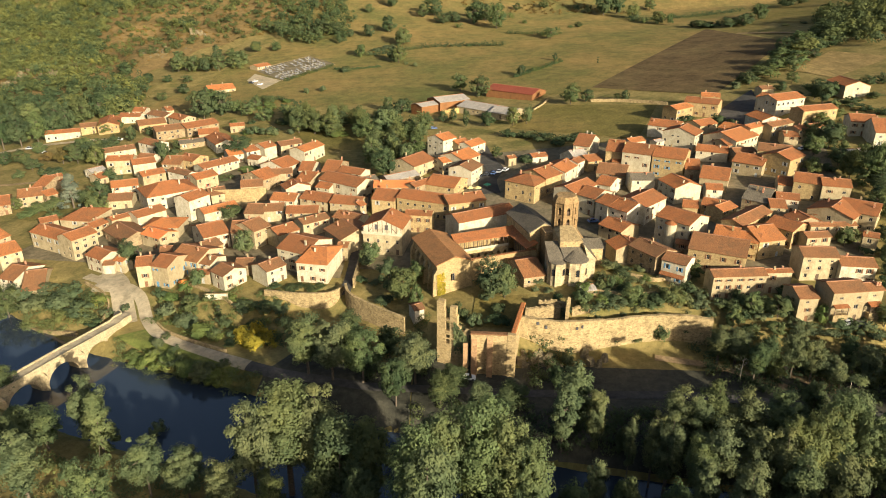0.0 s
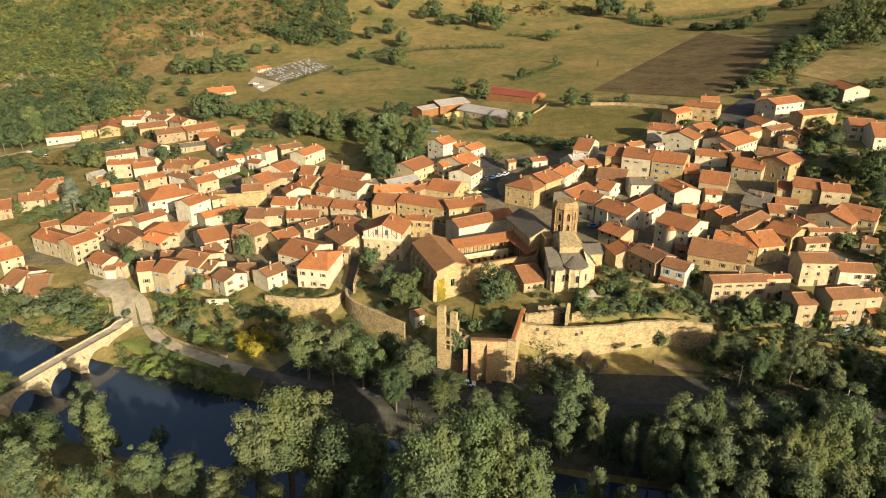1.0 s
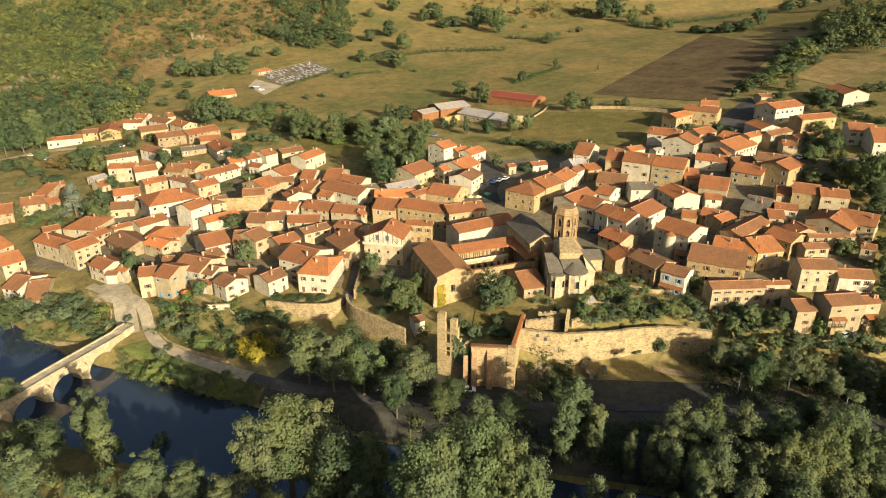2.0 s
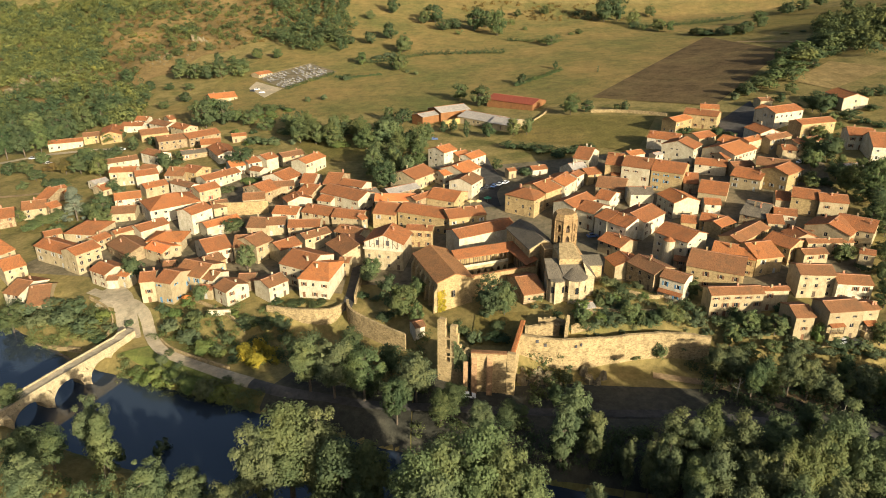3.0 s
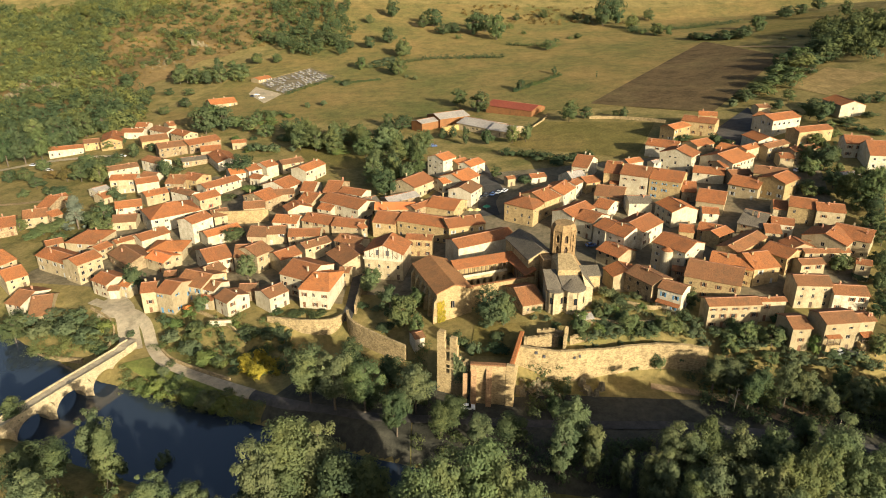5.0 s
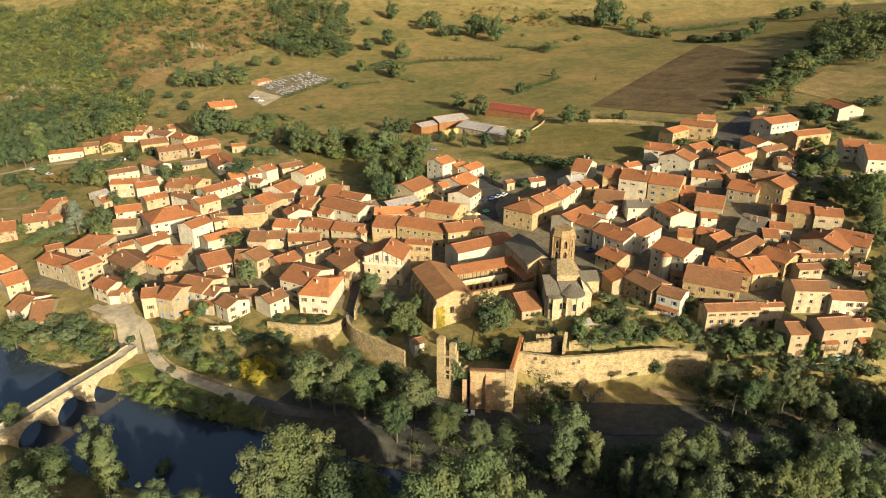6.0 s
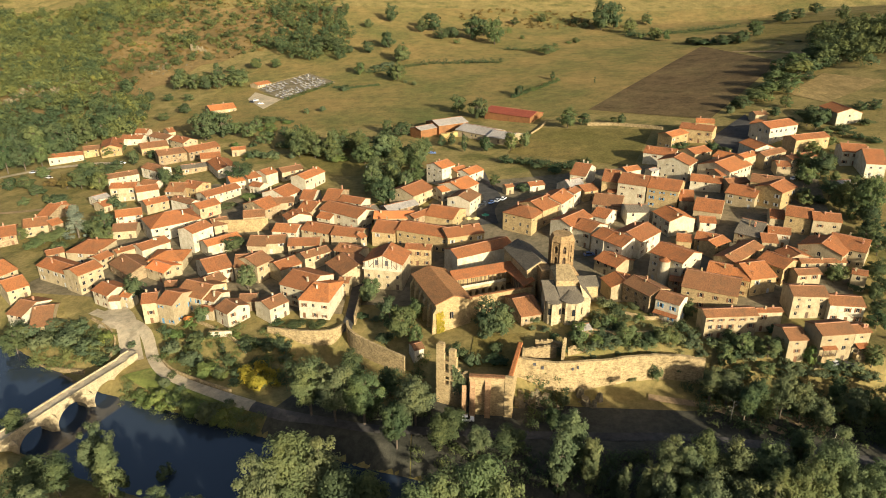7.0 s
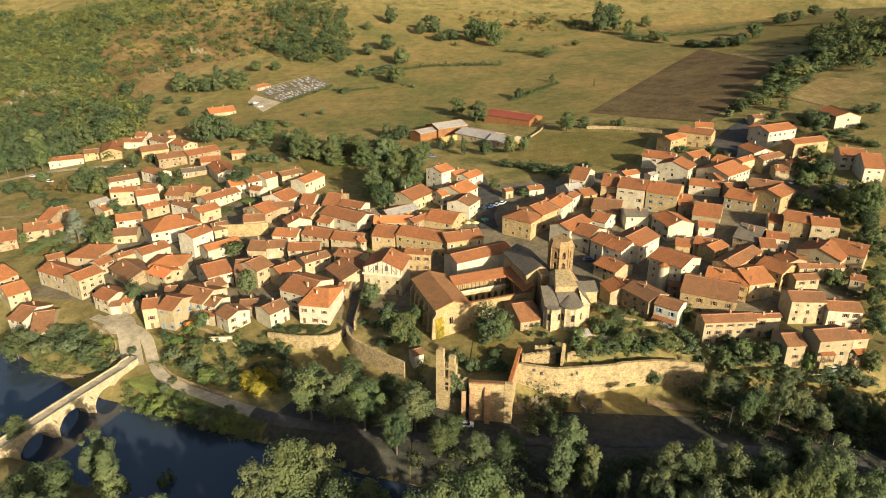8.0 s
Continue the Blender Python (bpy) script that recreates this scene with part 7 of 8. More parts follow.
tree("bush", 41.2, 126.0, 8.1, 3.1)
tree("bush", -63.3, 188.9, 2.4, 4.8)
tree("bush", -56.1, 188.0, 2.2, 4.2)
tree("dark_bush", -57.5, 182.5, 2.4, 4.7)
tree("bush", -53.1, 191.0, 1.8, 4.2)
tree("light_bush", -66.4, 192.6, 1.7, 3.0)
tree("bush", -49.3, 185.1, 2.5, 4.2)
tree("bush", -58.6, 176.6, 2.1, 4.0)
tree("dark_bush", -61.6, 172.0, 1.7, 3.9)
tree("yellow", -58.0, 174.9, 4.0, 6.2)
tree("yellow", -54.4, 175.6, 4.7, 6.2)
tree("bush", 89.6, 173.5, 2.5, 4.4)
tree("bush", 92.7, 171.4, 2.4, 4.9)
tree("bush", 97.8, 171.2, 2.2, 4.4)
tree("bush", 90.0, 170.8, 2.7, 5.5)
tree("bush", 99.6, 165.8, 2.6, 5.4)
tree("bush", 106.8, 164.7, 2.2, 5.9)
tree("bush", 113.3, 163.3, 2.5, 5.8)
tree("bush", 119.9, 162.5, 2.5, 5.8)
tree("bush", 77.7, 174.3, 2.1, 3.4)
tree("bush", 52.9, 175.1, 1.2, 2.2)
tree("bush", 45.1, 174.0, 1.2, 2.2)
tree("light_bush", 66.3, 174.4, 1.7, 1.7)
tree("bush", 49.9, 170.5, 1.2, 2.8)
tree("bush", 56.7, 171.6, 1.2, 3.4)
tree("dark_bush", 33.8, 168.8, 3.6, 3.9)
tree("bush", 28.8, 169.8, 3.0, 3.9)
tree("lofty_dark", 24.7, 101.0, 19.9, 6.1)
tree("lofty_dark", 35.4, 101.0, 21.3, 5.7)
tree("lofty_dark", 44.0, 99.0, 21.8, 6.0)
tree("lofty_dark", -15.7, 102.0, 17.2, 7.0)
tree("river_dark", -24.8, 103.0, 14.3, 6.2)
tree("river_dark", -34.0, 104.0, 13.0, 5.8)
tree("far_dark", 223.5, 459.4, 10.3, 12.4)
tree("far_broad", 238.3, 472.6, 11.0, 14.0)
tree("far_dark", 200.2, 421.3, 7.3, 10.3)
tree("far_dark", 230.5, 435.6, 5.8, 8.3)
tree("far_dark", 230.0, 361.5, 5.9, 7.0)
tree("dark_bush", 214.7, 341.1, 3.0, 6.6)
tree("dark_bush", 202.3, 325.2, 2.5, 5.5)
tree("broad", 187.1, 321.0, 4.8, 5.4)
tree("broad", -142.9, 273.0, 6.4, 5.7)
tree("broad", -151.9, 284.0, 6.6, 5.9)
tree("far_dark", -148.7, 349.4, 8.1, 4.5)
tree("bush", -148.2, 320.4, 1.6, 3.7)
tree("bush", -155.3, 312.7, 2.4, 5.5)
tree("bush", -112.7, 311.2, 1.9, 5.4)
tree("light_bush", -148.2, 291.6, 2.0, 3.4)
tree("far_dark", -185.7, 349.9, 8.6, 6.0)
tree("far_broad", -221.9, 366.7, 7.5, 7.4)
tree("dark", -209.2, 336.0, 6.3, 6.8)
tree("bush", -154.1, 264.9, 2.0, 5.5)
tree("broad", -159.9, 262.6, 4.5, 6.3)
tree("light_bush", -102.6, 258.9, 1.6, 2.7)
tree("bush", -78.5, 285.1, 1.5, 3.4)
tree("bush", -63.7, 312.4, 1.6, 3.6)
tree("dark_bush", -50.4, 299.1, 2.0, 3.5)
tree("grove", -71.0, 373.8, 13, 11)
tree("grove_dark", -79.0, 383.0, 11, 9)
tree("grove", -61.8, 371.8, 12, 11)
tree("grove", -41.3, 357.4, 12, 11)
tree("grove_dark", -32.9, 365.6, 13, 11)
tree("grove", -23.5, 344.1, 12, 10)
tree("grove_dark", -16.9, 356.0, 11, 9)
tree("grove", -33.0, 331.7, 12, 10)
tree("grove_dark", -23.8, 321.6, 13, 9)
tree("grove", -12.9, 326.1, 10, 9)
tree("grove", -47.8, 379.5, 11, 10)
tree("grove_dark", -30.8, 389.1, 10, 9)
tree("grove_dark", -17.8, 312.6, 10, 8)
tree("dark", -56.4, 383.6, 9, 9)
tree("lofty_light", 80, 112, 30, 9)
tree("lofty_light", 88, 108, 31, 8.5)
tree("lofty_light", 72, 112, 27, 8.5)
tree("lofty", 86, 118, 26, 8)
tree("lofty_light", 54, 113, 23, 7)
tree("lofty_light", 98, 101, 28, 8)
tree("lofty", 50, 120, 20, 6.5)
tree("broad", 93.7, 167.4, 4, 5.5)
tree("dark_bush", 85.2, 172.2, 3, 5)
tree("broad", 87.9, 168.2, 4.5, 5.5)
tree("grove_dark", 158.5, 232.4, 9, 8)
tree("dark", 154.2, 220.8, 8, 7)
tree("grove_dark", 146.1, 206.5, 8, 7.5)
tree("dark", 142.0, 197.1, 7, 6)
tree("grove_dark", 162.3, 242.0, 9, 8)
tree("dark", 132.6, 181.7, 6, 6)
tree("grove_dark", 137.2, 188.4, 6, 6)
tree("bush", 81.1, 176.3, 3, 4.5)
tree("broad", 84.1, 174.4, 4, 5)
tree("dark_bush", 101.9, 183.0, 2.5, 4)
tree("dark_bush", 101.4, 175.4, 3, 4.5)

# tall trees added to shade the bank, most of them out of view
for place in ((92, 113, 26, 7.5), (98, 106, 27, 8), (104, 112, 27, 8), (110, 104, 28, 8.5), (116, 111, 27, 8), (96, 97, 28, 8), (122, 104, 26, 8),
              (66, 121, 22, 7), (73, 119, 24, 7.5), (60, 124, 21, 6.5)):
    tree("lofty" if place[0] % 4 else "lofty_dark", *place)

# ---- cars, graves, woods and small things ----
half_timbered(-19.6, 225.0, 13.0, -12, 14.0, 12, 10.0)
turret = thing("turret", 76.2, 212.0, 16, 0, "round white stair turret against a tall house", "turret")
put("shaft", mesh_from("shaft", *frustum(18, 1.9, 1.85, -3, 11.2), WALLS["white"]), turret)
put("cap", mesh_from("cap", *joined(frustum(18, 2.05, 2.0, 11.2, 11.4), frustum(18, 2.0, .2, 11.4, 12.3)), TILES["red"]), turret)


def profile_car(paint, name):
    """A small saloon: shaped body, glass cabin, wheels and lamps."""
    top = new(name)
    side = [(-2.05, .35), (-2.1, .75), (-1.75, .92), (-1.2, .96), (1.1, .92), (2.0, .78), (2.1, .4), (1.9, .25), (-1.9, .25)]
    v = [(x, y, z) for y in (-.86, .86) for x, z in side]
    n = len(side)
    put("body", mesh_from("body", v, [tuple(range(n)), tuple(range(2 * n - 1, n - 1, -1))] + [((i + 1) % n, i, n + i, n + (i + 1) % n) for i in range(n)], paint), top)
    cab = [(-1.6, .93), (-1.25, 1.42), (.25, 1.45), (1.0, .92)]
    v = [(x, s * (.8 if z < 1 else .62), z) for s in (-1, 1) for x, z in cab]
    put("cabin", mesh_from("cabin", v, [(0, 1, 2, 3), (7, 6, 5, 4), (1, 0, 4, 5), (3, 2, 6, 7)], PANE), top, label="dark car windows")
    put("roof", mesh_from("roof", *box_data(-1.28, .28, -.63, .63, 1.41, 1.48, .04), paint), top)
    for x in (-1.3, 1.32):
        for y in (-.8, .8):
            wv, wf = limb((x, y - .1, .31), (x, y + .1, .31), .31, .31, 12)
            put("wheel", mesh_from("wheel", wv, wf + [tuple(range(11, -1, -1))], IRON), top)
    for y in (-.62, .62):
        put("headlight", box_mesh("headlight", (2.0, 2.09, y - .16, y + .16, .58, .72), TRIM), top)
    return top


PAINTS = {"white": plain("white_car_paint", (.75, .75, .74), .3, .5, .04), "dark": plain("dark_car_paint", (.04, .045, .055), .3, .5, .1),
          "blue": plain("blue_car_paint", (.07, .12, .26), .3, .5, .1), "silver": plain("silver_car_paint", (.4, .41, .42), .3, .5, .06), "red": plain("red_car_paint", (.38, .04, .03), .3, .5, .08)}
FIRST = {}


def car(colour, x, y, turn):
    m = pose(x, y, ground_at(x, y) + .42, 0, 0, turn)
    if colour not in FIRST:
        FIRST[colour] = tagged(profile_car(PAINTS[colour], "car"), f"{colour} parked car on asphalt beside houses", "car", "parked cars")
        FIRST[colour].matrix_world = m
    else:
        copy_thing(FIRST[colour], m)


car("white", -218.4, 365.7, -25)
car("silver", -234.4, 378.4, 20)
car("white", -134.2, 509.0, 30)
car("dark", -142.2, 515.0, -20)
car("silver", -156.3, 500.0, 20)
car("white", -140.3, 519.4, 10)
car("dark", 16.5, 287.4, 60)
car("dark", 19.6, 289.0, 60)
car("blue", 22.7, 289.7, 60)
car("silver", 25.3, 291.3, 60)
car("white", 28.0, 292.8, 60)
car("white", 155.3, 286.9, 20)
car("blue", 55.6, 235.3, 10)
car("white", -185.9, 385.4, 0)
car("white", 6.8, 154.3, 0)
car("white", -38.0, 351.0, 10)
car("blue", -5.0, 366.6, 10)
car("silver", 112.1, 165.3, 20)
car("dark", 115.3, 164.7, 20)


def grave(kind):
    top = new("tombstone")
    slab = box_mesh("slab", (-.55, .55, -1.1, 1.1, -.3, .45 + .12 * kind), GRAVE[kind % 3], .06)
    put("slab", slab, top)
    put("headstone", mesh_from("headstone", *joined(box_data(-.5, .5, .9, 1.12, .3, 1.25 + .2 * kind, .03), box_data(-.12, .12, .93, 1.09, 1.25 + .2 * kind, 1.8 + .2 * kind)), GRAVE[(kind + 1) % 3]), top)
    return tagged(top, "grey granite grave with a headstone", "tombstone", "graves in the cemetery")


GRAVE = [plain("pale_granite", (.33, .31, .26), .5), plain("grey_granite", (.20, .195, .185), .45), plain("dark_granite", (.13, .13, .14), .4)]
stones = [grave(k) for k in range(3)]
for k, s in enumerate(stones):
    s.matrix_world = pose(-112 + 3 * k, 538, ground_at(-112 + 3 * k, 538), 0, 0, 12)
g = random.Random(21)
for i in range(15):
    for j in range(11):
        u, v = (i + .5) / 15, (j + .5) / 11
        x = (1 - v) * ((1 - u) * -121 + u * -90) + v * ((1 - u) * -146 + u * -112)
        y = (1 - v) * ((1 - u) * 522 + u * 562) + v * ((1 - u) * 556 + u * 590)
        if g.random() < .84 and i not in (7,) and j != 5:
            copy_thing(stones[g.randrange(3)], pose(x + g.uniform(-1.2, 1.2), y + g.uniform(-1.2, 1.2), ground_at(x, y) + .2, 0, 0, 48 + g.choice((0, 90)) + g.uniform(-6, 6)) @ Matrix.Diagonal((1.25, 1.25, .35 + .5 * g.random(), 1)))
drape("cemetery_gravel", [(-120, 519), (-86, 563), (-112, 594), (-150, 557)], YARD, "pale gravel of the walled cemetery", .32, 20, "gravel")
long_wall("wall_cemetery", [(-120, 518), (-104, 540), (-86, 562)], .4, .5, DRYSTONE, "low pale cemetery wall in the meadow", 1)
long_wall("wall_cemetery", [(-150, 558), (-131, 577), (-112, 595)], .4, .45, DRYSTONE, "low pale cemetery wall in the meadow", 1)
drape("car_park", [(-148, 525), (-129, 495), (-121, 519), (-147, 545)], ROAD, "grey asphalt car park beside the cemetery", .34, 12, "car park")


def scatter(n, box_, keep, seed, tall, wide):
    g = random.Random(seed)
    out = []
    while len(out) < n:
        x, y = g.uniform(box_[0], box_[1]), g.uniform(box_[2], box_[3])
        if keep(x, y):
            k = g.uniform(.6, 1.25)
            out.append((x, y, tall * k * g.uniform(.85, 1.15), wide * k))
    return out


def hill_edge(y):
    return float(np.interp(y, [395, 412, 440, 470, 520, 560, 590, 630, 672, 680, 792, 1000], [-268, -240, -214, -206, -222, -248, -265, -240, -170, -112, -104, -60]))


def heath(x, y):
    """How open the slope is: high on the brown heath and round the cliffs, low in the closed wood."""
    west = float(np.interp(y, [560, 600, 637, 689, 752, 860], [-282, -306, -326, -350, -358, -330]))
    cliffs = math.exp(-((x + 338) / 30) ** 2 - ((y - 588) / 30) ** 2) + .8 * math.exp(-((x + 372) / 16) ** 2 - ((y - 596) / 34) ** 2)
    return .75 * min(1, max(0, (x - west + 14) / 44)) * (y > 552) + .55 * noise.noise((x * .028, y * .022, 3.0)) + .9 * cliffs


drape("hillside", [(-300, 500), (-258, 565), (-104, 800), (-620, 800)], HILL, "brown heath slope between the woods", .35, 90, "hillside")
woods("woods", scatter(1420, (-640, -80, 398, 880), lambda x, y: x < hill_edge(y) and abs(x) < .72 * y + 20 and heath(x, y) < .42 and (y > 545 or noise.noise((x * .03, y * .03, 5.0)) > .15), 31, 9, 12), "mixed green woodland covering the hillside", LEAF_WOOD, 3, 168, .86)
woods("woods_dark", scatter(760, (-640, -80, 398, 880), lambda x, y: x < hill_edge(y) and abs(x) < .72 * y + 20 and heath(x, y) < .45 and noise.noise((x * .02, y * .02, 9.0)) + .7 * (y < 560) > -.05, 32, 10, 8), "dark green oak woodland on the hillside", LEAF_DARK, 4, 198, .8)
woods("scrub", scatter(1250, (-480, -120, 552, 860), lambda x, y: x < hill_edge(y) - 3 and heath(x, y) > .4, 33, 1.5, 3.6), "brown dry scrub on the heath slope", LEAF_DRY, 6, 66, .6)
woods("heath_oaks", scatter(300, (-380, -120, 560, 860), lambda x, y: x < hill_edge(y) - 4 and heath(x, y) > .3, 46, 5.5, 8), "dark green oaks standing apart on the heath", LEAF_DARK, 18, 168, .8)
woods("wood_conifer", scatter(260, (-190, -76, 628, 790), lambda x, y: -.232 * y < x < -.122 * y - 6 + 22 * noise.noise((x * .03, y * .03, 2.0)), 45, 13, 6.5), "dark conifer plantation above the meadows", LEAF_DARK, 17, 147, .8)
woods("field_trees", [(6.2, 708.2, 8, 10), (141.9, 757.2, 8, 10), (149.4, 739.6, 9, 10), (185.0, 695.4, 6, 10), (199.7, 660.0, 6, 9), (256.0, 601.2, 6, 9), (276.5, 622.3, 7, 10), (236.3, 611.4, 5, 9), (289.7, 504.2, 12, 12), (307.0, 518.4, 12, 12), (291.1, 475.6, 12, 12), (259.6, 463.9, 9, 10), (271.2, 462.2, 11, 12), (269.8, 440.2, 11, 12), (222.1, 456.6, 8, 10), (207.6, 412.5, 8, 10), (289.3, 555.4, 9, 10), (302.6, 552.4, 9, 11)], "dark green trees along the upper field edges", LEAF_DARK, 47, 220, .8)
woods("field_bushes", [(15.1, 678.3, 6, 9), (68.7, 718.0, 6, 9), (80.3, 693.4, 4, 7), (189.9, 672.1, 6, 9), (22.3, 604.1, 3, 6), (104.8, 654.2, 4, 6), (88.9, 631.9, 4, 7), (120.0, 667.5, 3, 6), (189.8, 401.4, 7, 9)], "green bushes along the upper field edges", LEAF_MID, 48, 150, .75)
woods("wood_east", scatter(330, (236, 400, 452, 560), lambda x, y: x > .5 * y + 14, 34, 14, 9), "dark woodland on the eastern slope", LEAF_DARK, 7)
woods("scrub_ridge", scatter(130, (20, 190, 735, 800), lambda x, y: True, 35, 2.5, 5), "dry scrub along the upper field edge", LEAF_DRY, 8, 66, .8)
woods("scrub_bank", scatter(760, (-58, 170, 126, 178), lambda x, y: abs(y - 147 + max(0, x - 62) * .2) > 5 and 2.5 < ground_at(x, y) < 10.5 and not (36 < x < 72 and y > 140) and not (-4 < x < 24 and y > 152) and not (x < -22 and 146 < y < 170), 36, 2.6, 4.4), "low dark undergrowth on the shaded bank", LEAF_DARK, 9, 88, .5)
# trees below the view, added for the shade they throw over the river
woods("wood_near", scatter(300, (5, 300, 0, 72), lambda x, y: y < np.interp(x, RIVER_X, RIVER_Y) - 24, 38, 17, 12), "unseen woodland on the near slope, there to shade the bank", LEAF_DARK, 11, 126, 1.5)
# trees past the right edge of view, added to darken the bank
woods("wood_downstream", scatter(110, (118, 230, 84, 152), lambda x, y: x > .72 * y + 14 and abs(y - np.interp(x, RIVER_X, RIVER_Y)) > 20, 44, 24, 11), "unseen woodland downstream, added to shade the bank", LEAF_DARK, 17, 110, 1.2)
woods("scrub_near", scatter(420, (-140, 140, 60, 122), lambda x, y: y < np.interp(x, RIVER_X, RIVER_Y) - 18, 37, 4, 5), "dark undergrowth below the riverside trees", LEAF_DARK, 10, 110, .55)


woods("garden_scrub", scatter(150, (-136, -107, 184, 204), lambda x, y: y < 203 - .9 * max(0, x + 118) and y > 184.5 + .0 * x and y > 187 - .35 * (x + 128), 39, 2.0, 3.6), "olive and dark green garden scrub by the river", LEAF_MID, 12, 120, .4)
woods("slope_scrub", scatter(130, (-92, -48, 174, 198), lambda x, y: y > 171 - (x + 70) * .52 + 3, 40, 1.6, 3.2), "green garden plants on the terraced slope", LEAF_MID, 13, 120, .38)
woods("bank_scrub", scatter(120, (-98, -50, 150, 178), lambda x, y: 14 < y - np.interp(x, RIVER_X, RIVER_Y) < 21, 41, 1.7, 3.0), "green plants along the water's edge", LEAF_LIGHT, 14, 150, .36)
woods("terrace_scrub", scatter(70, (30, 84, 173, 192), lambda x, y: not (30 < x < 48 and y > 181), 42, 1.5, 3.0), "mixed green plants of the walled gardens", LEAF, 15, 150, .38)
drape("bank_grass", [(-98, 177), (-60, 156), (-56, 160), (-90, 181)], LAWN, "bright green grass along the water's edge", .25, 24, "grass")
drape("orchard_grass", [(-66, 342), (-38, 338), (-36, 392), (-92, 398)], MEADOW, "sunlit garden grass between the trees", .2, 30, "grass")
drape("garden_lawn", [(8, 172), (22, 170), (26, 184), (10, 186)], MEADOW, "small lawn inside the ruined walls", .2, 14, "grass")


def parasol(colour, x, y):
    top = thing("parasol", x, y, ground_at(x, y), 0, f"open {colour} parasol on a terrace", "parasol")
    put("pole", mesh_from("pole", *limb((0, 0, -.2), (0, 0, 2.4), .03, .03), TRIM), top)
    v, f = frustum(8, 1.7, .05, 2.0, 2.75)
    put("canopy", mesh_from("canopy", v, f, CLOTH[colour]), top)


CLOTH = {"orange": plain("orange_cloth", (.55, .17, .04), .9), "yellow": plain("yellow_cloth", (.62, .5, .22), .9), "green": plain("green_cloth", (.05, .22, .13), .9)}
parasol("orange", -85.3, 201.8)
parasol("yellow", 14.6, 271.0)
parasol("yellow", 11.5, 271.5)
parasol("green", 18.8, 273.9)


def porch(x, y, z, turn, w, d, h, label):
    """A lean-to tiled porch on posts with a rail."""
    top = thing("porch", x, y, z, turn, label, "porch", "porches")
    v = [(-w / 2 - .2, -d - .3, h), (w / 2 + .2, -d - .3, h), (w / 2 + .2, .05, h + d * .4), (-w / 2 - .2, .05, h + d * .4)]
    put("roof", mesh_from("roof", v + [(a, b, c - .2) for a, b, c in v], [(0, 1, 2, 3), (7, 6, 5, 4), (0, 4, 5, 1), (1, 5, 6, 2), (2, 6, 7, 3), (3, 7, 4, 0)], TILES["red"]), top)
    for k in range(3):
        put("post", box_mesh("post", (-.08, .08, -.08, .08, 0, round(h, 1)), WOOD), top, pose(-w / 2 + w * k / 2, -d, 0))
    put("floor", mesh_from("floor", *box_data(-w / 2 - .1, w / 2 + .1, -d - .1, -.02, -4, 0), DRYSTONE), top)
    for k in range(9):
        put("baluster", box_mesh("baluster", (-.03, .03, -.03, .03, 0, .95), WOOD), top, pose(-w / 2 + w * (k + .5) / 9, -d, 0))
    put("rail", box_mesh("rail", (round(-w / 2, 2), round(w / 2, 2), -.04, .04, .95, 1.05), WOOD), top, pose(0, -d, 0))


porch(109.2, 166.5, 18.4, 7, 4.0, 1.6, 2.4, "red tiled porch roof on wooden posts")
porch(119.1, 167.1, 18.6, 7, 3.4, 1.5, 2.3, "red tiled porch roof on wooden posts")
porch(69.9, 187.4, 17.2, -39, 7.0, 1.3, 2.8, "red tiled porch roof on wooden posts")


def straw(x, y, k):
    top = thing("straw_bale", x, y, ground_at(x, y), 12 * k, "stacked golden straw bale in the farm shed", "straw bale", "straw bales")
    put("bale", mesh_from("bale", *box_data(-2.2, 2.2, -1.2, 1.2, -.2, 3.0, .12), STRAW), top)


STRAW = plain("straw", (.40, .28, .11), .95, .1, .3, 3)
straw(2.0, 395.1, 0)
straw(5.3, 396.4, 1)
straw(8.7, 398.1, 2)


def dead_tree(x, y, tall, seed):
    g = random.Random(seed)
    top = thing("dead_tree", x, y, ground_at(x, y), 0, "bare pale dead tree above the bank", "tree", "dead trees")
    put("trunk", mesh_from("trunk", *joined(limb((0, 0, -1), (.2, .1, tall * .6), .24, .14), limb((.2, .1, tall * .6), (.1, -.1, tall), .14, .03)), PALE_BARK), top)
    for k in range(9):
        z = tall * (.45 + .055 * k)
        a = g.uniform(0, 6.3)
        put("branch", mesh_from("branch", *limb((.15, 0, z), (1.6 * math.cos(a), 1.6 * math.sin(a), z + g.uniform(.2, 1.4)), .06, .015, 5), PALE_BARK), top)


dead_tree(32.2, 134.0, 18.7, 1027)
dead_tree(79.0, 153.0, 7.5, 1322)
dead_tree(85.5, 120.0, 24.7, 1495)


ROCK = plaster("pale_rock", (0.22, 0.19, 0.125), (0.18, 0.155, 0.10), (0.10, 0.085, 0.055), .6)


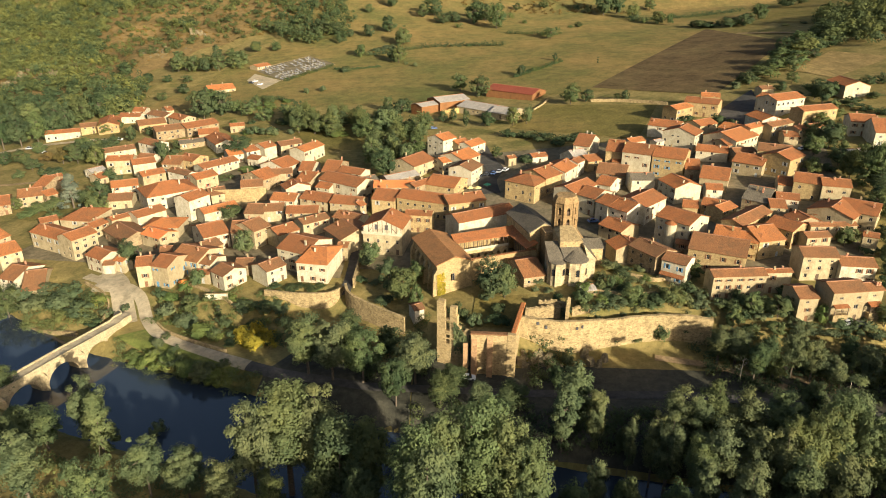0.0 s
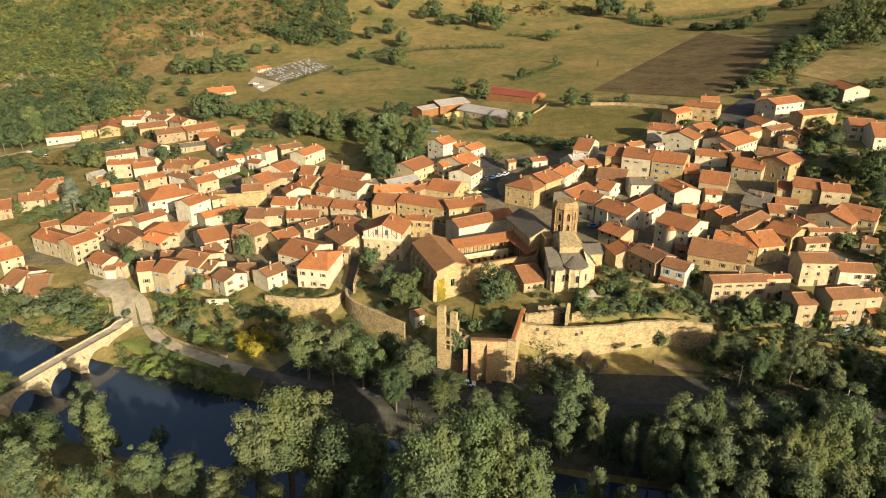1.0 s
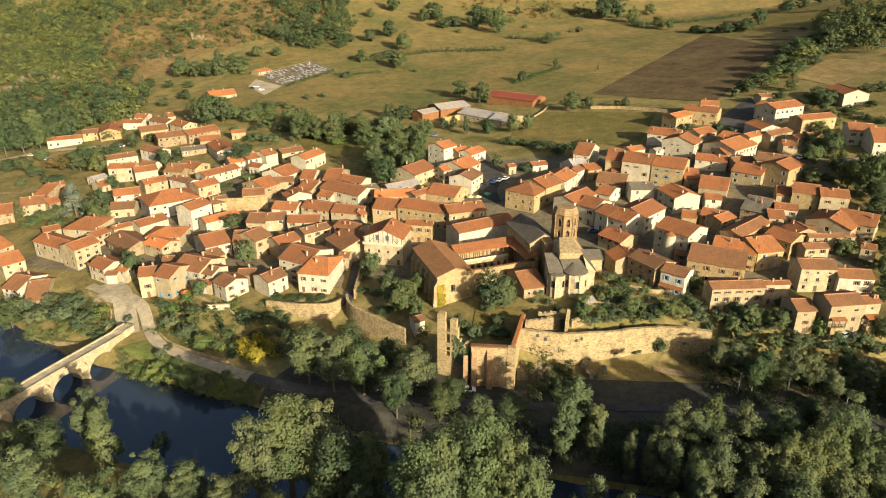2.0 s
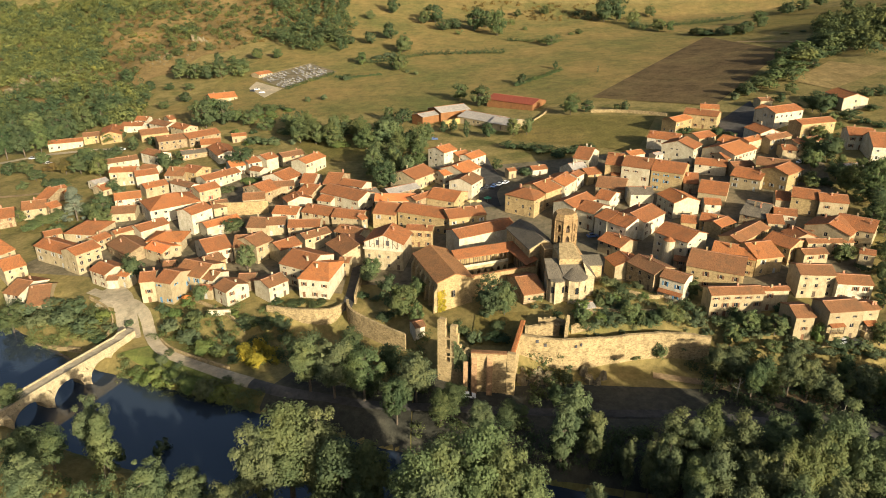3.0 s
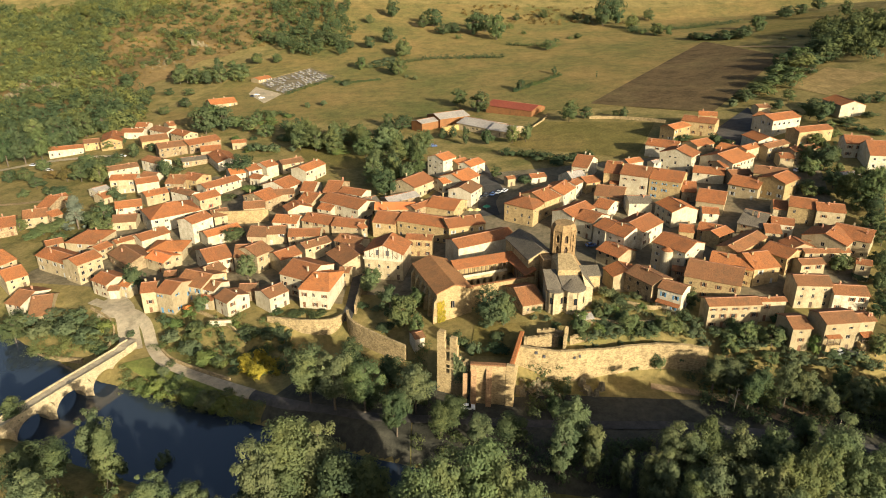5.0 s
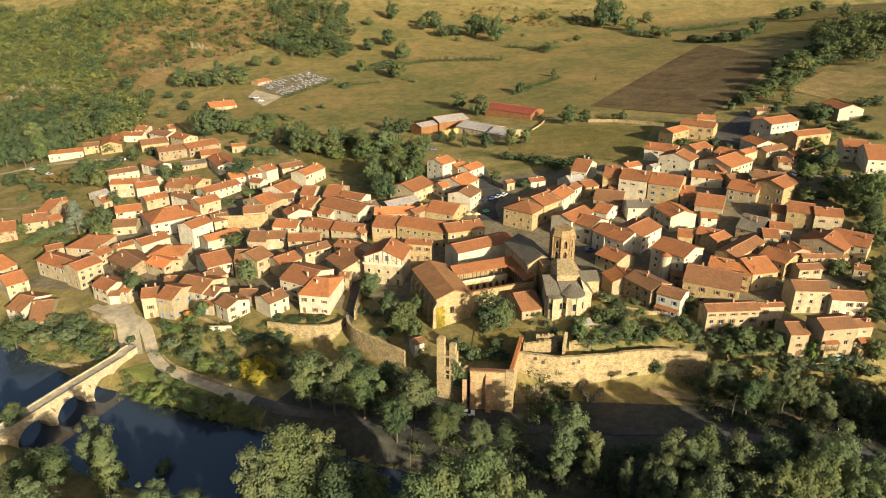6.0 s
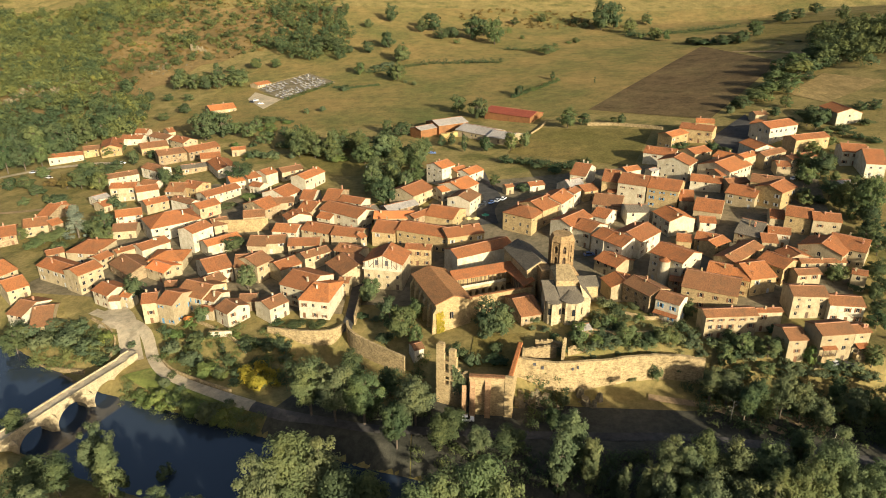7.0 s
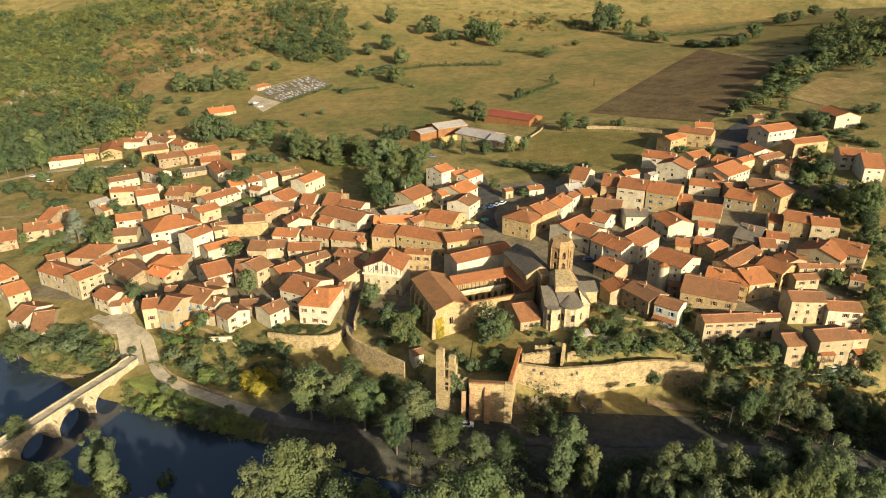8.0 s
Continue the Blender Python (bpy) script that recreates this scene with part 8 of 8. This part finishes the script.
def rocks(name, cx, cy, rx, ry, n, seed, big=1.0, steep=1.0):
    """Broken outcrop: leaning wedges of bare stone half sunk in the slope."""
    g = random.Random(seed)
    chunks = []
    for _ in range(n):
        x, y, s = cx + g.gauss(0, .5) * rx, cy + g.gauss(0, .5) * ry, g.uniform(.7, 2.0) * big
        v, f = frustum(6, s * g.uniform(.7, 1.1), s * g.uniform(.15, .6), 0, s * g.uniform(.7, 1.9) * steep, g.uniform(0, 6))
        z = ground_at(x, y) - .6
        lx, ly = g.uniform(-.35, .35), g.uniform(-.1, .5)
        chunks.append(([(a + x + lx * c + g.uniform(-.22, .22) * s, b + y + ly * c + g.uniform(-.22, .22) * s, c + z + g.uniform(-.15, .15) * s) for a, b, c in v], f))
    return tagged(new(name, mesh_from(name, *joined(*chunks), ROCK)), "pale broken rock outcrop on the slope", "rocks", kind="stuff")


rocks("rocks_west", -335, 596, 20, 20, 80, 1, 1.25, 1.0)
rocks("rocks_far_west", -372, 602, 9, 22, 45, 5, 1.3, 1.0)
rocks("rocks_heath", -250, 634, 20, 16, 90, 2, 1.0, .8)
rocks("rocks_upper", -230, 671, 8, 5, 25, 6, 1.3, 1.3)
woods("heath_bushes", scatter(420, (-420, -130, 556, 840), lambda x, y: x < hill_edge(y) - 4 and heath(x, y) > .35, 43, 3.6, 5.5), "green bushes scattered over the brown heath", LEAF_WOOD, 16, 110, .75)
# solid dark blocks in the rampart in place of shaded window holes
for x, y, z, w, h in ((26.7, 167.2, 14.6, .8, .9), (29.0, 166.8, 13.6, .7, .9), (37.8, 167.0, 13.0, .55, .8), (39.3, 167.3, 13.4, .5, .9)):
    put("hatch", mesh_from("hatch", *box_data(x - w / 2, x + w / 2, y - .12, y + .5, z - h / 2, z + h / 2), IRON), bpy.data.objects["wall_rampart"], label="dark block standing in for a shaded opening")
rocks("rocks_bank", 28, 162.5, 7, 2.5, 40, 3)
rocks("rocks_foot", 41, 163, 4, 3, 10, 4)

hedge([(-62, 585), (-45, 590), (-30, 600), (-12, 606), (25, 604), (52, 600)], 4, 4)
hedge([(50, 480), (62, 492), (75, 506), (88, 520)], 2.5, 3)
hedge([(-117, 517), (-108, 529), (-99, 541), (-88, 556)], 2.2, 3.5)
hedge([(60, 650), (85, 640), (105, 640)], 3, 4)
hedge([(-128, 470), (-112, 462), (-100, 455)], 2.5, 3)
hedge([(180, 688), (210, 690), (245, 690), (290, 700)], 4, 5)
hedge([(-50, 545), (-70, 541), (-84, 545)], 1.5, 2.5)
